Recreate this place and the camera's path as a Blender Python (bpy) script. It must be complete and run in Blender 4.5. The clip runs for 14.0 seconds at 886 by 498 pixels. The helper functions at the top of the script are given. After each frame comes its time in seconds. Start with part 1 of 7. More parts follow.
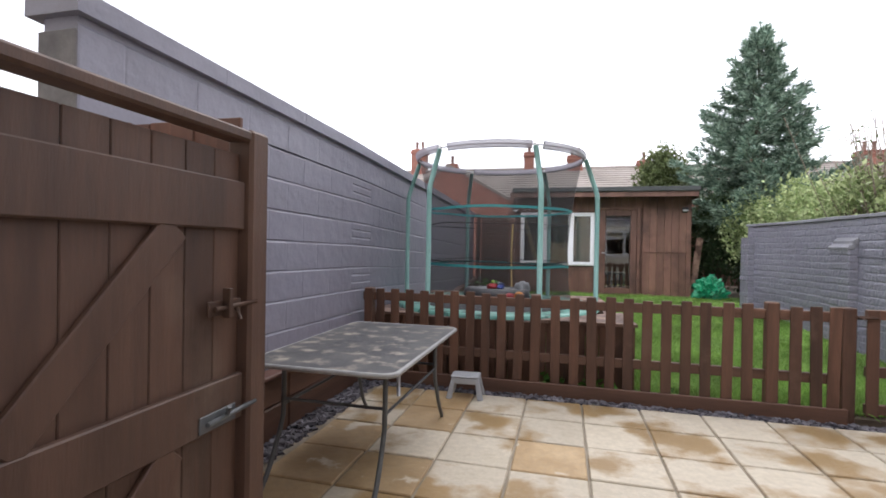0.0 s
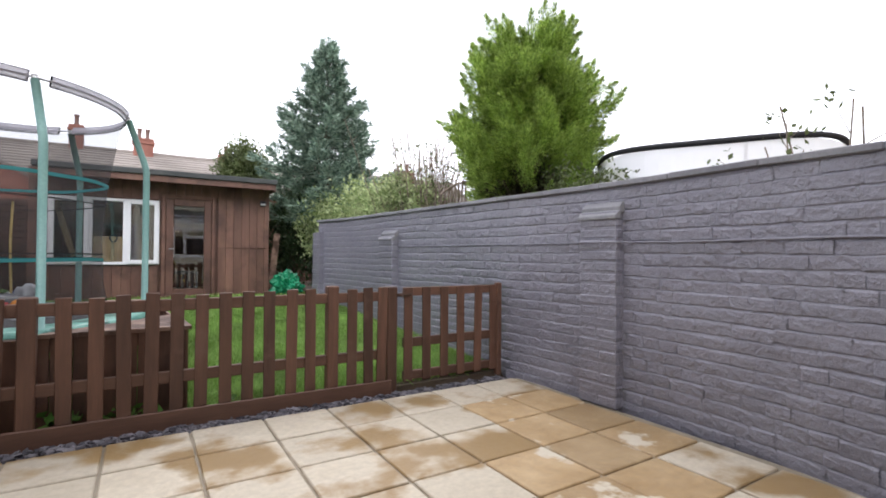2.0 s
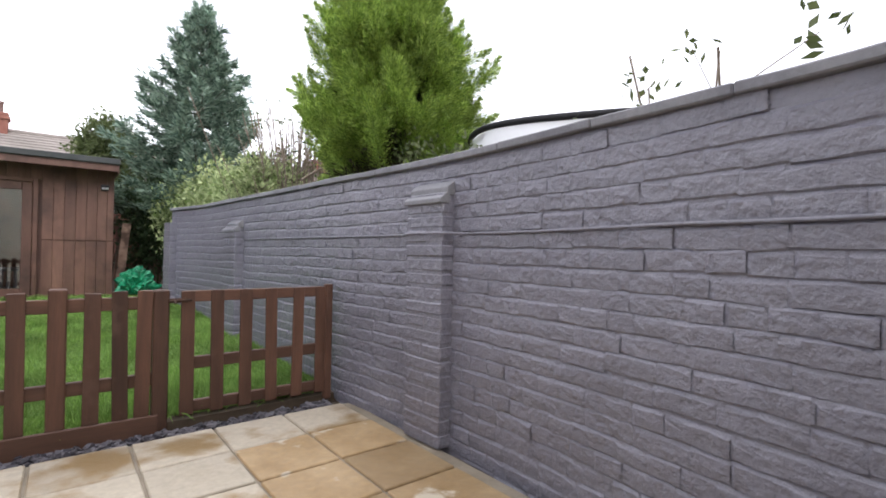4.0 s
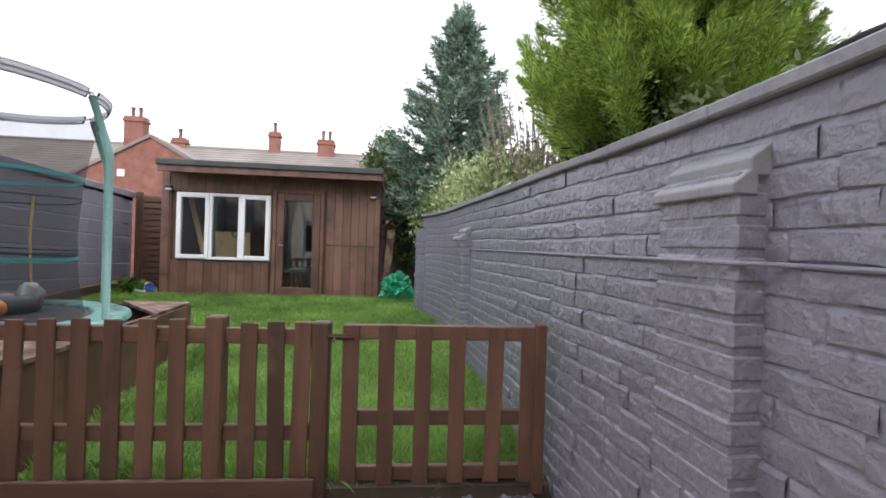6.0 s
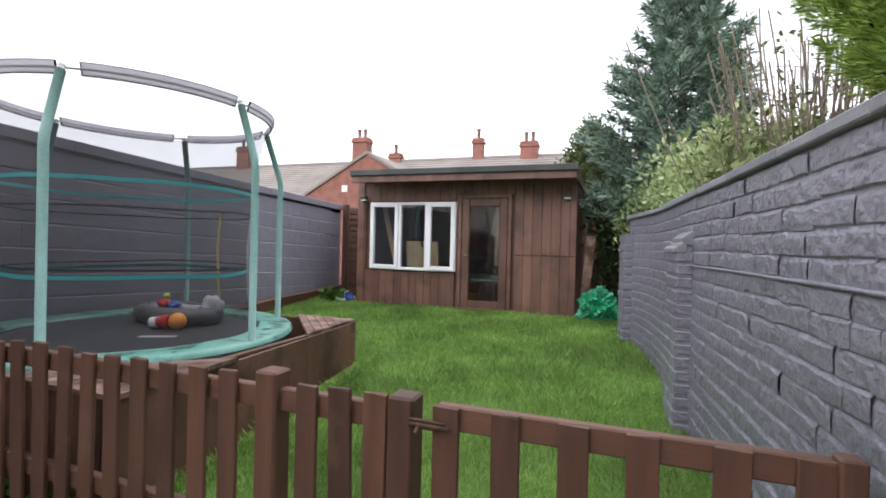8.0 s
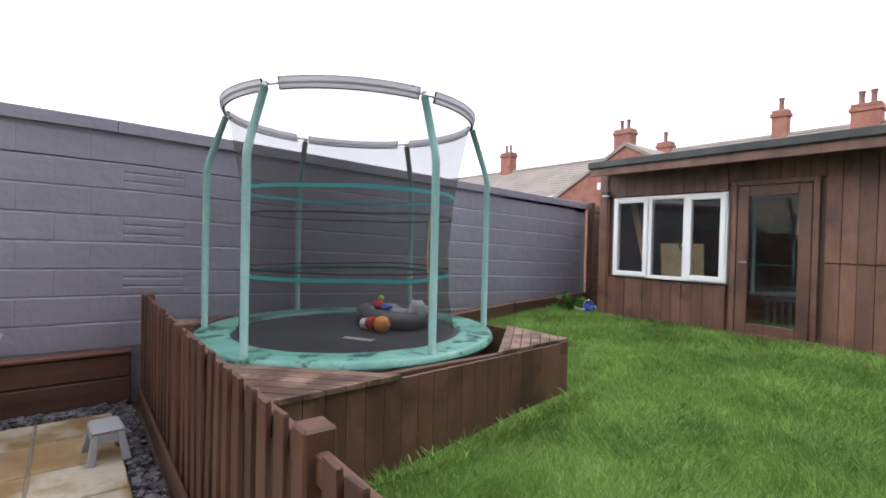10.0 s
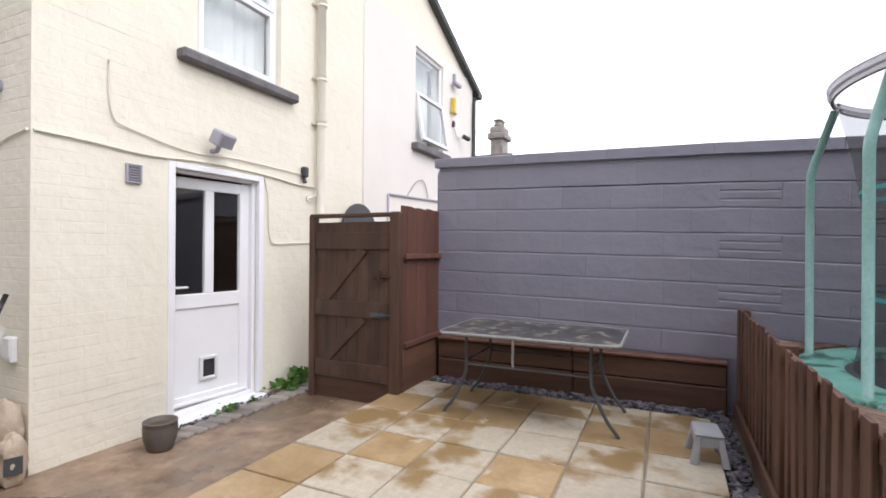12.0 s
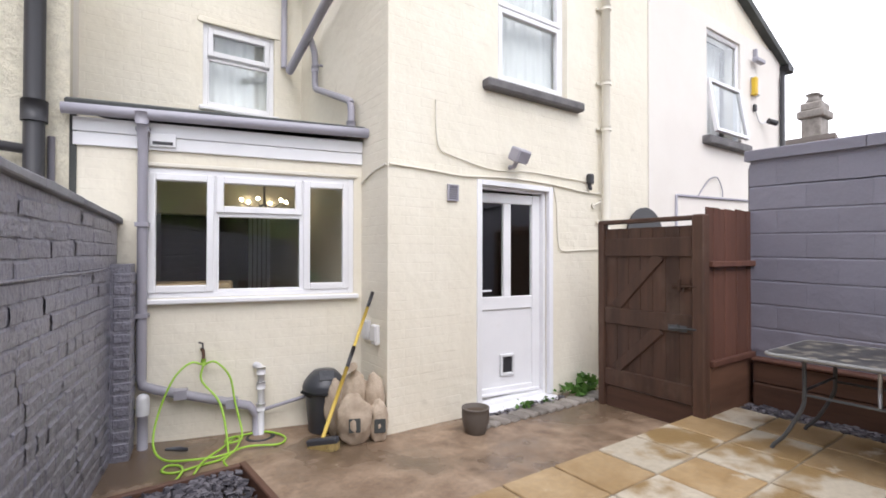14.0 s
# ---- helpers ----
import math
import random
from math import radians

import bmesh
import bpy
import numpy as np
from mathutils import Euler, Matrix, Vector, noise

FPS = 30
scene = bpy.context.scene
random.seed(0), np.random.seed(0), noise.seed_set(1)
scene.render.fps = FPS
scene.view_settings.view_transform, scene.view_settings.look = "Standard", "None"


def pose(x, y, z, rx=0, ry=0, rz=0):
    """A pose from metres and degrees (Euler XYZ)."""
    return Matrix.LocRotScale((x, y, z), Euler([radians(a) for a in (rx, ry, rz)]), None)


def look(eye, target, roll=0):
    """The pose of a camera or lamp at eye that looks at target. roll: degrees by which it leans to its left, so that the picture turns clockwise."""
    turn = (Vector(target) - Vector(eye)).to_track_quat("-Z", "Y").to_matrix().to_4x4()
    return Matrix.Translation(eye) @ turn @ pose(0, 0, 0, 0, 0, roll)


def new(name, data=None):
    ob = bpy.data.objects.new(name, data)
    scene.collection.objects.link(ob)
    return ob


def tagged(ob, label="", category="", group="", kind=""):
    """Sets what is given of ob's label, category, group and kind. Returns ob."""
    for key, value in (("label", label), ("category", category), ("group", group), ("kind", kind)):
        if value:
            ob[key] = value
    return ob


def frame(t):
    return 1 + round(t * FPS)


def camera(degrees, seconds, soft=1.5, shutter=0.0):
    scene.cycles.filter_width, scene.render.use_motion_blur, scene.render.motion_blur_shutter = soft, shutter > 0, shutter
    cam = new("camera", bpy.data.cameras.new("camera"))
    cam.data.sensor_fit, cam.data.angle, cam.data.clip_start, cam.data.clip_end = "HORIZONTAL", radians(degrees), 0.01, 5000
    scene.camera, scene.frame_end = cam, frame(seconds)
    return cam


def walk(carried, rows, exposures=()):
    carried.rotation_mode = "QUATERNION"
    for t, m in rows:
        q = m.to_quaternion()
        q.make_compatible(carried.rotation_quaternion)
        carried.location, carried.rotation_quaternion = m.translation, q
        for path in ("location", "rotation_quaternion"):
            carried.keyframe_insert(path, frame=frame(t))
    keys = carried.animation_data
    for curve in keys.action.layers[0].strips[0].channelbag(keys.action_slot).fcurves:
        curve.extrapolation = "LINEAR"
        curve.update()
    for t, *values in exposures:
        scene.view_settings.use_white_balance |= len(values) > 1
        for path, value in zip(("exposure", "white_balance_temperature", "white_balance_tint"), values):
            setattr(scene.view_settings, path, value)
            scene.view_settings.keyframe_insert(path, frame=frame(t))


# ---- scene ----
cam = camera(85.5, 14.0, soft=1.75)
PATH = [
    (0, (-0.225, -0.105, 1.316), (-0.717, 1.833, 1.301), 1.0),
    (0.5, (-0.15, 0.178, 1.302), (-0.585, 2.13, 1.298), 0.8),
    (1, (-0.096, 0.332, 1.234), (-0.074, 2.332, 1.231), 0.8),
    (1.5, (-0.025, 0.479, 1.166), (0.594, 2.381, 1.191), 1.0),
    (2, (0.118, 0.561, 1.162), (1.177, 2.257, 1.187), 0.5),
    (2.5, (0.441, 0.594, 1.098), (1.768, 2.09, 1.148), 0.9),
    (2.7, (0.581, 0.591, 1.096), (1.983, 2.016, 1.152), 1.1),
    (5, (1.911, 1.143, 1.195), (2.777, 2.946, 1.192), 1.2),
    (5.5, (2.106, 1.446, 1.198), (2.668, 3.366, 1.197), 1.6),
    (6, (2.279, 1.794, 1.289), (2.485, 3.784, 1.279), 1.9),
    (6.5, (2.353, 2.051, 1.337), (2.219, 4.046, 1.327), 1.8),
    (7, (2.396, 2.324, 1.345), (2.01, 4.287, 1.334), 1.8),
    (7.2, (2.418, 2.433, 1.35), (1.932, 4.373, 1.337), 1.7),
    (9.3, (2.693, 3.623, 1.387), (1.587, 5.289, 1.359), 1.5),
    (9.5, (2.67, 3.703, 1.393), (1.408, 5.254, 1.36), 1.5),
    (10, (2.575, 3.801, 1.384), (1.006, 5.04, 1.349), 1.3),
    (10.5, (2.497, 3.827, 1.392), (0.654, 4.603, 1.357), 0.8),
    (11, (2.505, 3.828, 1.335), (0.512, 4.006, 1.34), 1.1),
    (11.5, (2.521, 3.823, 1.352), (0.554, 3.46, 1.353), 0.7),
    (12, (2.574, 3.746, 1.367), (0.758, 2.908, 1.368), 0.4),
    (12.5, (2.647, 3.677, 1.35), (1.041, 2.486, 1.366), 0.4),
    (13, (2.709, 3.591, 1.367), (1.316, 2.157, 1.382), 0.4),
    (13.5, (2.758, 3.57, 1.367), (1.537, 1.986, 1.383), 0.3),
    (14, (2.779, 3.535, 1.377), (1.633, 1.896, 1.398), 0.1),
]
walk(cam, [(t, look(eye, target, roll)) for t, eye, target, roll in PATH], exposures=[(0, 1.62, 6250, 15), (14, 1.62, 6250, 15)])

# ---- world, sun, exposure ----
world = bpy.data.worlds.new("overcast_sky")
scene.world = world
world.use_nodes = True
wn = world.node_tree
wn.nodes.clear()
sky = wn.nodes.new("ShaderNodeTexSky")
sky.sky_type = "NISHITA"
sky.sun_disc = False
sky.sun_elevation = radians(48)
sky.sun_rotation = radians(200)
sky.air_density, sky.dust_density, sky.ozone_density = 1.0, 1.2, 1.0
hs = wn.nodes.new("ShaderNodeHueSaturation")
hs.inputs["Saturation"].default_value = 0.12
bg = wn.nodes.new("ShaderNodeBackground")
bg.inputs["Strength"].default_value = 0.15
wo = wn.nodes.new("ShaderNodeOutputWorld")
wn.links.new(sky.outputs[0], hs.inputs["Color"])
wn.links.new(hs.outputs[0], bg.inputs["Color"])
wn.links.new(bg.outputs[0], wo.inputs["Surface"])

sun_data = bpy.data.lights.new("sun", "SUN")
sun_data.energy, sun_data.angle, sun_data.color = 0.7, radians(40), (1.0, 0.97, 0.93)
sun = new("sun", sun_data)
sun.matrix_world = look((3, 12, 14), (0, 2, 0))

# ---- materials ----
MATS = {}


def nodes_of(name):
    m = bpy.data.materials.new(name)
    m.use_nodes = True
    MATS[name] = m
    t = m.node_tree
    return m, t, t.nodes["Principled BSDF"]


def ramp(t, stops):
    r = t.nodes.new("ShaderNodeValToRGB")
    e = r.color_ramp.elements
    while len(e) < len(stops):
        e.new(0.5)
    for k, (p, c) in enumerate(stops):
        e[k].position = p
        e[k].color = (*c, 1) if len(c) == 3 else c
    return r


def coords(t, scale=(1, 1, 1), world_space=True):
    """Place in the world, in metres, stretched by scale."""
    if world_space:
        g = t.nodes.new("ShaderNodeNewGeometry")
        out = g.outputs["Position"]
    else:
        g = t.nodes.new("ShaderNodeTexCoord")
        out = g.outputs["Object"]
    mp = t.nodes.new("ShaderNodeMapping")
    mp.inputs["Scale"].default_value = scale
    t.links.new(out, mp.inputs["Vector"])
    return mp.outputs[0]


def noise_node(t, vec, scale, detail=6, rough=0.6):
    n = t.nodes.new("ShaderNodeTexNoise")
    n.inputs["Scale"].default_value = scale
    n.inputs["Detail"].default_value = detail
    n.inputs["Roughness"].default_value = rough
    t.links.new(vec, n.inputs["Vector"])
    return n


def mix_color(t, fac, a, b, mode="MIX"):
    m = t.nodes.new("ShaderNodeMix")
    m.data_type = "RGBA"
    m.blend_type = mode
    for sock, val in ((m.inputs[0], fac), (m.inputs[6], a), (m.inputs[7], b)):
        if hasattr(val, "is_linked"):
            t.links.new(val, sock)
        elif isinstance(val, (int, float)):
            sock.default_value = val
        else:
            sock.default_value = (*val, 1)
    return m.outputs[2]


def surface(name, base, alt, rough=0.7, big=1.2, fine=40, bump=0.3, stretch=(1, 1, 1), jitter=0.12, stain=None, stain_scale=2.0,
            stain_at=(0.52, 0.66), metallic=0.0, rough_spread=0.15, bump_dist=0.004, spec=0.5, stain_rough=None, grain=0.2, lump=0.0, lump_scale=9):
    """A weathered surface: two tones in broad patches, fine grain, jitter from piece to piece, relief, and stains if asked."""
    m, t, p = nodes_of(name)
    v = coords(t, stretch)
    nb, nf = noise_node(t, v, big, 4), noise_node(t, v, fine, 8, 0.7)
    rb = ramp(t, [(0.3, base), (0.72, alt)])
    t.links.new(nb.outputs["Fac"], rb.inputs[0])
    rf = ramp(t, [(0.25, (1 - grain,) * 3), (0.75, (1 + grain * 0.8,) * 3)])
    t.links.new(nf.outputs["Fac"], rf.inputs[0])
    col = mix_color(t, 1.0, rb.outputs[0], rf.outputs[0], "MULTIPLY")
    if jitter:
        oi = t.nodes.new("ShaderNodeObjectInfo")
        rj = ramp(t, [(0.0, (1 - jitter,) * 3), (1.0, (1 + jitter,) * 3)])
        t.links.new(oi.outputs["Random"], rj.inputs[0])
        col = mix_color(t, 1.0, col, rj.outputs[0], "MULTIPLY")
    mr = t.nodes.new("ShaderNodeMapRange")
    mr.inputs["To Min"].default_value = max(0.03, rough - rough_spread)
    mr.inputs["To Max"].default_value = min(1.0, rough + rough_spread)
    t.links.new(nf.outputs["Fac"], mr.inputs["Value"])
    rough_out = mr.outputs[0]
    if stain:
        ns = noise_node(t, coords(t), stain_scale, 5, 0.55)
        rs = ramp(t, [(stain_at[0], (0, 0, 0)), (stain_at[1], (1, 1, 1))])
        t.links.new(ns.outputs["Fac"], rs.inputs[0])
        col = mix_color(t, rs.outputs[0], col, stain)
        if stain_rough is not None:
            mm = t.nodes.new("ShaderNodeMix")
            t.links.new(rs.outputs[0], mm.inputs[0])
            t.links.new(rough_out, mm.inputs[2])
            mm.inputs[3].default_value = stain_rough
            rough_out = mm.outputs[0]
    t.links.new(col, p.inputs["Base Color"])
    t.links.new(rough_out, p.inputs["Roughness"])
    p.inputs["Metallic"].default_value = metallic
    p.inputs["Specular IOR Level"].default_value = spec
    if bump:
        b = t.nodes.new("ShaderNodeBump")
        b.inputs["Strength"].default_value = bump
        b.inputs["Distance"].default_value = bump_dist
        t.links.new(nf.outputs["Fac"], b.inputs["Height"])
        if lump:
            nl = noise_node(t, coords(t), lump_scale, 3, 0.5)
            b2 = t.nodes.new("ShaderNodeBump")
            b2.inputs["Strength"].default_value = 0.9
            b2.inputs["Distance"].default_value = lump
            t.links.new(nl.outputs["Fac"], b2.inputs["Height"])
            t.links.new(b2.outputs[0], b.inputs["Normal"])
        t.links.new(b.outputs[0], p.inputs["Normal"])
    return m


def plain(name, base, rough=0.5, metallic=0.0, spread=0.08):
    dark = tuple(c * (1 - spread) for c in base)
    return surface(name, dark, base, rough, 3.0, 60, 0.05, jitter=0.04, metallic=metallic, rough_spread=0.06, grain=0.05)


GREY_PAINT = surface("grey_masonry_paint", (0.185, 0.18, 0.22), (0.24, 0.235, 0.28), 0.32, 1.5, 60, 0.8, jitter=0.06, bump_dist=0.005, rough_spread=0.14, grain=0.10, lump=0.016, lump_scale=26, spec=0.9)
GREY_BLOCK = surface("grey_block_paint", (0.222, 0.216, 0.266), (0.267, 0.26, 0.316), 0.46, 0.8, 55, 0.3, jitter=0.04, bump_dist=0.003, grain=0.07, lump=0.012)
GREY_CAP = surface("grey_coping_paint", (0.18, 0.178, 0.20), (0.27, 0.27, 0.285), 0.75, 3.0, 40, 0.5, jitter=0.1, bump_dist=0.006)
CREAM = surface("cream_masonry_paint", (0.775, 0.725, 0.595), (0.855, 0.81, 0.69), 0.7, 1.0, 26, 0.25, jitter=0.02, bump_dist=0.004, grain=0.035, lump=0.012, lump_scale=7,
                stain=(0.56, 0.52, 0.41), stain_scale=3.2, stain_at=(0.68, 0.88))
CREAM_SMOOTH = surface("cream_smooth_render", (0.74, 0.70, 0.64), (0.80, 0.765, 0.71), 0.75, 0.7, 45, 0.2, jitter=0.02, bump_dist=0.002, grain=0.03)
CREAM_ROUGH = surface("cream_rough_render", (0.66, 0.61, 0.48), (0.78, 0.74, 0.60), 0.8, 1.5, 14, 0.9, jitter=0.02, bump_dist=0.03)
BROWN = surface("brown_stained_timber", (0.062, 0.029, 0.018), (0.13, 0.062, 0.038), 0.62, 1.8, 14, 0.5, stretch=(6, 6, 0.7), jitter=0.25, bump_dist=0.003,
                stain=(0.14, 0.082, 0.06), stain_scale=3.5, stain_at=(0.58, 0.8))
BROWN_H = surface("brown_stained_timber_level", (0.074, 0.035, 0.022), (0.130, 0.064, 0.040), 0.62, 1.3, 14, 0.4, stretch=(1, 0.8, 8), jitter=0.2, bump_dist=0.003)
GATE_WOOD = surface("weathered_gate_boards", (0.050, 0.024, 0.015), (0.102, 0.052, 0.033), 0.6, 1.6, 14, 0.5, stretch=(5, 5, 0.6), jitter=0.18, bump_dist=0.004,
                    stain=(0.13, 0.085, 0.060), stain_scale=3.0, stain_at=(0.58, 0.85))
RED_BROWN = surface("red_brown_stained_timber", (0.10, 0.042, 0.028), (0.155, 0.068, 0.046), 0.6, 1.3, 14, 0.4, stretch=(6, 6, 0.7), jitter=0.2, bump_dist=0.003)
SHED_WOOD = surface("shed_stained_boards", (0.115, 0.054, 0.039), (0.205, 0.108, 0.074), 0.55, 1.0, 12, 0.35, stretch=(5, 5, 0.6), jitter=0.2, bump_dist=0.003,
                    stain=(0.055, 0.028, 0.021), stain_scale=2.6, stain_at=(0.48, 0.72))
DECK = surface("worn_deck_boards", (0.15, 0.085, 0.06), (0.30, 0.20, 0.15), 0.7, 3, 20, 0.4, stretch=(2, 2, 2), jitter=0.25, stain=(0.075, 0.04, 0.028), stain_scale=5,
               stain_at=(0.45, 0.6))
SLAB = surface("riven_sandstone", (0.47, 0.41, 0.31), (0.58, 0.52, 0.42), 0.62, 1.6, 22, 0.6, jitter=0.10, bump_dist=0.008, stain=(0.30, 0.20, 0.09), stain_scale=1.6,
               stain_at=(0.485, 0.57), stain_rough=0.34, rough_spread=0.12)
SLAB_OCHRE = surface("ochre_sandstone", (0.29, 0.185, 0.08), (0.46, 0.335, 0.19), 0.5, 2.2, 22, 0.6, jitter=0.14, bump_dist=0.008, stain=(0.60, 0.54, 0.43),
                     stain_scale=2.6, stain_at=(0.60, 0.65), rough_spread=0.18)
JOINT = surface("joint_mortar", (0.23, 0.195, 0.145), (0.35, 0.30, 0.23), 0.85, 5, 60, 0.5, jitter=0)
CONCRETE = surface("damp_brown_concrete", (0.17, 0.11, 0.07), (0.41, 0.30, 0.21), 0.55, 4.2, 26, 0.8, jitter=0, stain=(0.15, 0.105, 0.068), stain_scale=1.15, stain_at=(0.45, 0.58),
                   stain_rough=0.08, grain=0.3, bump_dist=0.006)
EARTH = surface("garden_earth", (0.05, 0.036, 0.024), (0.10, 0.07, 0.045), 0.9, 3, 30, 0.8, jitter=0)
LAWN = surface("lawn_turf", (0.09, 0.17, 0.03), (0.16, 0.27, 0.065), 0.85, 0.9, 70, 0.9, jitter=0, bump_dist=0.02, spec=0.2)
SLATE = surface("slate_chips", (0.085, 0.08, 0.095), (0.24, 0.225, 0.25), 0.55, 9, 60, 0.3, jitter=0.2)
SETT = surface("stone_setts", (0.16, 0.14, 0.12), (0.30, 0.27, 0.24), 0.6, 6, 40, 0.6, jitter=0.2, bump_dist=0.006)
UPVC = surface("white_upvc", (0.80, 0.80, 0.82), (0.86, 0.86, 0.88), 0.32, 2, 60, 0.0, jitter=0.02, stain=(0.72, 0.71, 0.70), stain_scale=4, stain_at=(0.66, 0.85), grain=0.015)
GREY_PLASTIC = plain("grey_plastic_pipe", (0.36, 0.35, 0.40), 0.4)
WHITE_PIPE = plain("white_plastic_pipe", (0.70, 0.70, 0.72), 0.4)
CREAM_PIPE = plain("cream_painted_pipe", (0.74, 0.70, 0.60), 0.5)
BLACK_IRON = plain("black_painted_iron", (0.035, 0.035, 0.04), 0.45)
DARK_STONE = surface("dark_weathered_stone", (0.10, 0.095, 0.10), (0.21, 0.20, 0.20), 0.8, 4, 40, 0.6, jitter=0.1)
FELT = surface("dark_roof_felt", (0.05, 0.055, 0.055), (0.095, 0.10, 0.095), 0.9, 2, 80, 0.5, jitter=0.05)
TILE = surface("grey_brown_roof_tiles", (0.19, 0.165, 0.145), (0.29, 0.255, 0.225), 0.85, 1, 30, 0.5, jitter=0.12)
RED_BRICK = surface("red_brick", (0.18, 0.068, 0.047), (0.28, 0.125, 0.09), 0.8, 4, 30, 0.5, jitter=0.25)
MORTAR = surface("pale_mortar", (0.30, 0.26, 0.22), (0.40, 0.36, 0.30), 0.9, 4, 40, 0.4, jitter=0)
CLAY = plain("terracotta_pot", (0.17, 0.10, 0.08), 0.75)
TEAL = surface("teal_foam_sleeve", (0.17, 0.34, 0.31), (0.235, 0.42, 0.385), 0.42, 3, 50, 0.15, jitter=0.06)
TEAL_PAD = surface("teal_vinyl_pad", (0.10, 0.28, 0.225), (0.18, 0.40, 0.335), 0.35, 4, 40, 0.2, jitter=0.05, stain=(0.03, 0.10, 0.075), stain_scale=7, stain_at=(0.56, 0.62))
TEAL_BAND = plain("teal_webbing", (0.03, 0.23, 0.24), 0.7)
BLACK_CLOTH = plain("black_webbing", (0.018, 0.018, 0.02), 0.8)
MAT_BLACK = surface("black_jump_mat", (0.022, 0.022, 0.025), (0.045, 0.045, 0.048), 0.6, 2, 80, 0.3, jitter=0)
STEEL = surface("galvanised_steel", (0.40, 0.40, 0.42), (0.55, 0.55, 0.57), 0.4, 6, 50, 0.1, jitter=0.1, metallic=0.8)
DARK_STEEL = surface("dark_powder_coated_steel", (0.055, 0.06, 0.065), (0.10, 0.105, 0.11), 0.45, 6, 40, 0.15, jitter=0.05)
RUSTY = surface("rusty_iron", (0.045, 0.03, 0.025), (0.12, 0.06, 0.035), 0.7, 12, 50, 0.3, jitter=0, metallic=0.4)
TABLE_TOP = surface("dirty_table_top", (0.03, 0.03, 0.034), (0.075, 0.073, 0.07), 0.55, 5.0, 22, 0.25, jitter=0, stain=(0.30, 0.27, 0.22), stain_scale=9,
                    stain_at=(0.53, 0.72), stain_rough=0.7, rough_spread=0.12)
TABLE_RIM = surface("pale_table_rim", (0.20, 0.20, 0.20), (0.34, 0.34, 0.33), 0.5, 8, 50, 0.2, jitter=0)
GREY_TOY = plain("pale_grey_plastic", (0.36, 0.37, 0.39), 0.5)
BIN_GREY = plain("dark_grey_bin_plastic", (0.052, 0.055, 0.065), 0.38)
SACK = surface("brown_sandbag", (0.38, 0.30, 0.22), (0.54, 0.445, 0.345), 0.85, 5, 90, 0.6, jitter=0.12, bump_dist=0.006)
HOSE = plain("lime_hose", (0.36, 0.62, 0.06), 0.4)
YELLOW = plain("yellow_painted_pole", (0.72, 0.52, 0.10), 0.45)
STRAW = surface("straw_bristles", (0.42, 0.30, 0.10), (0.60, 0.46, 0.20), 0.9, 20, 90, 0.6, jitter=0)
TARP = surface("green_tarpaulin", (0.008, 0.20, 0.09), (0.02, 0.34, 0.17), 0.3, 3, 30, 0.1, jitter=0)
PALE_WOOD = surface("raw_board", (0.42, 0.28, 0.14), (0.55, 0.40, 0.23), 0.7, 3, 20, 0.2, jitter=0.1)
PLASTER = plain("pale_plaster", (0.34, 0.32, 0.28), 0.9)
# Dark wall colour stands in for how little light reaches the rooms.
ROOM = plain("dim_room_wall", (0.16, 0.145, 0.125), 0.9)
LACE = plain("white_curtain", (0.75, 0.75, 0.76), 0.9)
ORANGE = plain("orange_ball_rubber", (0.75, 0.28, 0.03), 0.45)
RED = plain("red_toy_plastic", (0.45, 0.02, 0.025), 0.4)
BLUE = plain("blue_plastic", (0.06, 0.10, 0.45), 0.4)
LIME = plain("lime_plastic", (0.30, 0.50, 0.06), 0.45)
WHITE = plain("white_plastic", (0.75, 0.75, 0.76), 0.45)
ALARM_YELLOW = plain("yellow_alarm_plastic", (0.75, 0.50, 0.03), 0.4)
BARK = surface("tree_bark", (0.06, 0.042, 0.03), (0.12, 0.09, 0.065), 0.9, 8, 30, 0.8, jitter=0)
TWIG = surface("bare_twigs", (0.17, 0.13, 0.10), (0.32, 0.26, 0.20), 0.9, 8, 30, 0.4, jitter=0)


def leaf_mat(name, dark, light, rough=0.55, patch=2.2, swing=0.25):
    m, t, p = nodes_of(name)
    g = t.nodes.new("ShaderNodeNewGeometry")
    r = ramp(t, [(0.0, dark), (1.0, light)])
    t.links.new(g.outputs["Random Per Island"], r.inputs[0])
    n = noise_node(t, coords(t), patch, 3)
    rn = ramp(t, [(0.3, (0.95 - swing,) * 3), (0.7, (0.95 + swing,) * 3)])
    t.links.new(n.outputs["Fac"], rn.inputs[0])
    c = mix_color(t, 1.0, r.outputs[0], rn.outputs[0], "MULTIPLY")
    t.links.new(c, p.inputs["Base Color"])
    p.inputs["Roughness"].default_value = rough
    p.inputs["Specular IOR Level"].default_value = 0.3
    tr = t.nodes.new("ShaderNodeBsdfTranslucent")
    t.links.new(c, tr.inputs["Color"])
    mx = t.nodes.new("ShaderNodeMixShader")
    mx.inputs[0].default_value = 0.3
    t.links.new(p.outputs[0], mx.inputs[1])
    t.links.new(tr.outputs[0], mx.inputs[2])
    t.links.new(mx.outputs[0], t.nodes["Material Output"].inputs["Surface"])
    return m


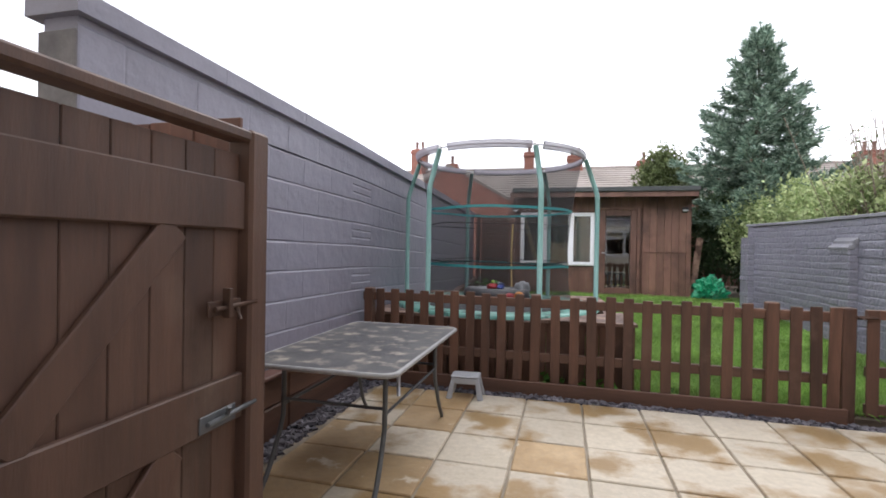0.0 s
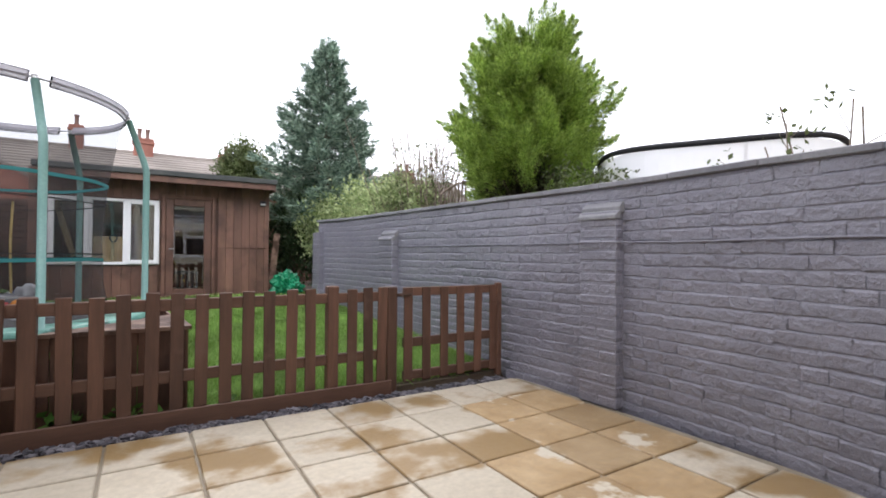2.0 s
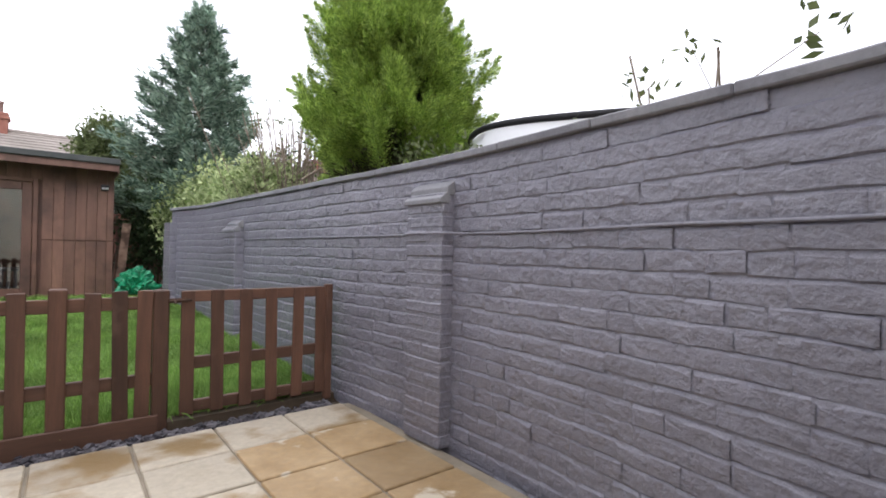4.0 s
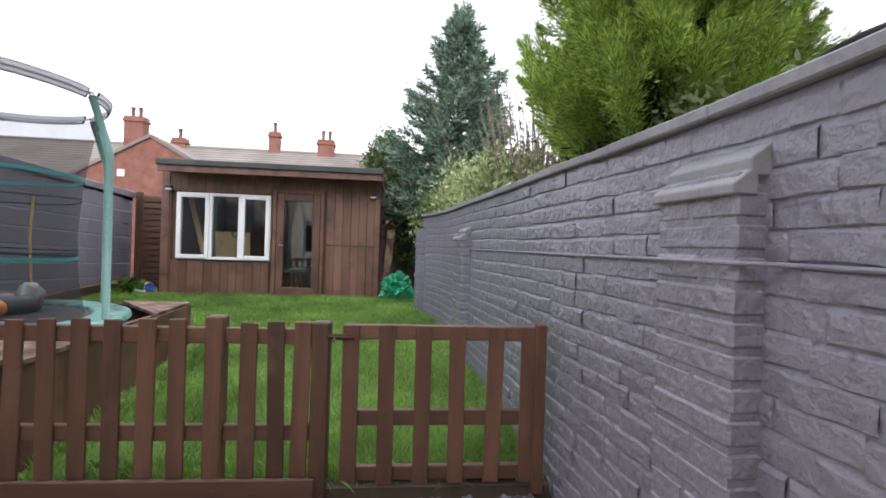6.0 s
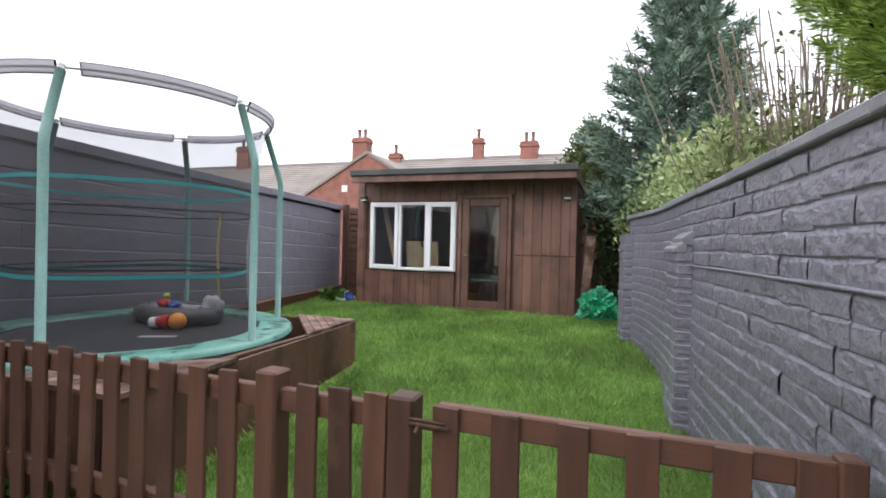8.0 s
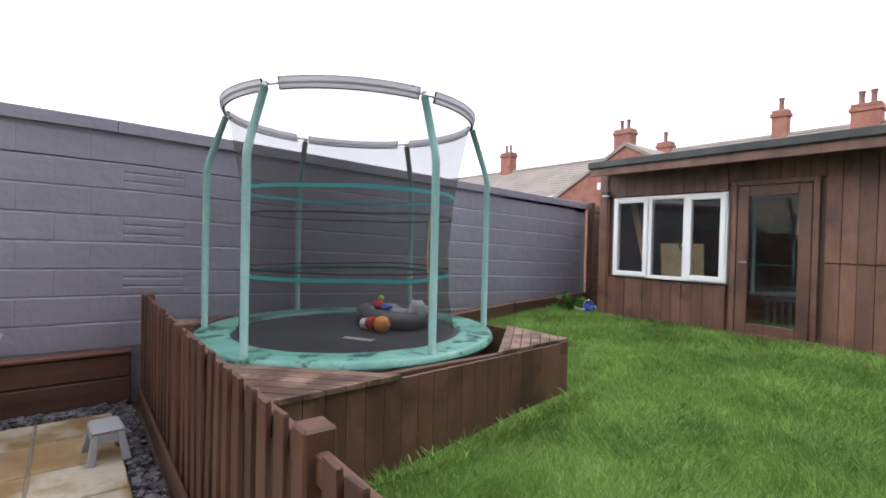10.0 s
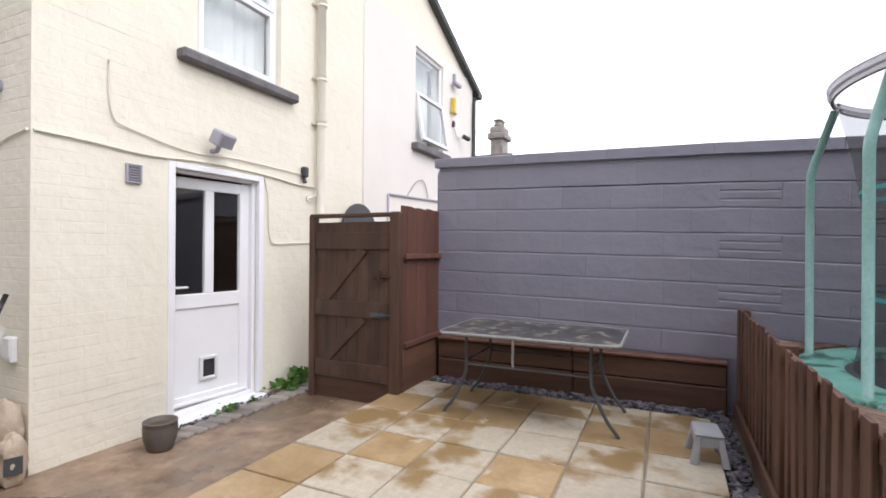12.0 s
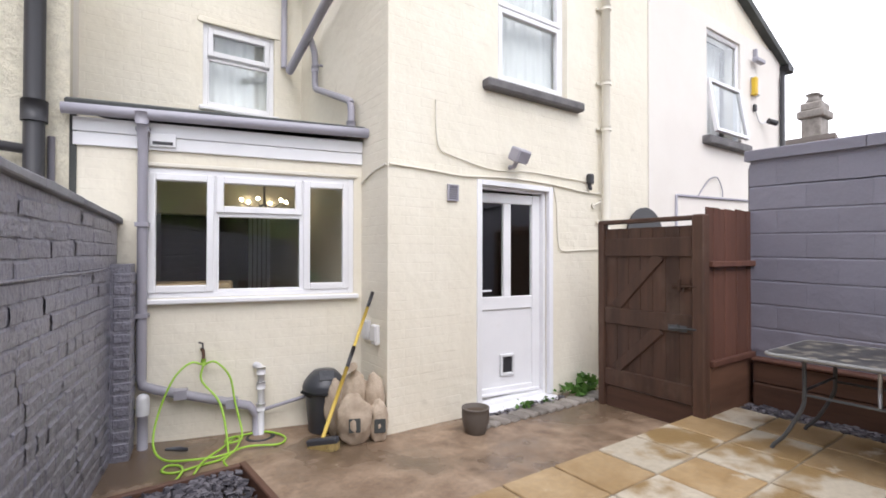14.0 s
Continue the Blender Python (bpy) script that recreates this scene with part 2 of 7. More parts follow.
GRASS = leaf_mat("grass_blades", (0.12, 0.255, 0.038), (0.34, 0.51, 0.14), patch=1.5, swing=0.38)
FIR = leaf_mat("fir_needles", (0.0633, 0.121, 0.0862), (0.333, 0.437, 0.333))
LIME_CONIFER = leaf_mat("lime_conifer_sprays", (0.085, 0.18, 0.024), (0.54, 0.70, 0.16))
# Dead brown heart foliage, colour darkened further to stand in for inner shade.
SHADED_INNER_CONIFER = leaf_mat("shaded_inner_conifer_sprays", (0.022, 0.016, 0.009), (0.06, 0.06, 0.018))
HEDGE = leaf_mat("hedge_leaves", (0.18, 0.258, 0.084), (0.576, 0.648, 0.348))
DARK_LEAF = leaf_mat("dark_shrub_leaves", (0.026, 0.052, 0.0234), (0.078, 0.117, 0.052))
ROUND_LEAF = leaf_mat("olive_tree_leaves", (0.07, 0.10, 0.03), (0.16, 0.19, 0.08))
WEED = leaf_mat("weed_leaves", (0.05, 0.13, 0.02), (0.12, 0.24, 0.05))


def glass_mat(name, tint=(0.9, 0.95, 0.93)):
    m, t, p = nodes_of(name)
    p.inputs["Base Color"].default_value = (*tint, 1)
    p.inputs["Roughness"].default_value = 0.01
    p.inputs["IOR"].default_value = 1.8
    p.inputs["Transmission Weight"].default_value = 1.0
    return m


GLASS = glass_mat("window_glass")


def net_mat(name, color, cover):
    m, t, p = nodes_of(name)
    p.inputs["Base Color"].default_value = (*color, 1)
    p.inputs["Roughness"].default_value = 0.8
    tr = t.nodes.new("ShaderNodeBsdfTransparent")
    mx = t.nodes.new("ShaderNodeMixShader")
    n = noise_node(t, coords(t), 3.0, 3)
    mr = t.nodes.new("ShaderNodeMapRange")
    mr.inputs["To Min"].default_value, mr.inputs["To Max"].default_value = cover - 0.05, cover + 0.05
    t.links.new(n.outputs["Fac"], mr.inputs["Value"])
    t.links.new(mr.outputs[0], mx.inputs[0])
    t.links.new(tr.outputs[0], mx.inputs[1])
    t.links.new(p.outputs[0], mx.inputs[2])
    t.links.new(mx.outputs[0], t.nodes["Material Output"].inputs["Surface"])
    return m


NET = net_mat("black_safety_net", (0.025, 0.025, 0.027), 0.40)
RING_GREY = net_mat("grey_sleeve_mesh", (0.42, 0.40, 0.45), 0.62)
PALE_NET = net_mat("pale_safety_net", (0.85, 0.85, 0.86), 0.88)


def glow_mat(name, color, strength):
    m, t, p = nodes_of(name)
    p.inputs["Emission Color"].default_value = (*color, 1)
    p.inputs["Emission Strength"].default_value = strength
    return m


BULB = glow_mat("lit_bulb", (1.0, 0.78, 0.5), 6.0)

# ---- building helpers ----
rng = np.random.default_rng(7)


def root(name, label, category, at=(0, 0, 0), group="", turn=0.0):
    ob = new(name)
    ob.empty_display_size = 0.1
    ob.matrix_world = pose(*at, 0, 0, turn)
    return tagged(ob, label, category, group)


def mesh_of(name, bm, mat):
    me = bpy.data.meshes.new(name)
    bm.to_mesh(me)
    bm.free()
    me.materials.append(mat)
    return me


def part(name, bm, mat, parent, label="", smooth=False):
    me = mesh_of(name, bm, mat)
    if smooth:
        for f in me.polygons:
            f.use_smooth = True
    ob = new(name, me)
    ob.parent = parent
    if label:
        ob["label"] = label
    return ob


def piece(name, me, parent, m):
    """One of many alike pieces that share a mesh."""
    ob = new(name, me)
    ob.parent = parent
    ob.matrix_local = m
    return ob


def struct(name, bm, mat, label="", smooth=False):
    me = mesh_of(name, bm, mat)
    if smooth:
        for f in me.polygons:
            f.use_smooth = True
    return tagged(new(name, me), label, "", "", "structure")


def solo(name, bm, mat, label, category, group="", smooth=False):
    me = mesh_of(name, bm, mat)
    if smooth:
        for f in me.polygons:
            f.use_smooth = True
    return tagged(new(name, me), label, category, group)


def bx(bm, x0, x1, y0, y1, z0, z1, bevel=0.0, m=None):
    """Adds a box, its edges rounded by bevel, moved by m."""
    r = bmesh.ops.create_cube(bm, size=1.0)
    vs = r["verts"]
    mat = Matrix.Translation(((x0 + x1) / 2, (y0 + y1) / 2, (z0 + z1) / 2)) @ Matrix.Diagonal((abs(x1 - x0), abs(y1 - y0), abs(z1 - z0), 1))
    bmesh.ops.transform(bm, matrix=mat, verts=vs)
    if bevel:
        es = list({e for v in vs for e in v.link_edges})
        q = bmesh.ops.bevel(bm, geom=es, offset=bevel, segments=1, affect="EDGES")
        vs = list({v for f in q["faces"] for v in f.verts} | {v for v in vs if v.is_valid})
    if m is not None:
        bmesh.ops.transform(bm, matrix=m, verts=vs)
    return vs


def box(*a, **k):
    bm = bmesh.new()
    bx(bm, *a, **k)
    return bm


def tube_into(bm, pts, radius, sides=10, closed=False, cap=True):
    """A round bar through the points; radius may be one number or one for each point."""
    pts = [Vector(p) for p in pts]
    n = len(pts)
    rad = radius if isinstance(radius, (list, tuple)) else [radius] * n
    rings, up = [], None
    for k, p in enumerate(pts):
        a, b = (pts[k - 1], pts[(k + 1) % n]) if closed else (pts[max(k - 1, 0)], pts[min(k + 1, n - 1)])
        d = (b - a).normalized()
        if up is None:
            up = Vector((0, 0, 1)) if abs(d.z) < 0.9 else Vector((1, 0, 0))
        s = d.cross(up).normalized()
        up = s.cross(d).normalized()
        rings.append([bm.verts.new(p + rad[k] * (math.cos(i * math.tau / sides) * s + math.sin(i * math.tau / sides) * up)) for i in range(sides)])
    for k in range(n if closed else n - 1):
        r0, r1 = rings[k], rings[(k + 1) % n]
        for i in range(sides):
            f = bm.faces.new((r0[i], r0[(i + 1) % sides], r1[(i + 1) % sides], r1[i]))
            f.smooth = True
    if cap and not closed:
        bm.faces.new(rings[0])
        bm.faces.new(list(reversed(rings[-1])))
    return bm


def tube(pts, radius, sides=10, closed=False, cap=True):
    return tube_into(bmesh.new(), pts, radius, sides, closed, cap)


def smooth_line(pts, steps=6):
    """Points along a soft curve through the given ones."""
    P = [Vector(p) for p in pts]
    P = [2 * P[0] - P[1]] + P + [2 * P[-1] - P[-2]]
    out = []
    for k in range(1, len(P) - 2):
        for j in range(steps):
            t = j / steps
            a, b, c, d = P[k - 1:k + 3]
            out.append(0.5 * (2 * b + (c - a) * t + (2 * a - 5 * b + 4 * c - d) * t * t + (3 * b - a - 3 * c + d) * t ** 3))
    return out + [P[-2]]


def lathe(profile, sides=24):
    """A turned body from (radius, height) pairs round the z axis."""
    bm = bmesh.new()
    rings = []
    for r, z in profile:
        rings.append([bm.verts.new((max(r, 1e-4) * math.cos(i * math.tau / sides), max(r, 1e-4) * math.sin(i * math.tau / sides), z)) for i in range(sides)])
    for a, b in zip(rings, rings[1:]):
        for i in range(sides):
            f = bm.faces.new((a[i], a[(i + 1) % sides], b[(i + 1) % sides], b[i]))
            f.smooth = True
    return bm


def prism(outline, z0, z1):
    """A flat outline of (x, y) raised from z0 to z1."""
    bm = bmesh.new()
    lo = [bm.verts.new((x, y, z0)) for x, y in outline]
    hi = [bm.verts.new((x, y, z1)) for x, y in outline]
    bm.faces.new(list(reversed(lo)))
    bm.faces.new(hi)
    n = len(lo)
    for i in range(n):
        bm.faces.new((lo[i], lo[(i + 1) % n], hi[(i + 1) % n], hi[i]))
    return bm


def moved(bm, m):
    bmesh.ops.transform(bm, matrix=m, verts=bm.verts)
    return bm


def blob(sx, sy, sz, seed, rough=0.2, level=3, flat=None):
    """A lumpy rounded body, for sacks and cloth."""
    bm = bmesh.new()
    bmesh.ops.create_icosphere(bm, subdivisions=level, radius=1.0)
    for v in bm.verts:
        n = v.co.normalized()
        k = 1 + rough * noise.noise(n * 1.7 + Vector((seed * 3.1, seed, 0))) + rough * 0.5 * noise.noise(n * 4.3 + Vector((seed, 0, seed)))
        v.co = Vector((n.x * sx * k, n.y * sy * k, n.z * sz * k))
        if flat is not None and v.co.z < flat:
            v.co.z = flat
    for f in bm.faces:
        f.smooth = True
    return bm


def raw_mesh(name, verts, quads, mat):
    """Many small faces at once, from arrays."""
    me = bpy.data.meshes.new(name)
    verts, quads = np.asarray(verts, float).reshape(-1, 3), np.asarray(quads, int)
    k = quads.shape[1]
    me.vertices.add(len(verts))
    me.vertices.foreach_set("co", verts.ravel())
    me.loops.add(quads.size)
    me.loops.foreach_set("vertex_index", quads.ravel())
    me.polygons.add(len(quads))
    me.polygons.foreach_set("loop_start", np.arange(0, quads.size, k))
    me.update(calc_edges=True)
    me.validate()
    me.shade_flat()
    me.materials.append(mat)
    return me


def leaves(name, centres, dirs, length, width, mat, droop=0.0):
    """Pointed leaves or sprays: one bent diamond of two triangles' pairs for each centre."""
    c, d = np.asarray(centres, float), np.asarray(dirs, float)
    n = len(c)
    d = d / np.linalg.norm(d, axis=1, keepdims=True)
    side = np.cross(d, rng.normal(size=(n, 3)))
    side /= np.linalg.norm(side, axis=1, keepdims=True) + 1e-9
    L = (length * rng.uniform(0.6, 1.35, n))[:, None]
    W = (width * rng.uniform(0.6, 1.3, n))[:, None]
    tip = c + d * L + np.array([0, 0, -1]) * droop * L
    mid = c + d * L * 0.45
    v = np.stack([c, mid + side * W, tip, mid - side * W], 1).reshape(-1, 3)
    q = np.arange(4 * n).reshape(n, 4)
    return raw_mesh(name, v, q, mat)


def wall_boxes(bm, u0, u1, z0, z1, thick, holes, m):
    """A wall in its own plane (u along, face at v = 0, body behind it), with rectangular openings through it, laid into the world by m."""
    us = sorted({u0, u1, *[h[0] for h in holes], *[h[1] for h in holes]})
    zs = sorted({z0, z1, *[h[2] for h in holes], *[h[3] for h in holes]})
    for ua, ub in zip(us, us[1:]):
        run = None
        for za, zb in zip(zs, zs[1:]):
            um, zm = (ua + ub) / 2, (za + zb) / 2
            solid = not any(h[0] < um < h[1] and h[2] < zm < h[3] for h in holes)
            if solid:
                run = (run[0], zb) if run else (za, zb)
            if run and (not solid or zb == zs[-1]):
                bx(bm, ua, ub, -thick, 0, *run, m=m)
                run = None
    bmesh.ops.remove_doubles(bm, verts=bm.verts, dist=1e-4)


def brick_arrays(u0, u1, z0, z1, holes, bl, bh, joint, proud, seed):
    """Shallow bricks in running bond on a plane: corner points in (u, out, z) and faces."""
    r = np.random.default_rng(seed)
    V, Q = [], []
    row, z = 0, z0
    while z < z1 - 0.02:
        u = u0 - (bl / 2 if row % 2 else 0)
        while u < u1 - 0.01:
            a, b = max(u, u0), min(u + bl, u1)
            za, zb = z + joint / 2, min(z + bh - joint / 2, z1)
            u += bl
            if b - a < 0.03 or any(h[0] - 0.005 < b and a < h[1] + 0.005 and h[2] - 0.005 < zb and za < h[3] + 0.005 for h in holes):
                continue
            p = proud * r.uniform(0.55, 1.3)
            i = 0.003
            j = r.uniform(-0.3, 0.3, 4) * proud
            k = len(V)
            e = p * 0.5
            h = 0.012
            V += [(a, e, za), (b, e, za), (b, e, zb), (a, e, zb), (a + h, p + j[0], za + i), (b - h, p + j[1], za + i), (b - h, p + j[2], zb - i), (a + h, p + j[3], zb - i)]
            Q += [(k + 4, k + 5, k + 6, k + 7), (k, k + 1, k + 5, k + 4), (k + 1, k + 2, k + 6, k + 5), (k + 2, k + 3, k + 7, k + 6), (k + 3, k, k + 4, k + 7)]
        z += bh
        row += 1
    return np.array(V), np.array(Q)


def frame_bm(u0, u1, z0, z1, w, v0, v1, bevel=0.006):
    """A rectangular frame, w wide, in the plane of u and z, from depth v0 to v1."""
    bm = bmesh.new()
    bx(bm, u0, u0 + w, v0, v1, z0, z1, bevel)
    bx(bm, u1 - w, u1, v0, v1, z0, z1, bevel)
    bx(bm, u0 + w, u1 - w, v0 + 0.001, v1 - 0.001, z0, z0 + w, bevel)
    bx(bm, u0 + w, u1 - w, v0 + 0.001, v1 - 0.001, z1 - w, z1, bevel)
    return bm


def pane(u0, u1, z0, z1, v, parent):
    ob = part("pane", box(u0, u1, v - 0.003, v + 0.003, z0, z1), GLASS, parent)
    ob.visible_shadow = False
    return ob

# ---- ground ----
def ground_z(y):
    if y < 1.35:
        return -0.15
    if y < 4.30:
        return -0.045
    return 0.02 + 0.39 * min(1.0, (y - 4.3) / 5.4)


def lawn_z(y):
    return ground_z(y) + 0.012


bm = bmesh.new()
ys = [-300, -40, -8, 0, 1.345, 1.355, 4.295, 4.305, 5.5, 7, 8.5, 9.7, 14, 40, 300]
xs = [-300, -30, -2.3, 0, 3.1, 30, 300]
grid = [[bm.verts.new((x, y, ground_z(y))) for x in xs] for y in ys]
for a, b in zip(grid, grid[1:]):
    for i in range(len(xs) - 1):
        bm.faces.new((a[i], a[i + 1], b[i + 1], b[i]))
struct("ground", bm, EARTH, "dark damp garden soil under everything")

bm = bmesh.new()
nx, ny = 40, 40
gv = [[bm.verts.new((-2.15 + 5.42 * i / nx, 4.42 + 5.6 * j / ny,
                     lawn_z(4.42 + 5.6 * j / ny) + 0.012 * noise.noise(Vector((i * 0.3, j * 0.3, 0))))) for i in range(nx + 1)] for j in range(ny + 1)]
for a, b in zip(gv, gv[1:]):
    for i in range(nx):
        f = bm.faces.new((a[i], a[i + 1], b[i + 1], b[i]))
        f.smooth = True
struct("lawn", bm, LAWN, "green mown lawn rising gently to the shed")

bm = bmesh.new()
nx, ny = 30, 16
gv = [[bm.verts.new((-3.6 + 6.6 * i / nx, -1.1 + 2.46 * j / ny, -0.138 + 0.012 * noise.noise(Vector((i * 0.4, j * 0.5, 3))) + (0.06 * max(0, i / nx - 0.45)))) for i in range(nx + 1)]
      for j in range(ny + 1)]
for a, b in zip(gv, gv[1:]):
    for i in range(nx):
        f = bm.faces.new((a[i], a[i + 1], b[i + 1], b[i]))
        f.smooth = True
struct("pavement_yard", bm, CONCRETE, "damp stained brown concrete yard by the house")

PATIO_Y0, PATIO_Y1, PITCH = 1.37, 4.10, 0.455
patio = struct("pavement_patio", box(-2.05, 3.2, PATIO_Y0 + 0.01, PATIO_Y1 - 0.005, -0.12, -0.014), JOINT, "raised patio bed with mortar joints")

# ---- house, main wing ----
HX0, HX1 = -2.90, 0.87
house = root("house", "cream painted brick rear wing of a terraced house", "house")
DOOR = (-1.07, -0.13, -0.13, 2.06)
UPWIN = (-1.36, -0.35, 3.06, 4.75)
holes = [DOOR, UPWIN]
bm = bmesh.new()
wall_boxes(bm, HX0, HX1, -0.3, 4.9, 0.25, holes, None)
bx(bm, HX1 - 0.25, HX1, -6.0, -0.25, -0.3, 4.9)
gab = prism([(-6.95, 4.9), (HX1, 4.9), (-2.9, 6.5)], -0.25, 0)
moved(gab, Matrix.Rotation(radians(90), 4, "X"))
house_wall = part("wall", bm, CREAM, house)
part("gable", moved(gab, Matrix.Translation((0, -0.25, 0))), CREAM, house)
V, Q = brick_arrays(HX0, HX1, -0.15, 4.9, holes, 0.30, 0.0805, 0.005, 0.0016, 3)
bricks = new("brickwork", raw_mesh("brickwork", V, Q, CREAM))
bricks.parent = house
tagged(bricks, "cream painted brick courses", "", "", "stuff")
V, Q = brick_arrays(0.0, 0.62, -0.15, 4.9, [], 0.30, 0.0805, 0.005, 0.0020, 5)
side = new("brickwork_side", raw_mesh("brickwork_side", V, Q, CREAM))
side.parent = house
side.matrix_local = pose(HX1, 0, 0, 0, 0, -90)
tagged(side, "cream painted brick return", "", "", "stuff")
bm = prism([(-7.25, 4.62), (-2.9, 6.52), (-2.9, 6.64), (-7.3, 4.72)], -0.12, 6)
part("roof", moved(bm, Matrix.Rotation(radians(90), 4, "X")), FELT, house, "dark tiled verge")
bm = prism([(1.12, 4.78), (-2.9, 6.52), (-2.9, 6.64), (1.16, 4.88)], 0, 6)
part("roof", moved(bm, Matrix.Translation((0, 0.1, 0)) @ Matrix.Rotation(radians(90), 4, "X")), TILE, house)
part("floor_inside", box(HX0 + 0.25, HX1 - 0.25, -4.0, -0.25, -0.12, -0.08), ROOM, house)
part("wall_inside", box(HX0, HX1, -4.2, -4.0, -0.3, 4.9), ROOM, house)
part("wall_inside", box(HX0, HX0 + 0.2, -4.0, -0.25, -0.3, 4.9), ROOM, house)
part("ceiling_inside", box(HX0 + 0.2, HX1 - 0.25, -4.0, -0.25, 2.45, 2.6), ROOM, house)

# back door, ajar
door_1 = root("door_1", "white half-glazed plastic back door standing ajar, with a cat flap", "door", (0, 0, 0))
door_1["kind"] = "structure"
part("door_frame", frame_bm(DOOR[0], DOOR[1], DOOR[2] + 0.02, DOOR[3], 0.045, -0.12, -0.045), UPVC, door_1)
bm = box(DOOR[0] - 0.04, DOOR[1] + 0.04, -0.12, 0.10, -0.165, -0.105, 0.008)
part("sill", bm, UPVC, door_1, "white plastic threshold")
bm = bmesh.new()
bx(bm, DOOR[0] - 0.05, DOOR[0] + 0.012, -0.03, 0.016, DOOR[2] + 0.03, DOOR[3] + 0.03, 0.004)
bx(bm, DOOR[1] - 0.012, DOOR[1] + 0.05, -0.03, 0.016, DOOR[2] + 0.03, DOOR[3] + 0.03, 0.004)
bx(bm, DOOR[0] + 0.012, DOOR[1] - 0.012, -0.03, 0.016, DOOR[3] - 0.02, DOOR[3] + 0.03, 0.004)
part("trim", bm, UPVC, door_1)
leaf = new("door_leaf")
leaf.parent = door_1
leaf.matrix_local = pose(-1.022, -0.09, -0.09, 0, 0, -7)
LW, LH = 0.84, 2.09
bm = bmesh.new()
bx(bm, 0, 0.10, -0.055, 0, 0, LH, 0.006)
bx(bm, LW - 0.10, LW, -0.055, 0, 0, LH, 0.006)
bx(bm, 0.10, LW - 0.10, -0.054, -0.001, 0, 0.11, 0.006)
bx(bm, 0.10, LW - 0.10, -0.054, -0.001, 0.90, 1.03, 0.006)
bx(bm, 0.10, LW - 0.10, -0.054, -0.001, LH - 0.10, LH, 0.006)
bx(bm, LW / 2 - 0.045, LW / 2 + 0.045, -0.053, -0.002, 1.03, LH - 0.10, 0.006)
part("stile", bm, UPVC, leaf)
part("panel", box(0.10, LW - 0.10, -0.045, -0.018, 0.11, 0.90), UPVC, leaf)
for a, b in ((0.10, LW / 2 - 0.045), (LW / 2 + 0.045, LW - 0.10)):
    pane(a, b, 1.03, LH - 0.10, -0.028, leaf)
part("weather_bar", box(0.02, LW - 0.02, -0.002, 0.03, 0.03, 0.065, 0.008), UPVC, leaf)
bm = bmesh.new()
bx(bm, 0.745, 0.79, 0.0, 0.012, 0.93, 1.17, 0.004)
tube_into(bm, [(0.768, 0.01, 1.10), (0.768, 0.05, 1.10), (0.75, 0.055, 1.10), (0.66, 0.055, 1.10)], 0.01)
part("handle", bm, UPVC, leaf, "white lever handle with a tall backplate")
part("flap_frame", frame_bm(0.33, 0.51, 0.22, 0.44, 0.03, -0.018, 0.012), WHITE, leaf, "white cat flap")
part("flap", box(0.36, 0.48, -0.0165, -0.008, 0.25, 0.41), BLACK_IRON, leaf, "smoked dark flap")


def window_unit(name, label, u0, u1, z0, z1, m, splits, sill_mat=UPVC, fr=0.05, sill=True, v=-0.09, stone=None):
    """A framed window in an opening: splits lists (u0, u1, z0, z1, opens) lights."""
    w = root(name, label, "window")
    w["kind"] = "structure"
    w.matrix_world = m if m is not None else Matrix.Identity(4)
    part("window_frame", frame_bm(u0, u1, z0, z1, fr, v, v + 0.065), UPVC, w)
    for a, b, c, d, opens in splits:
        if opens:
            s = part("sash", frame_bm(a, b, c, d, 0.055, v + 0.012, v + 0.082), UPVC, w)
            pane(a + 0.055, b - 0.055, c + 0.055, d - 0.055, v + 0.035, s)
        else:
            bm = frame_bm(a, b, c, d, 0.02, v + 0.02, v + 0.06)
            part("bead", bm, UPVC, w)
            pane(a + 0.02, b - 0.02, c + 0.02, d - 0.02, v + 0.035, w)
    if sill:
        part("window_sill", box(u0 - 0.04, u1 + 0.04, v, 0.055, z0 - 0.045, z0 - 0.004, 0.008), sill_mat, w)
    return w


window_unit("window_1", "white sash window over the back door, net curtain at one side", UPWIN[0], UPWIN[1], UPWIN[2] + 0.01, UPWIN[3], None,
            [(-1.31, -0.40, 3.12, 3.86, True), (-1.31, -0.40, 3.87, 4.70, True)], sill=False, v=-0.13)
bm = box(-1.55, -0.15, -0.12, 0.10, 2.955, 3.055, 0.02)
for v_ in bm.verts:
    v_.co.z += 0.01 * noise.noise(v_.co * 3)
solo("stone_sill", bm, DARK_STONE, "dark weathered stone sill under the upper window", "sill")


def net_curtain(x0, x1, y, z0, z1, label):
    """A hanging net in soft folds; its paleness also stands in for reflected sky."""
    bm = bmesh.new()
    n_ = int((x1 - x0) / 0.012)
    rows = [[bm.verts.new((x0 + (x1 - x0) * i / n_, y + 0.012 * math.sin(i * 0.55) + 0.006 * math.sin(i * 0.21), z)) for i in range(n_ + 1)] for z in (z0, z1)]
    for i in range(n_):
        f = bm.faces.new((rows[0][i], rows[0][i + 1], rows[1][i + 1], rows[1][i]))
        f.smooth = True
    return solo("curtain", bm, LACE, label, "curtain", "upstairs curtains")


net_curtain(-1.34, -0.37, -0.21, 3.05, 4.74, "white net curtain, also standing in for sky reflected in the upper window")
solo("curtain_rail", box(-1.40, -0.30, -0.25, -0.23, 4.72, 4.75), WHITE, "white rail above the upper window", "rail")

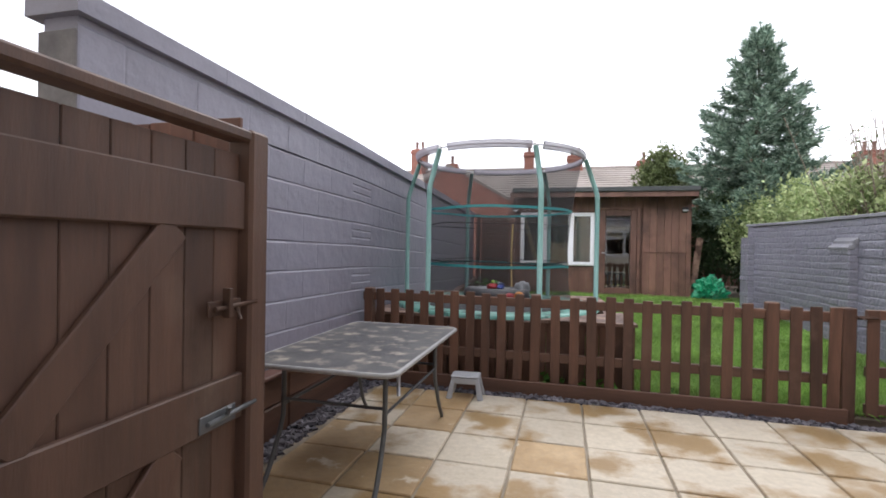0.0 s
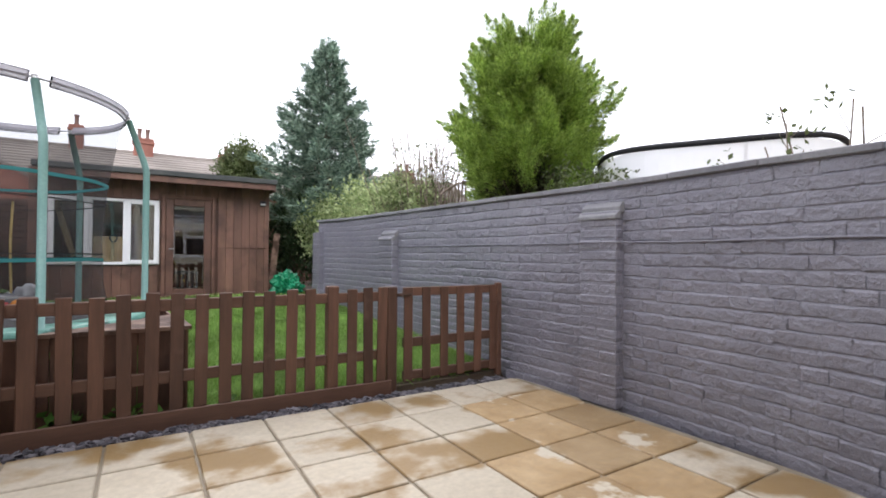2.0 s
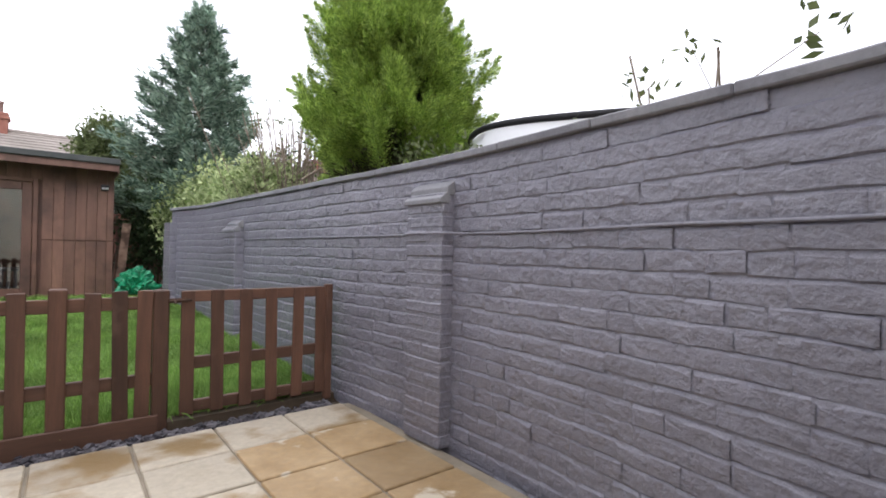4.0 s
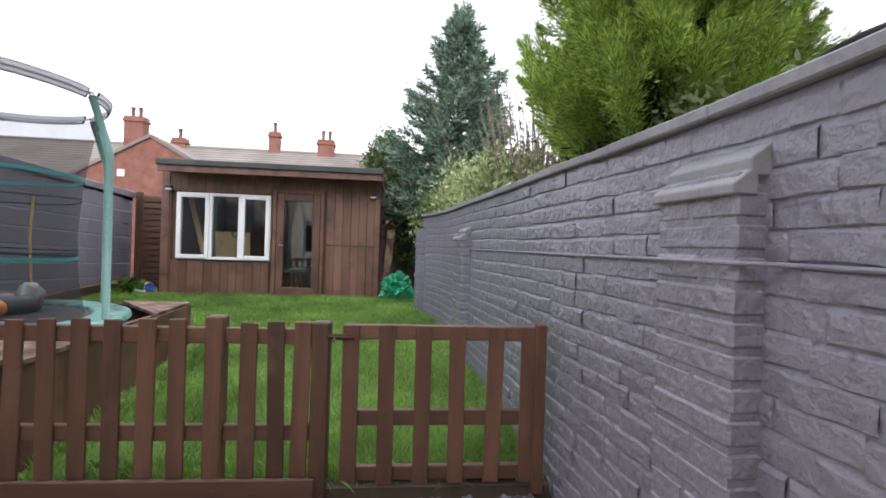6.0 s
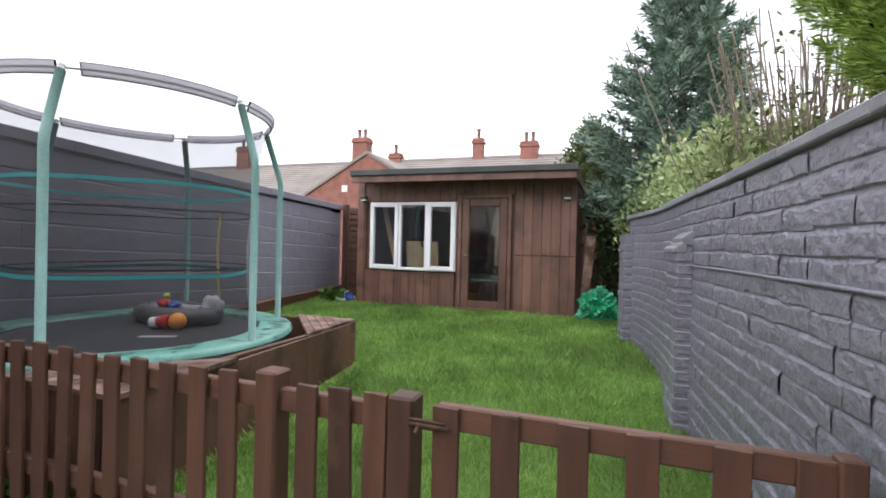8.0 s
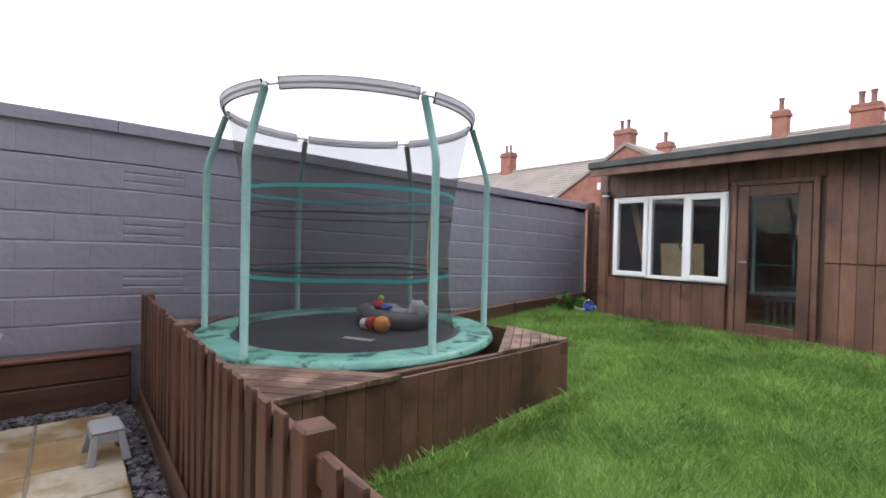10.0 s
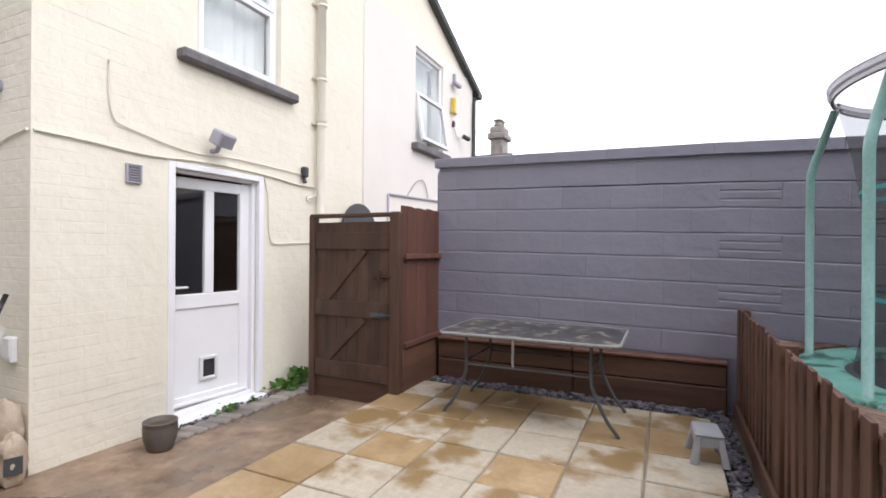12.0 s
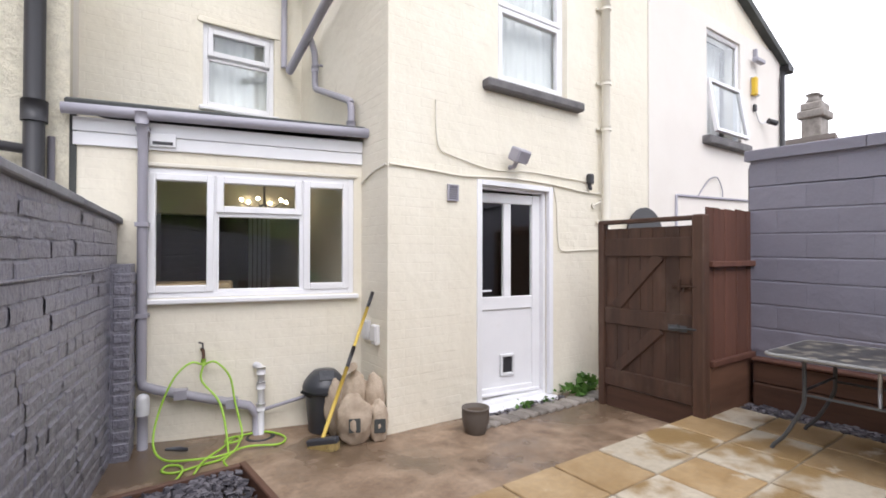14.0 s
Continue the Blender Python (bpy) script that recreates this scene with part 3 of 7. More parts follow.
# ---- house, kitchen extension, set back and askew ----
EXT = pose(0.87, -0.50, 0, 0, 0, -12.8)
extension = root("kitchen_extension", "cream painted brick kitchen extension with a low felt roof", "house")
KW = (0.075, 1.745, 1.02, 2.06)
bm = bmesh.new()
wall_boxes(bm, 0.0, 2.16, -0.3, 2.40, 0.22, [KW], EXT)
part("wall", bm, CREAM, extension)
V, Q = brick_arrays(0.01, 2.16, -0.15, 2.2, [KW], 0.30, 0.0805, 0.005, 0.0013, 8)
o = new("brickwork", raw_mesh("brickwork", V, Q, CREAM))
o.parent = extension
o.matrix_local = EXT
tagged(o, "cream painted brick courses", "", "", "stuff")
bm = bmesh.new()
bx(bm, 0.0, 2.18, 0.002, 0.028, 2.19, 2.29, 0.004, m=EXT)
bx(bm, 0.0, 2.18, 0.002, 0.034, 2.295, 2.40, 0.004, m=EXT)
part("fascia", bm, UPVC, extension, "white plastic fascia boards")
bm = bmesh.new()
m = EXT @ Matrix.Translation((0, 0.10, 2.43)) @ Matrix.Rotation(radians(-10), 4, "X")
bx(bm, -0.02, 2.22, -2.2, -0.03, 0.02, 0.09, 0.012, m=m)
part("roof", bm, FELT, extension, "dark green-grey felt roof")
# Dark strip stands in for the shaded gap beside the next wing.
bm = bmesh.new()
bx(bm, 2.16, 2.22, -1.0, 0.02, -0.2, 2.42, m=EXT)
part("wall_end", bm, FELT, extension)
# gutter with a half-round channel
bm = bmesh.new()
gp = [EXT @ Vector((u, 0.12, 2.44 - 0.012 * u + 0.02)) for u in (-0.03, 0.5, 1.1, 1.7, 2.22)]
tube_into(bm, gp, 0.043, 12)
gutter = root("gutter", "grey plastic gutter with its downpipe on the kitchen extension", "gutter")
part("channel", bm, GREY_PLASTIC, gutter)
pipe = [EXT @ Vector(p) for p in ((1.72, 0.12, 2.38), (1.72, 0.10, 2.3), (1.72, 0.07, 2.2), (1.72, 0.07, 0.42), (1.71, 0.07, 0.36), (1.62, 0.07, 0.32), (0.95, 0.07, 0.12), (0.89, 0.07, 0.04), (0.89, 0.09, -0.12))]
part("downpipe", tube(pipe, 0.036, 12), GREY_PLASTIC, gutter)
for u, z in ((1.72, 2.33), (1.72, 1.6), (1.72, 0.9), (1.45, 0.27), (1.08, 0.159)):
    c = EXT @ Vector((u, 0.07, z))
    bm = bmesh.new()
    bmesh.ops.create_cube(bm, size=0.09, matrix=Matrix.Translation(c) @ Matrix.Rotation(radians(-12.8), 4, "Z") @ Matrix.Diagonal((1, 1, 0.35 if u == 1.72 else 0.8, 1)))
    part("bracket", bm, GREY_PLASTIC, gutter)
part("outlet", tube([EXT @ Vector((1.72, 0.12, 2.45)), EXT @ Vector((1.72, 0.12, 2.36))], [0.06, 0.042], 12), GREY_PLASTIC, gutter)

window_unit("window_2", "white plastic kitchen window with a fanlight and two side lights", KW[0], KW[1], KW[2], KW[3], EXT,
            [(1.225, 1.70, 1.065, 2.015, True), (0.53, 1.21, 1.065, 1.70, False), (0.53, 1.21, 1.715, 2.015, True), (0.12, 0.515, 1.065, 2.015, True)], v=-0.07)
bm = bmesh.new()
bx(bm, KW[0] - 0.03, KW[1] + 0.03, 0.002, 0.022, KW[3] + 0.004, KW[3] + 0.035, 0.006, m=EXT)
solo("window_drip", bm, CREAM_PIPE, "cream painted drip strip above the kitchen window", "trim")["kind"] = "structure"

bm = bmesh.new()
bx(bm, 0.51, 0.535, -0.065, -0.012, 1.03, 2.05, m=EXT)
bx(bm, 1.205, 1.23, -0.065, -0.012, 1.03, 2.05, m=EXT)
bx(bm, 0.52, 1.22, -0.064, -0.013, 1.695, 1.72, m=EXT)
solo("window_mullion", bm, UPVC, "white plastic mullions of the kitchen window", "window")["kind"] = "structure"
kitchen = root("kitchen_room", "dim kitchen seen through the window", "room")
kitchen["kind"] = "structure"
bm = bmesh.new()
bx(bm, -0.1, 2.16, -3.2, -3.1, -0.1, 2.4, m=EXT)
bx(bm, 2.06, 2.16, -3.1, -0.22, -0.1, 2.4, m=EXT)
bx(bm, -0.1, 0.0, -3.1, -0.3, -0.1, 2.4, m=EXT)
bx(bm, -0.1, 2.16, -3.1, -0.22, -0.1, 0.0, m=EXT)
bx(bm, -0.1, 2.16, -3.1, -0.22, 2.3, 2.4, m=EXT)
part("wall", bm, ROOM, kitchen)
bm = bmesh.new()
bx(bm, 1.1, 2.0, -0.75, -0.25, 0.96, 1.12, 0.02, m=EXT)
solo("worktop", bm, PALE_WOOD, "pale wooden worktop behind the kitchen window", "worktop")
bm = bmesh.new()
bx(bm, 1.1, 2.0, -0.72, -0.28, 0.0, 0.96, 0.01, m=EXT)
solo("base_cabinet", bm, PLASTER, "plain kitchen base cabinet under the worktop", "cabinet")
bm = bmesh.new()
for k in range(7):
    bx(bm, 0.55 + 0.06 * k, 0.60 + 0.06 * k, -2.95, -2.93, 0.2, 1.9, 0.004, m=EXT)
solo("blind", bm, LACE, "pale vertical blind on the far kitchen wall", "blind")
lampk = root("chandelier", "lit brass chandelier with small bulbs", "lamp")
c0 = EXT @ Vector((0.80, -1.3, 1.93))
bm = tube([c0 + Vector((0, 0, 0.4)), c0 + Vector((0, 0, -0.02))], 0.012, 8)
for k in range(6):
    a = k * math.tau / 6
    tube_into(bm, [c0, c0 + Vector((0.12 * math.cos(a), 0.12 * math.sin(a), -0.06)), c0 + Vector((0.24 * math.cos(a), 0.24 * math.sin(a), 0.0))], 0.007, 6)
part("arm", bm, STEEL, lampk)
for k in range(6):
    a = k * math.tau / 6
    bm = bmesh.new()
    bmesh.ops.create_icosphere(bm, subdivisions=2, radius=0.022, matrix=Matrix.Translation(c0 + Vector((0.24 * math.cos(a), 0.24 * math.sin(a), 0.03))))
    part("bulb", bm, BULB, lampk)

# ---- rear wall of the terrace, behind the extension ----
rear = root("terrace_rear_wall", "cream painted brick rear wall of the terrace with an upper window", "house")
BW = (1.19, 1.95, 2.98, 3.90)
bm = bmesh.new()
wall_boxes(bm, HX1 - 0.2, 6.5, 1.8, 4.75, 0.25, [BW], Matrix.Translation((0, -2.2, 0)))
part("wall", bm, CREAM, rear)
V, Q = brick_arrays(HX1, 3.2, 2.4, 4.7, [BW], 0.30, 0.0805, 0.005, 0.0022, 12)
o = new("brickwork", raw_mesh("brickwork", V, Q, CREAM))
o.parent = rear
o.matrix_local = Matrix.Translation((0, -2.2, 0))
tagged(o, "cream painted brick courses", "", "", "stuff")
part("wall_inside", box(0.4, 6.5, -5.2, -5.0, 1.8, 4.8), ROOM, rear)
bm = prism([(-2.05, 4.72), (-5.5, 6.6), (-5.5, 6.72), (-1.98, 4.84)], HX1, 6.5)
part("roof", moved(bm, Matrix(((0, 0, 1, 0), (1, 0, 0, 0), (0, 1, 0, 0), (0, 0, 0, 1)))), TILE, rear)
part("gutter_channel", tube([(HX1 + 0.1, -2.08, 4.74), (6.4, -2.08, 4.74)], 0.055, 10), GREY_PLASTIC, rear)
part("arch_lintel", box(BW[0] - 0.06, BW[1] + 0.06, -2.2, -2.185, BW[3] - 0.01, BW[3] + 0.06, 0.01), CREAM, rear)
window_unit("window_3", "white window of an upper room with a pale curtain", BW[0], BW[1], BW[2], BW[3], Matrix.Translation((0, -2.2, 0)),
            [(1.24, 1.90, 3.03, 3.52, False), (1.24, 1.90, 3.55, 3.85, True)], v=-0.10)
net_curtain(1.2, 1.94, -2.40, 3.0, 3.92, "pale net curtain, also standing in for sky reflected in the upper rear window")
solo("curtain_rail", box(1.15, 2.0, -2.44, -2.42, 3.9, 3.93), WHITE, "white rail above the upper window", "rail")

# eaves gutter of the main wing and its swan-neck pipe
eg = root("eaves_gutter", "grey plastic eaves gutter with a cranked downpipe", "gutter")
part("channel", tube([(1.04, 0.10, 4.14), (1.04, -2.12, 3.53)], 0.048, 10), GREY_PLASTIC, eg)
part("downpipe", tube(smooth_line([(1.02, -1.50, 3.72), (0.96, -1.54, 3.62), (0.94, -1.54, 3.5), (0.94, -1.54, 3.28), (0.94, -1.52, 3.19), (0.94, -1.42, 3.13), (0.94, -0.68, 2.83), (0.94, -0.60, 2.77), (0.94, -0.58, 2.68), (0.95, -0.57, 2.50)], 4), 0.034, 10),
     GREY_PLASTIC, eg)
part("collar", tube([(0.945, -0.575, 2.50), (0.945, -0.578, 2.60)], 0.042, 12), GREY_PLASTIC, eg)
part("collar", tube([(0.94, -1.54, 3.36), (0.94, -1.54, 3.42)], 0.04, 12), GREY_PLASTIC, eg)
part("bracket", box(0.87, 0.94, -1.51, -1.49, 3.42, 3.44, 0.003), GREY_PLASTIC, eg)
part("rear_downpipe", tube([(1.10, -2.13, 4.72), (1.10, -2.13, 3.56)], 0.034, 10), GREY_PLASTIC, eg)

# ---- neighbouring houses ----
nb = root("neighbour_house", "smooth cream rendered neighbouring house with a tiled verge", "house")
NW = (-5.45, -4.38, 3.12, 4.72)
bm = bmesh.new()
wall_boxes(bm, -6.95, HX0, -0.3, 4.9, 0.25, [NW], Matrix.Translation((0, 0.02, 0)))
part("wall", bm, CREAM_SMOOTH, nb)
part("wall_inside", box(-6.9, HX0 - 0.05, -3.2, -3.0, -0.3, 4.9), ROOM, nb)
part("wall_side", box(-6.95, -6.7, -6, -0.235, -0.3, 4.7), CREAM_SMOOTH, nb)
# Flat black panel on the wall paints the darkness of the open passage.
arch = [(-3.18, -0.15), (-2.38, -0.15)] + [(-2.78 + 0.40 * math.cos(a), 1.57 + 0.40 * math.sin(a)) for a in np.linspace(0, math.pi, 13)]
part("arched_door", moved(prism(arch, -0.05, -0.03), Matrix.Translation((0, 0, 0)) @ Matrix.Rotation(radians(90), 4, "X")), BLACK_IRON, nb, "black arched panel standing in for the shaded passage opening")
window_unit("window_4", "white neighbouring sash window, its lower light tilted open", NW[0], NW[1], NW[2], NW[3], Matrix.Translation((0, 0.02, 0)),
            [(NW[0] + 0.05, NW[1] - 0.05, 3.95, 4.67, False)], sill=False, v=-0.10)
s = part("sash", moved(frame_bm(NW[0] + 0.03, NW[1] - 0.03, -0.82, 0.0, 0.055, 0, 0.06), Matrix.Translation((0, -0.02, 3.97)) @ Matrix.Rotation(radians(9), 4, "X")), UPVC, nb)
p_ = part("pane", moved(box(NW[0] + 0.085, NW[1] - 0.085, 0.02, 0.026, -0.77, -0.05), Matrix.Translation((0, -0.02, 3.97)) @ Matrix.Rotation(radians(9), 4, "X")), GLASS, nb)
net_curtain(NW[0] + 0.02, NW[1] - 0.02, -0.30, 3.1, 4.72, "pale net curtain, also standing in for sky reflected in the neighbouring window")
solo("curtain_rail", box(-5.5, -4.3, -0.32, -0.29, 4.72, 4.75), WHITE, "white rail above the neighbouring window", "rail")
solo("stone_sill", box(-5.58, -4.25, -0.05, 0.14, 2.98, 3.10, 0.015), DARK_STONE, "dark weathered stone sill of the neighbouring window", "sill")
bm = bmesh.new()
tube_into(bm, [(-7.0, -3, 4.66), (-7.0, 0.16, 4.66)], 0.06, 10)
tube_into(bm, [(-6.98, 0.06, 4.6), (-6.92, 0.07, 4.45), (-6.9, 0.07, -0.1)], 0.04, 10)
solo("downpipe", bm, BLACK_IRON, "black cast downpipe on the neighbouring house", "downpipe")
bm = box(-6.0, -5.78, 0.02, 0.09, 3.98, 4.28, 0.02)
al = root("burglar_alarm", "yellow and white alarm box on the rendered wall", "alarm", (0, 0, 0))
part("case", bm, WHITE, al)
part("cover", box(-5.86, -5.77, 0.03, 0.12, 3.96, 4.26, 0.02), ALARM_YELLOW, al)
fl = root("floodlight", "small pale floodlight under the verge", "lamp")
part("bracket", box(-5.93, -5.88, 0.02, 0.08, 4.55, 4.75, 0.008), GREY_PLASTIC, fl)
part("head", box(-6.05, -5.75, 0.06, 0.15, 4.50, 4.57, 0.015), GREY_PLASTIC, fl)
cc = root("security_camera", "small dark camera with its cable on the rendered wall", "camera")
part("mount", box(-5.93, -5.86, 0.02, 0.07, 3.72, 3.84, 0.015), BLACK_IRON, cc)
part("lens_body", tube([(-6.2, 0.12, 3.60), (-6.32, 0.2, 3.56)], 0.045, 10), BLACK_IRON, cc)
part("cable", tube(smooth_line([(-5.9, 0.05, 3.74), (-5.98, 0.06, 3.60), (-6.1, 0.06, 3.55), (-6.22, 0.08, 3.6)]), 0.012, 6), WHITE, cc)
bm = bmesh.new()
tube_into(bm, [(-3.52, 0.035, 1.55), (-3.52, 0.035, 2.17), (-3.53, 0.035, 2.18), (-7.0, 0.035, 2.28)], 0.018, 8)
tube_into(bm, smooth_line([(-4.1, 0.04, 2.22), (-4.35, 0.05, 2.45), (-4.6, 0.05, 2.52), (-4.75, 0.05, 2.38), (-4.78, 0.05, 2.24)]), 0.009, 6)
solo("overflow_pipe", bm, GREY_PLASTIC, "thin grey pipe and cable on the rendered wall", "pipe")

nr = root("neighbour_wing", "rough cream rendered wing of the next house", "house")
part("wall", box(3.02, 6.5, -1.3, -0.95, -0.3, 5.6), CREAM_ROUGH, nr)
part("wall", box(3.02, 3.27, -2.2, -1.3, -0.3, 5.6), CREAM_SMOOTH, nr)
sp = root("soil_pipe", "thick black soil pipe on the rough rendered wing", "pipe")
part("pipe", tube([(3.21, -0.86, 0.0), (3.21, -0.86, 5.6)], 0.062, 14), BLACK_IRON, sp)
part("collar", tube([(3.21, -0.86, 2.30), (3.21, -0.86, 2.45)], 0.078, 14), BLACK_IRON, sp)
part("branch", tube([(3.21, -0.86, 2.10), (4.3, -0.84, 2.18)], 0.035, 10), BLACK_IRON, sp)
solo("thin_pipe", tube([(3.12, -0.92, 0.0), (3.12, -0.92, 2.22)], 0.024, 10), GREY_PLASTIC, "thin grey pipe beside the soil pipe", "pipe")

# ---- left boundary wall of concrete blocks ----
LX, LY0, LY1 = -2.22, 1.47, 10.6


def lw_top(y):
    return 2.362 - 0.018 * (y - LY0) if y < 4.4 else 2.309 - 0.041 * (y - 4.4)


wall_west = struct("wall_west", box(LX - 0.20, LX - 0.010, LY0 + 0.01, LY1, -0.3, 2.02), GREY_BLOCK, "grey painted concrete block boundary wall")
bm = bmesh.new()
for a, b in ((LY0 + 0.01, 4.4), (4.4, LY1)):
    va = [bm.verts.new(p) for p in ((LX - 0.20, a, 1.9), (LX - 0.010, a, 1.9), (LX - 0.010, a, lw_top(a) - 0.09), (LX - 0.20, a, lw_top(a) - 0.09))]
    vb = [bm.verts.new(p) for p in ((LX - 0.20, b, 1.9), (LX - 0.010, b, 1.9), (LX - 0.010, b, lw_top(b) - 0.09), (LX - 0.20, b, lw_top(b) - 0.09))]
    bm.faces.new(va), bm.faces.new(list(reversed(vb)))
    for i in range(4):
        bm.faces.new((va[i], vb[i], vb[(i + 1) % 4], va[(i + 1) % 4]))
bmesh.ops.recalc_face_normals(bm, faces=bm.faces)
part("wall_head", bm, GREY_BLOCK, wall_west)

# ---- right boundary wall of painted bricks, bowed ----
RP = np.array([(2.71, -0.98), (2.82, -0.3), (3.00, 0.6), (3.15, 1.4), (3.235, 2.1), (3.26, 2.9), (3.22, 3.7), (3.165, 4.3), (3.11, 5.2), (3.03, 6.3), (2.91, 7.8), (2.70, 8.8)])
WT = 1.705


def rw_line():
    pts = smooth_line([(x, y, 0) for x, y in RP], 12)
    xy = np.array([(p.x, p.y) for p in pts])
    s = np.r_[0, np.cumsum(np.hypot(*np.diff(xy, axis=0).T))]
    return s, xy


RS, RXY = rw_line()
RLEN = float(RS[-1])


def rw_at(s):
    """Place and heading on the wall's face at the length s."""
    x, y = np.interp(s, RS, RXY[:, 0]), np.interp(s, RS, RXY[:, 1])
    x2, y2 = np.interp(s + 0.05, RS, RXY[:, 0]), np.interp(s + 0.05, RS, RXY[:, 1])
    if s + 0.05 > RLEN:
        x0, y0 = np.interp(s - 0.05, RS, RXY[:, 0]), np.interp(s - 0.05, RS, RXY[:, 1])
        x2, y2 = 2 * x - x0, 2 * y - y0
    return x, y, math.atan2(y2 - y, x2 - x)


def rw_s(y):
    return float(np.interp(y, RXY[:, 1], RS))


def sweep_wall(bm, s0, s1, off0, off1, z0, z1, n=40, wob=0.0):
    """A band along the right wall, between two offsets to its right-hand side."""
    rows = []
    for k in range(n + 1):
        s = s0 + (s1 - s0) * k / n
        x, y, a = rw_at(s)
        nx_, ny_ = math.sin(a), -math.cos(a)
        w = wob * noise.noise(Vector((s * 2.1, 0, 0))) - 0.035 * max(0.0, 2.0 - y)
        lo = -0.035 * max(0.0, 2.0 - y) if z0 > 1 else 0.0
        rows.append([bm.verts.new((x + nx_ * o, y + ny_ * o, z)) for o, z in ((off0, z0 + lo), (off1, z0 + lo), (off1, z1 + w), (off0, z1 + w))])
    for a, b in zip(rows, rows[1:]):
        for i in range(4):
            bm.faces.new((a[i], a[(i + 1) % 4], b[(i + 1) % 4], b[i]))
    bm.faces.new(list(reversed(rows[0]))), bm.faces.new(rows[-1])
    bmesh.ops.recalc_face_normals(bm, faces=bm.faces)


bm = bmesh.new()
sweep_wall(bm, 0, RLEN, 0.002, 0.22, -0.3, WT)
wall_east = struct("wall_east", bm, GREY_PAINT, "grey painted old brick boundary wall with piers")

# ---- picket fence with its gate-like end panel ----
FY = 4.315


def picket_mesh(w, h, seed):
    bm = box(-w / 2, w / 2, -0.009, 0.009, 0, h, 0.003)
    r = random.Random(seed)
    lean = r.uniform(-0.006, 0.006)
    for v in bm.verts:
        v.co.x += lean * v.co.z / h
        if v.co.z > h * 0.5:
            v.co.z += 0.004 * r.uniform(-1, 1)
    return mesh_of("picket", bm, BROWN)


pickets = [picket_mesh(0.083, 0.815, k) for k in range(4)]
fence = root("picket_fence", "brown stained timber picket fence between patio and lawn", "fence", (1.93, FY, 0), turn=-0.7)
row_x = [1.83, 1.722, 1.57, 1.235, 1.08, 0.928, 0.776, 0.624, 0.47, 0.32, 0.172, 0.022, -0.13, -0.285] + [-0.63 - 0.149 * k for k in range(10)]
for k, x in enumerate(row_x):
    tall = 0.02 * noise.noise(Vector((x * 3, 0, 0)))
    piece("picket", pickets[k % 4], fence, pose(x - 1.93 + rng.uniform(-0.004, 0.004), -0.035, 0.065 + tall, rng.uniform(-0.6, 0.6), rng.uniform(-0.7, 0.7), rng.uniform(-2, 2)))
for z in (0.275, 0.765):
    part("rail", box(-4.10, -0.03, -0.024, 0.014, z, z + 0.08, 0.005), BROWN_H, fence)
part("base_board", box(-4.09, -0.01, -0.075, -0.05, -0.03, 0.10, 0.006), BROWN_H, fence, "brown stained base board")
for x in (-2.10, -0.47, 1.41, 1.93):
    part("post", box(x - 1.975, x - 1.885, -0.055, 0.035, -0.1, 0.885 if x != 1.41 else 0.905, 0.008), BROWN, fence)

gate = root("garden_gate", "low brown stained picket gate by the brick wall, closed", "gate")
for n_, x in enumerate((2.083, 2.268, 2.453, 2.636, 2.825, 3.012)):
    piece("picket", pickets[n_ % 4], gate, pose(x, FY - 0.047, 0.06, 0, rng.uniform(-0.5, 0.5), 0))
for z0, z1 in ((0.07, 0.145), (0.355, 0.435), (0.80, 0.875)):
    part("rail", box(2.045, 3.06, FY - 0.037, FY + 0.0, z0, z1, 0.005), BROWN_H, gate)
part("stile", box(3.045, 3.10, FY - 0.075, FY - 0.02, 0.0, 0.895, 0.006), BROWN, gate)
bm = box(1.96, 2.08, FY - 0.062, FY - 0.05, 0.80, 0.83, 0.003)
tube_into(bm, [(1.97, FY - 0.07, 0.815), (2.10, FY - 0.07, 0.815)], 0.007, 8)
tube_into(bm, [(2.00, FY - 0.07, 0.815), (2.00, FY - 0.10, 0.80)], 0.006, 8)
part("latch", bm, RUSTY, gate, "rusty sliding latch")

# ---- side gate, its post and the board panel ----
GX = -1.35
sg = root("side_gate", "tall dark brown ledged and braced side gate with rusty bolts", "gate")
nb_ = 7
for i in range(nb_):
    y0 = 0.50 + i * 0.885 / nb_
    part("board", box(GX - 0.03, GX - 0.012, y0 + 0.002, y0 + 0.885 / nb_ - 0.0005, 0.07, 1.63 - 0.012 * noise.noise(Vector((i, 2, 0))), 0.003), GATE_WOOD, sg)
for z0, z1 in ((1.36, 1.53), (0.69, 0.85), (0.08, 0.24)):
    part("ledge", box(GX - 0.012, GX + 0.014, 0.50, 1.385, z0, z1, 0.005), GATE_WOOD, sg)


def brace(y0, z0, y1, z1, w):
    d = Vector((0, y1 - y0, z1 - z0))
    m = Matrix.Translation((GX - 0.011, y0, z0)) @ Matrix.Rotation(math.atan2(d.z, d.y), 4, "X")
    return box(0, 0.022, 0, d.length, -w / 2, w / 2, 0.004, m=m)


part("brace", brace(0.62, 0.86, 1.08, 1.36, 0.10), GATE_WOOD, sg)
part("brace", brace(0.62, 0.25, 1.08, 0.69, 0.10), GATE_WOOD, sg)
part("cap_rail", box(GX - 0.06, GX + 0.03, 0.44, 1.40, 1.675, 1.715, 0.008), GATE_WOOD, sg)
bm = bmesh.new()
bx(bm, GX + 0.014, GX + 0.02, 1.20, 1.36, 1.07, 1.12, 0.002)
tube_into(bm, [(GX + 0.03, 1.22, 1.095), (GX + 0.03, 1.43, 1.10)], 0.008, 8)
tube_into(bm, [(GX + 0.03, 1.32, 1.095), (GX + 0.05, 1.32, 1.05)], 0.007, 8)
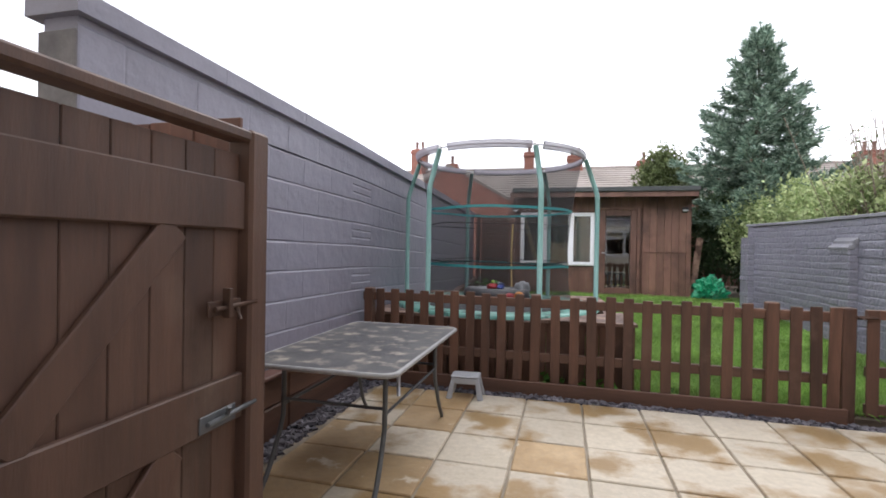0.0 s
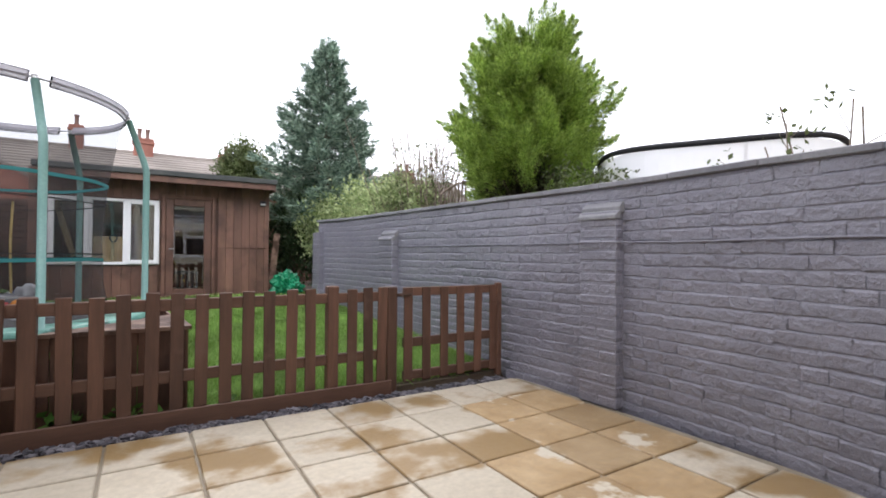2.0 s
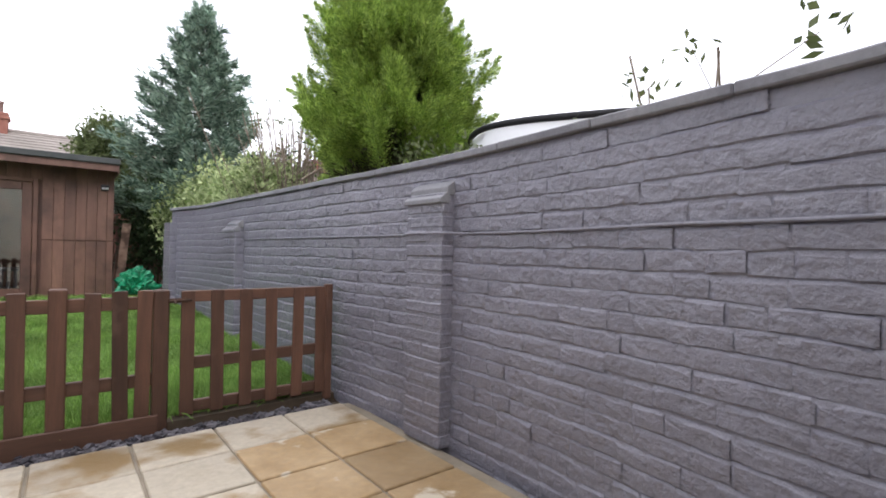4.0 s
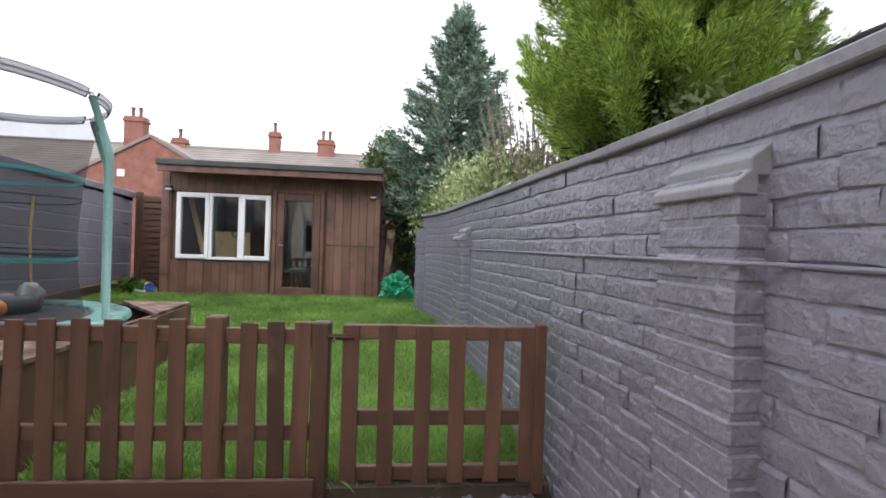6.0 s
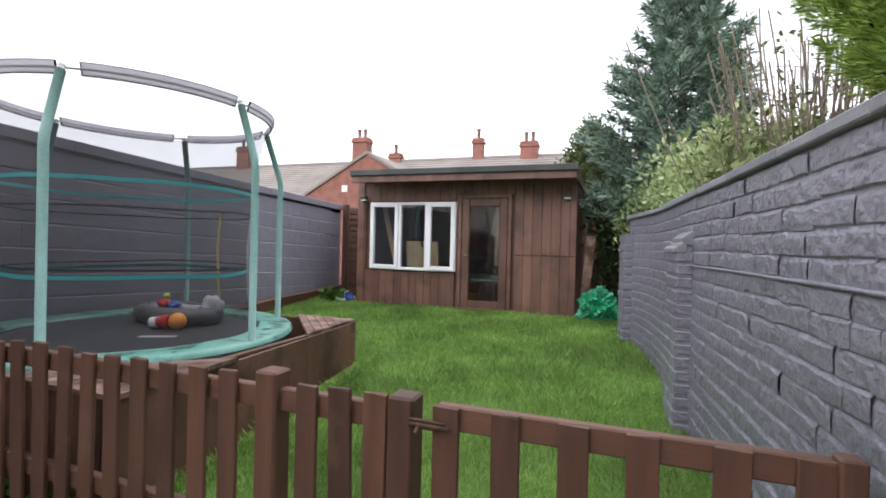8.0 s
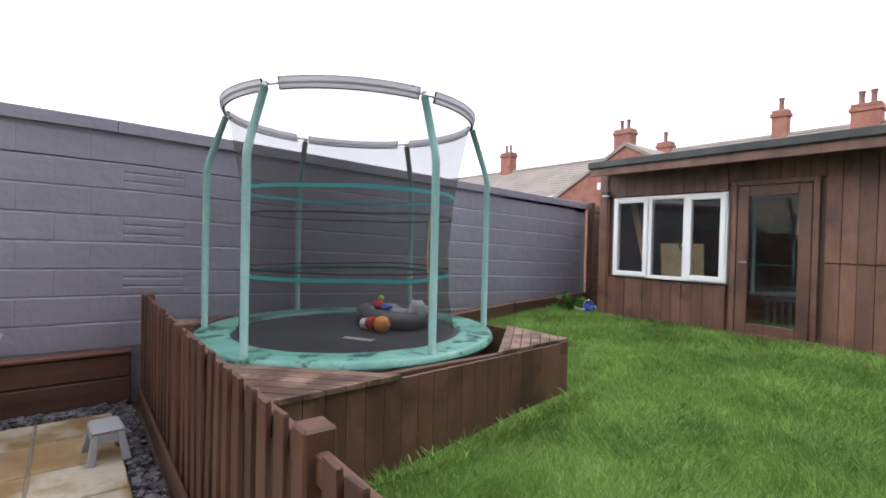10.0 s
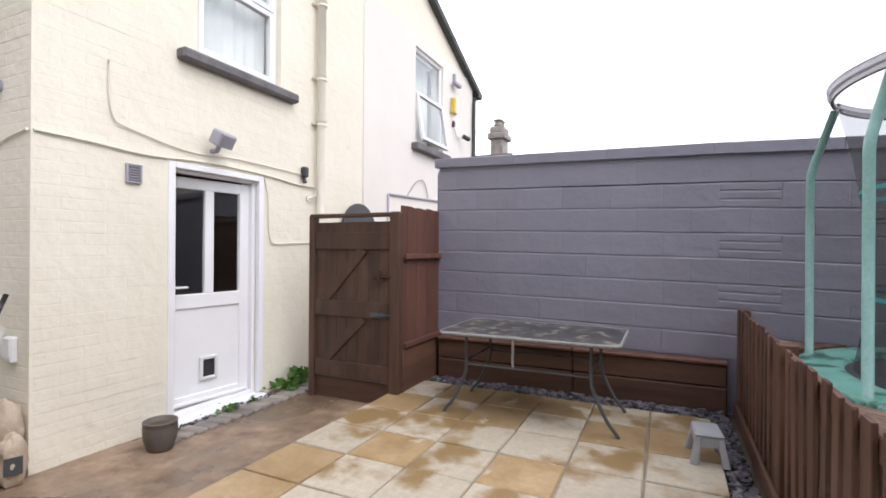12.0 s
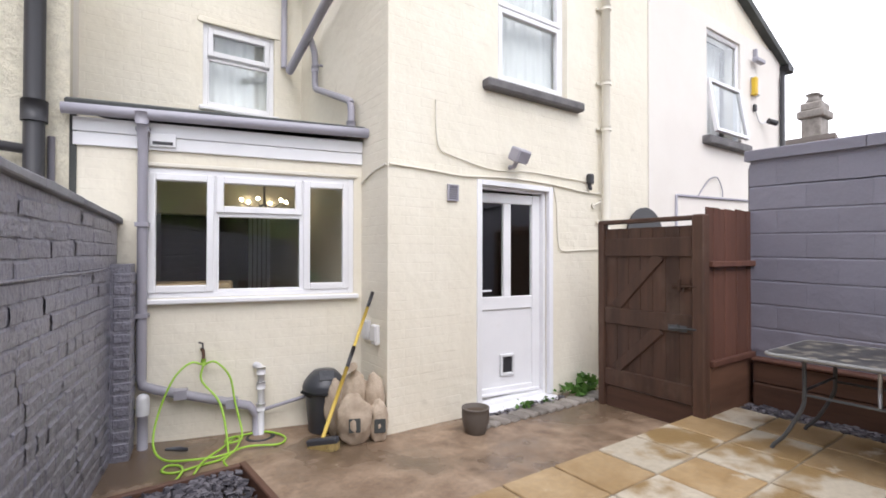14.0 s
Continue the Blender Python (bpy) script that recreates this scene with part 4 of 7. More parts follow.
bx(bm, GX + 0.014, GX + 0.045, 1.27, 1.29, 1.06, 1.16, 0.003)
part("bolt", bm, RUSTY, sg, "rusty upper bolt")
bm = bmesh.new()
bx(bm, GX + 0.014, GX + 0.02, 1.17, 1.34, 0.70, 0.755, 0.002)
tube_into(bm, [(GX + 0.032, 1.19, 0.728), (GX + 0.032, 1.43, 0.735)], 0.009, 8)
tube_into(bm, [(GX + 0.032, 1.28, 0.728), (GX + 0.05, 1.27, 0.765)], 0.008, 8)
part("bolt", bm, DARK_STEEL, sg, "worn steel lower bolt")
part("hinge_post", box(GX - 0.06, GX + 0.03, 0.43, 0.495, -0.15, 1.70, 0.008), GATE_WOOD, sg)
part("skirt_board", box(GX - 0.035, GX - 0.013, 0.50, 1.385, -0.14, 0.065, 0.004), BROWN_H, sg)
gpost = solo("gate_post", box(GX - 0.07, GX + 0.035, 1.39, 1.495, -0.15, 1.72, 0.012), GATE_WOOD, "square brown stained gate post with a worn top", "post")

sp_ = root("board_panel", "red-brown closeboard fence panel between gate post and block wall", "fence")
n_ = 8
for i in range(n_):
    x0 = GX - 0.07 - (i + 1) * 0.84 / n_
    part("board", box(x0 + 0.002, x0 + 0.84 / n_ + 0.004, 1.455 + 0.006 * (i % 2), 1.473 + 0.006 * (i % 2), 0.44, 1.785 + 0.02 * noise.noise(Vector((i * 1.3, 0, 5))), 0.003), RED_BROWN, sp_)
for z in (0.42, 1.27):
    part("rail", box(GX - 0.87, GX - 0.07, 1.482, 1.525, z, z + 0.05, 0.005), RED_BROWN, sp_)
part("gravel_board", box(GX - 0.87, GX - 0.07, 1.46, 1.495, -0.12, 0.415, 0.006), BROWN_H, sp_)
part("end_post", box(GX - 0.87 - 0.0, GX - 0.82, 1.40, 1.455, -0.12, 1.50, 0.006), RED_BROWN, sp_)

# sleepers along the block wall
for i, (a, b) in enumerate(((1.53, 2.95), (2.955, 4.24))):
    bed = root("sleeper_wall", "dark red-brown timber sleepers holding the bed along the block wall", "sleepers", group="patio sleepers")
    part("sleeper", box(-2.205, -2.12, a, b, -0.10, 0.20, 0.012), BROWN_H, bed)
    part("sleeper", box(-2.205, -2.122, a, b, 0.204, 0.395, 0.012), BROWN_H, bed)
    part("cap", box(-2.215, -2.09, a, b, 0.399, 0.43, 0.008), RED_BROWN, bed)
for a, b in ((7.0, 8.8), (8.805, 10.5)):
    m = Matrix.Translation((0, a, ground_z((a + b) / 2))) @ Matrix.Rotation(math.atan2(ground_z(b) - ground_z(a), b - a), 4, "X")
    solo("edging_sleeper", box(-2.20, -2.08, 0, b - a, -0.08, 0.13, 0.015, m=m), BROWN_H, "dark timber edging at the foot of the block wall", "sleepers", "lawn edging")

# ---- trampoline platform ----
PX, PY0, PY1, PZ = 0.33, 4.46, 6.92, 0.64
plat = root("trampoline_platform", "brown boarded timber surround of the sunken trampoline", "platform")
y, i = PY0, 0
while y < PY1 - 0.02:
    w = min(0.118, PY1 - y)
    x_ = 0.40 - 0.16 * (y - PY0) / (PY1 - PY0)
    part("side_board", box(x_ - 0.02, x_, y + 0.002, y + w - 0.002, lawn_z(y) - 0.06, PZ - 0.03 + 0.008 * noise.noise(Vector((i, 1, 1))), 0.003), SHED_WOOD, plat)
    y += w
    i += 1
x = -2.15
while x < 0.36:
    w = min(0.118, 0.38 - x)
    part("front_board", box(x + 0.002, x + w - 0.002, PY0, PY0 + 0.02, -0.02, PZ - 0.03, 0.003), BROWN, plat)
    x += w
part("back_board", box(-2.15, 0.22, PY1 - 0.02, PY1, 0.15, PZ - 0.03, 0.004), BROWN, plat)
TC = Vector((-1.01, 5.66, 0))
corners = {"near": ((0.42, PY0 - 0.01), (-0.50, PY0 - 0.01), (0.37, 5.28)), "far": ((0.24, PY1), (-0.42, PY1), (0.285, 6.10)),
           "west": ((-2.16, PY0 - 0.01), (-1.6, PY0 - 0.01), (-2.16, 5.05)), "back": ((-2.16, PY1), (-1.6, PY1), (-2.16, 6.3))}
for name_, (c, a, b) in corners.items():
    c, a, b = Vector((*c, 0)), Vector((*a, 0)), Vector((*b, 0))
    n_ = 7
    for i in range(n_):
        t0, t1 = i / n_ + 0.008, (i + 1) / n_ - 0.004
        q = [c.lerp(a, t0), c.lerp(a, t1), c.lerp(b, t1), c.lerp(b, t0)]
        if i == 0:
            q = [c, c.lerp(a, t1), c.lerp(b, t1)]
        bm = prism([(p.x, p.y) for p in q], PZ - 0.028, PZ - 0.002)
        bmesh.ops.recalc_face_normals(bm, faces=bm.faces)
        part("deck_board", bm, DECK, plat)
part("joist", box(0.20, 0.25, PY0 + 0.02, PY1 - 0.02, PZ - 0.12, PZ - 0.03), BROWN_H, plat)
part("joist", box(-2.15, 0.2, PY0 + 0.021, PY0 + 0.06, PZ - 0.12, PZ - 0.03), BROWN_H, plat)

# ---- trampoline ----
tramp = root("trampoline", "round trampoline with teal padding, teal poles and black net", "trampoline")
R0 = 1.14


def ring_band(r0, r1, z0, z1, sides=72):
    """A padded ring between two radii, with a soft top."""
    bm = bmesh.new()
    prof = [(r0, z0), (r0 + 0.01, z1 - 0.008), (r0 + 0.03, z1), (r1 - 0.03, z1), (r1 - 0.01, z1 - 0.008), (r1, z0)]
    rings = []
    for i in range(sides):
        a = i * math.tau / sides
        w = 0.006 * noise.noise(Vector((math.cos(a) * 4, math.sin(a) * 4, 0)))
        rings.append([bm.verts.new((TC.x + r * math.cos(a), TC.y + r * math.sin(a), z + (w if z > z0 else 0))) for r, z in prof])
    for i in range(sides):
        a, b = rings[i], rings[(i + 1) % sides]
        for j in range(len(prof) - 1):
            f = bm.faces.new((a[j], b[j], b[j + 1], a[j + 1]))
            f.smooth = True
    return bm


part("pad", ring_band(0.90, 1.185, PZ - 0.03, PZ + 0.012), TEAL_PAD, tramp, "teal vinyl padding, worn in places")
bm = bmesh.new()
bmesh.ops.create_circle(bm, cap_ends=True, segments=64, radius=0.93, matrix=Matrix.Translation((TC.x, TC.y, PZ - 0.012)))
part("mat", bm, MAT_BLACK, tramp, "black jumping mat")
bm = bmesh.new()
bx(bm, -0.13, 0.13, -0.035, 0.035, 0, 0.002, m=pose(TC.x + 0.38, TC.y - 0.12, PZ - 0.010, 0, 0, 28))
part("mat_print", bm, GREY_TOY, tramp, "pale worn print on the mat")
bm = tube([(TC.x + R0 * math.cos(a), TC.y + R0 * math.sin(a), PZ - 0.05) for a in np.linspace(0, math.tau, 48, endpoint=False)], 0.022, 8, closed=True)
part("frame", bm, STEEL, tramp)
RR, RZ = 0.985, 2.35
POLES = [-61, 0, 60, 120, 180, 239]
for i in range(6):
    a = radians(POLES[i])
    a_next = radians(POLES[(i + 1) % 6] + (360 if i == 5 else 0))
    ca, sa = math.cos(a), math.sin(a)
    P = lambda r, z: (TC.x + r * ca, TC.y + r * sa, z)
    part("pole", tube([P(R0, PZ - 0.01), P(R0, 1.82), P(R0, 1.87), P(R0 - 0.006, 1.92), P(R0 - 0.022, 1.98), P(RR + 0.015, RZ - 0.02)], 0.026, 12), TEAL, tramp)
    part("pole_cap", tube([P(RR + 0.018, RZ - 0.03), P(RR + 0.006, RZ + 0.012)], 0.02, 10), WHITE, tramp, "pale clip at the pole's head")
    # sleeve of the top ring between two poles
    a0, a1 = a + 0.10, a_next - 0.035
    bm = bmesh.new()
    sec = [(0.010, -0.036), (0.016, 0.0), (0.010, 0.036), (-0.010, 0.036), (-0.016, 0.0), (-0.010, -0.036)]
    loops = [[bm.verts.new((TC.x + (RR + u + v * 0.3) * math.cos(t), TC.y + (RR + u + v * 0.3) * math.sin(t), RZ + v)) for u, v in sec] for t in np.linspace(a0, a1, 14)]
    for p0, p1 in zip(loops, loops[1:]):
        for j in range(6):
            bm.faces.new((p0[j], p0[(j + 1) % 6], p1[(j + 1) % 6], p1[j]))
    part("ring_sleeve", bm, RING_GREY, tramp)
    bm = bmesh.new()
    for t in (a0, a1):
        tube_into(bm, [(TC.x + (RR - 0.011) * math.cos(t), TC.y + (RR - 0.011) * math.sin(t), RZ - 0.036), (TC.x + (RR + 0.012) * math.cos(t), TC.y + (RR + 0.012) * math.sin(t), RZ + 0.036)], 0.007, 6)
    tube_into(bm, [(TC.x + (RR + 0.010) * math.cos(t), TC.y + (RR + 0.010) * math.sin(t), RZ + 0.036) for t in np.linspace(a0, a1, 12)], 0.0035, 6)
    tube_into(bm, [(TC.x + (RR - 0.009) * math.cos(t), TC.y + (RR - 0.009) * math.sin(t), RZ - 0.036) for t in np.linspace(a0, a1, 12)], 0.0045, 6)
    part("ring_trim", bm, BLACK_CLOTH, tramp)
part("top_ring", tube([(TC.x + RR * math.cos(a), TC.y + RR * math.sin(a), RZ) for a in np.linspace(0, math.tau, 60, endpoint=False)], 0.009, 8, closed=True), STEEL, tramp)


def net_r(z, a):
    r = float(np.interp(z, [0.62, 0.9, 1.3, 1.72, 2.02, RZ], [0.885, 0.835, 0.82, 0.85, 0.905, RR - 0.012]))
    k = abs(math.sin(3 * a))
    return r * (1 - 0.035 * k * (1.0 if z < 2.2 else 0.3)) + 0.008 * noise.noise(Vector((math.cos(a) * 3, math.sin(a) * 3, z * 1.5)))


bm = bmesh.new()
zs = [0.63, 0.75, 0.9, 1.1, 1.3, 1.5, 1.65, 1.8, 1.92, 2.1, RZ - 0.02]
rows = [[bm.verts.new((TC.x + net_r(z, i * math.tau / 96) * math.cos(i * math.tau / 96), TC.y + net_r(z, i * math.tau / 96) * math.sin(i * math.tau / 96), z)) for i in range(96)] for z in zs]
for a, b in zip(rows, rows[1:]):
    for i in range(96):
        f = bm.faces.new((a[i], a[(i + 1) % 96], b[(i + 1) % 96], b[i]))
        f.smooth = True
part("safety_net", bm, NET, tramp, "fine black safety net")
for z, mat_, lab in ((1.10, TEAL_BAND, "teal webbing band"), (1.73, TEAL_BAND, "teal webbing band"), (1.145, BLACK_CLOTH, ""), (1.56, BLACK_CLOTH, "")):
    bm = bmesh.new()
    lo, hi = [], []
    for i in range(96):
        a = i * math.tau / 96
        zz = z + 0.018 * noise.noise(Vector((math.cos(a) * 1.6, math.sin(a) * 1.6, z * 7)))
        r = net_r(zz, a) + 0.006
        hgt = 0.026 if mat_ is TEAL_BAND else 0.009
        lo.append(bm.verts.new((TC.x + r * math.cos(a), TC.y + r * math.sin(a), zz - hgt / 2)))
        hi.append(bm.verts.new((TC.x + r * math.cos(a), TC.y + r * math.sin(a), zz + hgt / 2)))
    back = [(bm.verts.new(v.co + Vector((TC.x - v.co.x, TC.y - v.co.y, 0)).normalized() * 0.004), bm.verts.new(w.co + Vector((TC.x - w.co.x, TC.y - w.co.y, 0)).normalized() * 0.004)) for v, w in zip(lo, hi)]
    for i in range(96):
        j = (i + 1) % 96
        bm.faces.new((lo[i], lo[j], hi[j], hi[i]))
        bm.faces.new((back[i][0], back[i][1], back[j][1], back[j][0]))
    part("band", bm, mat_, tramp, lab)
bm = tube(smooth_line([(TC.x + 0.10, TC.y + 0.74, 1.62), (TC.x + 0.09, TC.y + 0.73, 1.2), (TC.x + 0.10, TC.y + 0.76, 0.68)]), 0.010, 8)
part("door_zip", bm, STRAW, tramp, "pale webbing strip of the net's entrance")

# toys on the mat
tz = PZ - 0.012
bm = bmesh.new()
RG = Vector((-1.08, 6.12, tz))
rg = [(RG.x + 0.360 * math.cos(a), RG.y + 0.20 * math.sin(a), tz + 0.075 + 0.012 * noise.noise(Vector((math.cos(a) * 2, math.sin(a) * 2, 1)))) for a in np.linspace(0, math.tau, 30, endpoint=False)]
paddle = root("paddling_pool", "slack dark grey inflatable ring lying on the trampoline mat", "inflatable")
part("ring", tube(rg, 0.075, 12, closed=True), surface("dark_inflatable", (0.06, 0.06, 0.065), (0.11, 0.11, 0.115), 0.4, 4, 40, 0.2, jitter=0), paddle)
part("sheet", moved(blob(0.27, 0.15, 0.045, 3, 0.5), Matrix.Translation((RG.x, RG.y, tz + 0.11))), surface("pale_grey_sheet", (0.17, 0.17, 0.18), (0.36, 0.36, 0.37), 0.6, 14, 40, 0.3, jitter=0), paddle, "crumpled grey printed cover")
part("flap", moved(blob(0.09, 0.09, 0.10, 6, 0.5, flat=-0.09), Matrix.Translation((RG.x + 0.33, RG.y + 0.05, tz + 0.13))), GREY_TOY, paddle, "crumpled pale corner")
BC = Vector((-0.755, 5.82, tz))
solo("ball", moved(lathe([(0.068 * math.sin(t), 0.068 - 0.068 * math.cos(t)) for t in np.linspace(0, math.pi, 14)], 20), Matrix.Translation(BC)), ORANGE, "orange rubber ball on the trampoline mat", "ball")
toy = root("toy_barrel", "red and white toy barrel lying by the orange ball", "toy")
part("body", tube([BC + Vector((-0.16, -0.03, 0.058)), BC + Vector((-0.11, -0.02, 0.06)), BC + Vector((-0.07, -0.01, 0.058))], [0.048, 0.058, 0.054], 14), RED, toy)
part("body", tube([BC + Vector((-0.23, -0.045, 0.048)), BC + Vector((-0.16, -0.03, 0.054))], [0.042, 0.046], 14), WHITE, toy, "white printed half")
t2 = root("toy_car", "small red and blue plastic toy on the inflatable ring", "toy")
part("body", moved(blob(0.075, 0.04, 0.04, 9, 0.4), Matrix.Translation((RG.x - 0.04, RG.y - 0.12, tz + 0.175))), RED, t2)
part("base", moved(blob(0.055, 0.045, 0.03, 2, 0.4), Matrix.Translation((RG.x + 0.06, RG.y - 0.10, tz + 0.165))), BLUE, t2)
part("knob", moved(blob(0.028, 0.028, 0.028, 1, 0.1, 2), Matrix.Translation((RG.x - 0.03, RG.y - 0.10, tz + 0.23))), LIME, t2)

# ---- garden shed ----
shed = root("garden_shed", "dark brown stained timber garden room with white window", "shed", (0, 0, -0.095))
SX0, SX1, SY, SZ0, SZ1 = -1.30, 2.05, 9.67, 0.46, 2.50
SW, SD = (-1.09, 0.33, 1.06, 2.10), (0.42, 1.10, 0.52, 2.15)
back_ = Matrix.Translation((0, SY, 0)) @ Matrix.Rotation(math.pi, 4, "Z")
bm = bmesh.new()
wall_boxes(bm, -SX1, -SX0, 0.3, SZ1, 0.09, [(-SW[1], -SW[0], SW[2], SW[3]), (-SD[1], -SD[0], SD[2], SD[3])], back_ @ Matrix.Translation((0, -0.024, 0)))
part("wall", bm, SHED_WOOD, shed)
bm = bmesh.new()
bx(bm, SX0, SX0 + 0.08, SY + 0.12, 12.2, 0.3, 2.35)
bx(bm, SX1 - 0.08, SX1, SY + 0.12, 12.2, 0.3, 2.35)
bx(bm, SX0, SX1, 12.2, 12.28, 0.3, 2.35)
part("wall_sides", bm, SHED_WOOD, shed)
part("floor_inside", box(SX0, SX1, SY + 0.12, 12.2, 0.44, 0.52), PALE_WOOD, shed)
bm = bmesh.new()
mr = Matrix.Translation((0, 9.24, 2.445)) @ Matrix.Rotation(radians(-1.5), 4, "X")
bx(bm, -1.22, 2.08, 0, 3.2, 0.0, 0.06, m=mr)
part("roof", bm, FELT, shed, "dark felt roof")
part("roof_edge", box(-1.23, 2.09, 9.205, 9.238, 2.46, 2.545, 0.008), FELT, shed, "dark felt edge")
part("fascia", box(-1.21, 2.07, 9.24, 9.265, 2.36, 2.46, 0.005), SHED_WOOD, shed)
part("soffit", box(-1.21, 2.07, 9.265, SY, 2.42, 2.44), SHED_WOOD, shed)
part("bargeboard", box(2.055, 2.08, 9.27, 12.3, 2.34, 2.46, 0.004), SHED_WOOD, shed)
x, i = SX0, 0
while x < SX1 - 0.01:
    w = min(0.125 + 0.012 * noise.noise(Vector((i * 2.3, 0, 0))), SX1 - x)
    xm = x + w / 2
    spans = [(SZ0, SZ1)]
    if SW[0] - 0.03 < xm < SW[1] + 0.03:
        spans = [(SZ0, SW[2] - 0.02), (SW[3] + 0.02, SZ1)]
    elif SD[0] - 0.05 < xm < SD[1] + 0.05:
        spans = [(SD[3] + 0.05, SZ1)]
    elif xm > SD[1]:
        spans = [(SZ0, 1.335), (1.345, SZ1)]
    for a, b in spans:
        part("cladding_board", box(x + 0.0015, x + w - 0.0015, SY - 0.018 + 0.004 * (i % 2), SY + 0.022, a, b, 0.003), SHED_WOOD, shed)
    x += w
    i += 1
part("corner_post", box(SX0 - 0.02, SX0 + 0.10, SY - 0.035, SY + 0.03, SZ0 - 0.05, SZ1, 0.006), SHED_WOOD, shed)
part("step", box(SD[0] - 0.06, SD[1] + 0.06, SY - 0.06, SY + 0.02, 0.47, 0.545, 0.006), SHED_WOOD, shed)
sw = part("window_frame", frame_bm(SW[0], SW[1], SW[2], SW[3], 0.045, SY - 0.05, SY + 0.03), UPVC, shed, "white plastic window")
for a, b, op in ((-1.075, -0.60, 1), (-0.555, -0.165, 0), (-0.12, 0.315, 1)):
    if op:
        s_ = part("sash", frame_bm(a, b, SW[2] + 0.015, SW[3] - 0.015, 0.06, SY - 0.065, SY + 0.01), UPVC, shed)
        q_ = part("pane", box(a + 0.06, b - 0.06, SY - 0.03, SY - 0.024, SW[2] + 0.075, SW[3] - 0.075), GLASS, s_)
    else:
        q_ = part("pane", box(a, b, SY - 0.022, SY - 0.016, SW[2] + 0.045, SW[3] - 0.045), GLASS, shed)
    q_.visible_shadow = False
for a in (-0.60, -0.165):
    part("mullion", box(a, a + 0.045, SY - 0.045, SY + 0.025, SW[2] + 0.045, SW[3] - 0.045, 0.004), UPVC, shed)
dr = part("door", frame_bm(SD[0], SD[1], SD[2] + 0.02, SD[3], 0.115, SY - 0.03, SY + 0.03, 0.008), SHED_WOOD, shed, "brown framed glazed door")
q_ = part("pane", box(SD[0] + 0.115, SD[1] - 0.115, SY - 0.004, SY + 0.004, SD[2] + 0.135, SD[3] - 0.115), GLASS, dr)
q_.visible_shadow = False
part("handle", tube([(SD[0] + 0.055, SY - 0.03, 1.32), (SD[0] + 0.055, SY - 0.07, 1.32), (SD[0] + 0.12, SY - 0.07, 1.32)], 0.009, 8), STEEL, dr, "steel lever handle")
part("door_trim", frame_bm(SD[0] - 0.06, SD[1] + 0.06, SD[2] - 0.03, SD[3] + 0.06, 0.055, SY - 0.035, SY + 0.02, 0.005), SHED_WOOD, shed)
for x_ in (-1.20, 1.93):
    lt = root("wall_light", "small square outdoor light on the shed front", "lamp", (0, 0, -0.095), group="shed lights")
    part("back_plate", box(x_ - 0.045, x_ + 0.045, SY - 0.035, SY - 0.018, 2.10, 2.20, 0.006), BLACK_IRON, lt)
    part("head", box(x_ - 0.05, x_ + 0.05, SY - 0.11, SY - 0.035, 2.15, 2.19, 0.008), BLACK_IRON, lt)
    part("lens", box(x_ - 0.042, x_ + 0.042, SY - 0.10, SY - 0.04, 2.125, 2.15, 0.004), WHITE, lt)
# things inside the shed
solo("plywood_sheet", box(-0.02, 0.02, 0, 0.55, 0, 1.0, 0.003, m=pose(-0.10, 10.2, 0.425, 0, -8, 90)), PALE_WOOD, "plywood sheet leaning inside the shed window", "board")
solo("timber_plank", box(-0.04, 0.04, -0.015, 0.015, 0, 1.7, 0.003, m=pose(-0.62, 9.95, 0.425, -4, -16, 0)), PALE_WOOD, "raw plank leaning inside the shed", "plank")
spd = root("spade", "garden spade with a D handle standing in the shed", "tool", (0, 0, -0.095))
part("shaft", tube([(-0.30, 9.98, 0.85), (-0.30, 9.95, 1.42)], 0.018, 8), PALE_WOOD, spd)
part("grip", tube([(-0.30, 9.95, 1.40), (-0.35, 9.95, 1.47), (-0.34, 9.95, 1.53), (-0.26, 9.95, 1.53), (-0.25, 9.95, 1.47), (-0.30, 9.95, 1.40)], 0.012, 8), BLACK_IRON, spd)
part("blade", box(-0.38, -0.22, 9.975, 9.985, 0.52, 0.86, 0.004), STEEL, spd)
crate = root("storage_crate", "stack of black plastic crates behind the shed door", "crate", (0, 0, -0.095))
for k in range(5):
    part("bar", box(0.60 + 0.075 * k, 0.64 + 0.075 * k, 10.0, 10.02, 0.62, 0.90, 0.004), BLACK_IRON, crate)
part("rim", box(0.58, 0.95, 9.99, 10.3, 0.88, 0.93, 0.006), BLACK_IRON, crate)
part("base", box(0.58, 0.95, 9.99, 10.3, 0.52, 0.64, 0.006), BLACK_IRON, crate)

# fence panel between block wall and shed
trel = root("slatted_panel", "dark brown slatted fence panel beside the shed", "fence", (0, 0, -0.06))
for k in range(15):
    part("slat", box(-2.02, -1.40, 10.55, 10.575, 0.52 + 0.102 * k, 0.60 + 0.102 * k, 0.003), BROWN_H, trel)
part("backing", box(-2.05, -1.38, 10.58, 10.60, 0.45, 2.06), BROWN, trel)
for x_ in (-2.12, -1.42):
    part("post", box(x_ - 0.045, x_ + 0.045, 10.56, 10.65, 0.35, 2.12, 0.006), BROWN, trel)
bf = root("back_fence", "weathered brown boundary fence behind the shed", "fence")
for k in range(30):
    part("board", box(2.06 + 0.13 * k, 2.18 + 0.13 * k, 12.9, 12.92, 0.45, 1.75, 0.003), BROWN, bf)
part("rail", box(2.06, 5.95, 12.925, 12.97, 1.5, 1.58), BROWN_H, bf)
solo("loose_board", box(-0.06, 0.06, -0.012, 0.012, 0, 1.15, 0.003, m=pose(2.14, 9.95, 0.40, 6, 4, 10)), DECK, "pale offcut board leaning on the shed's side", "board")

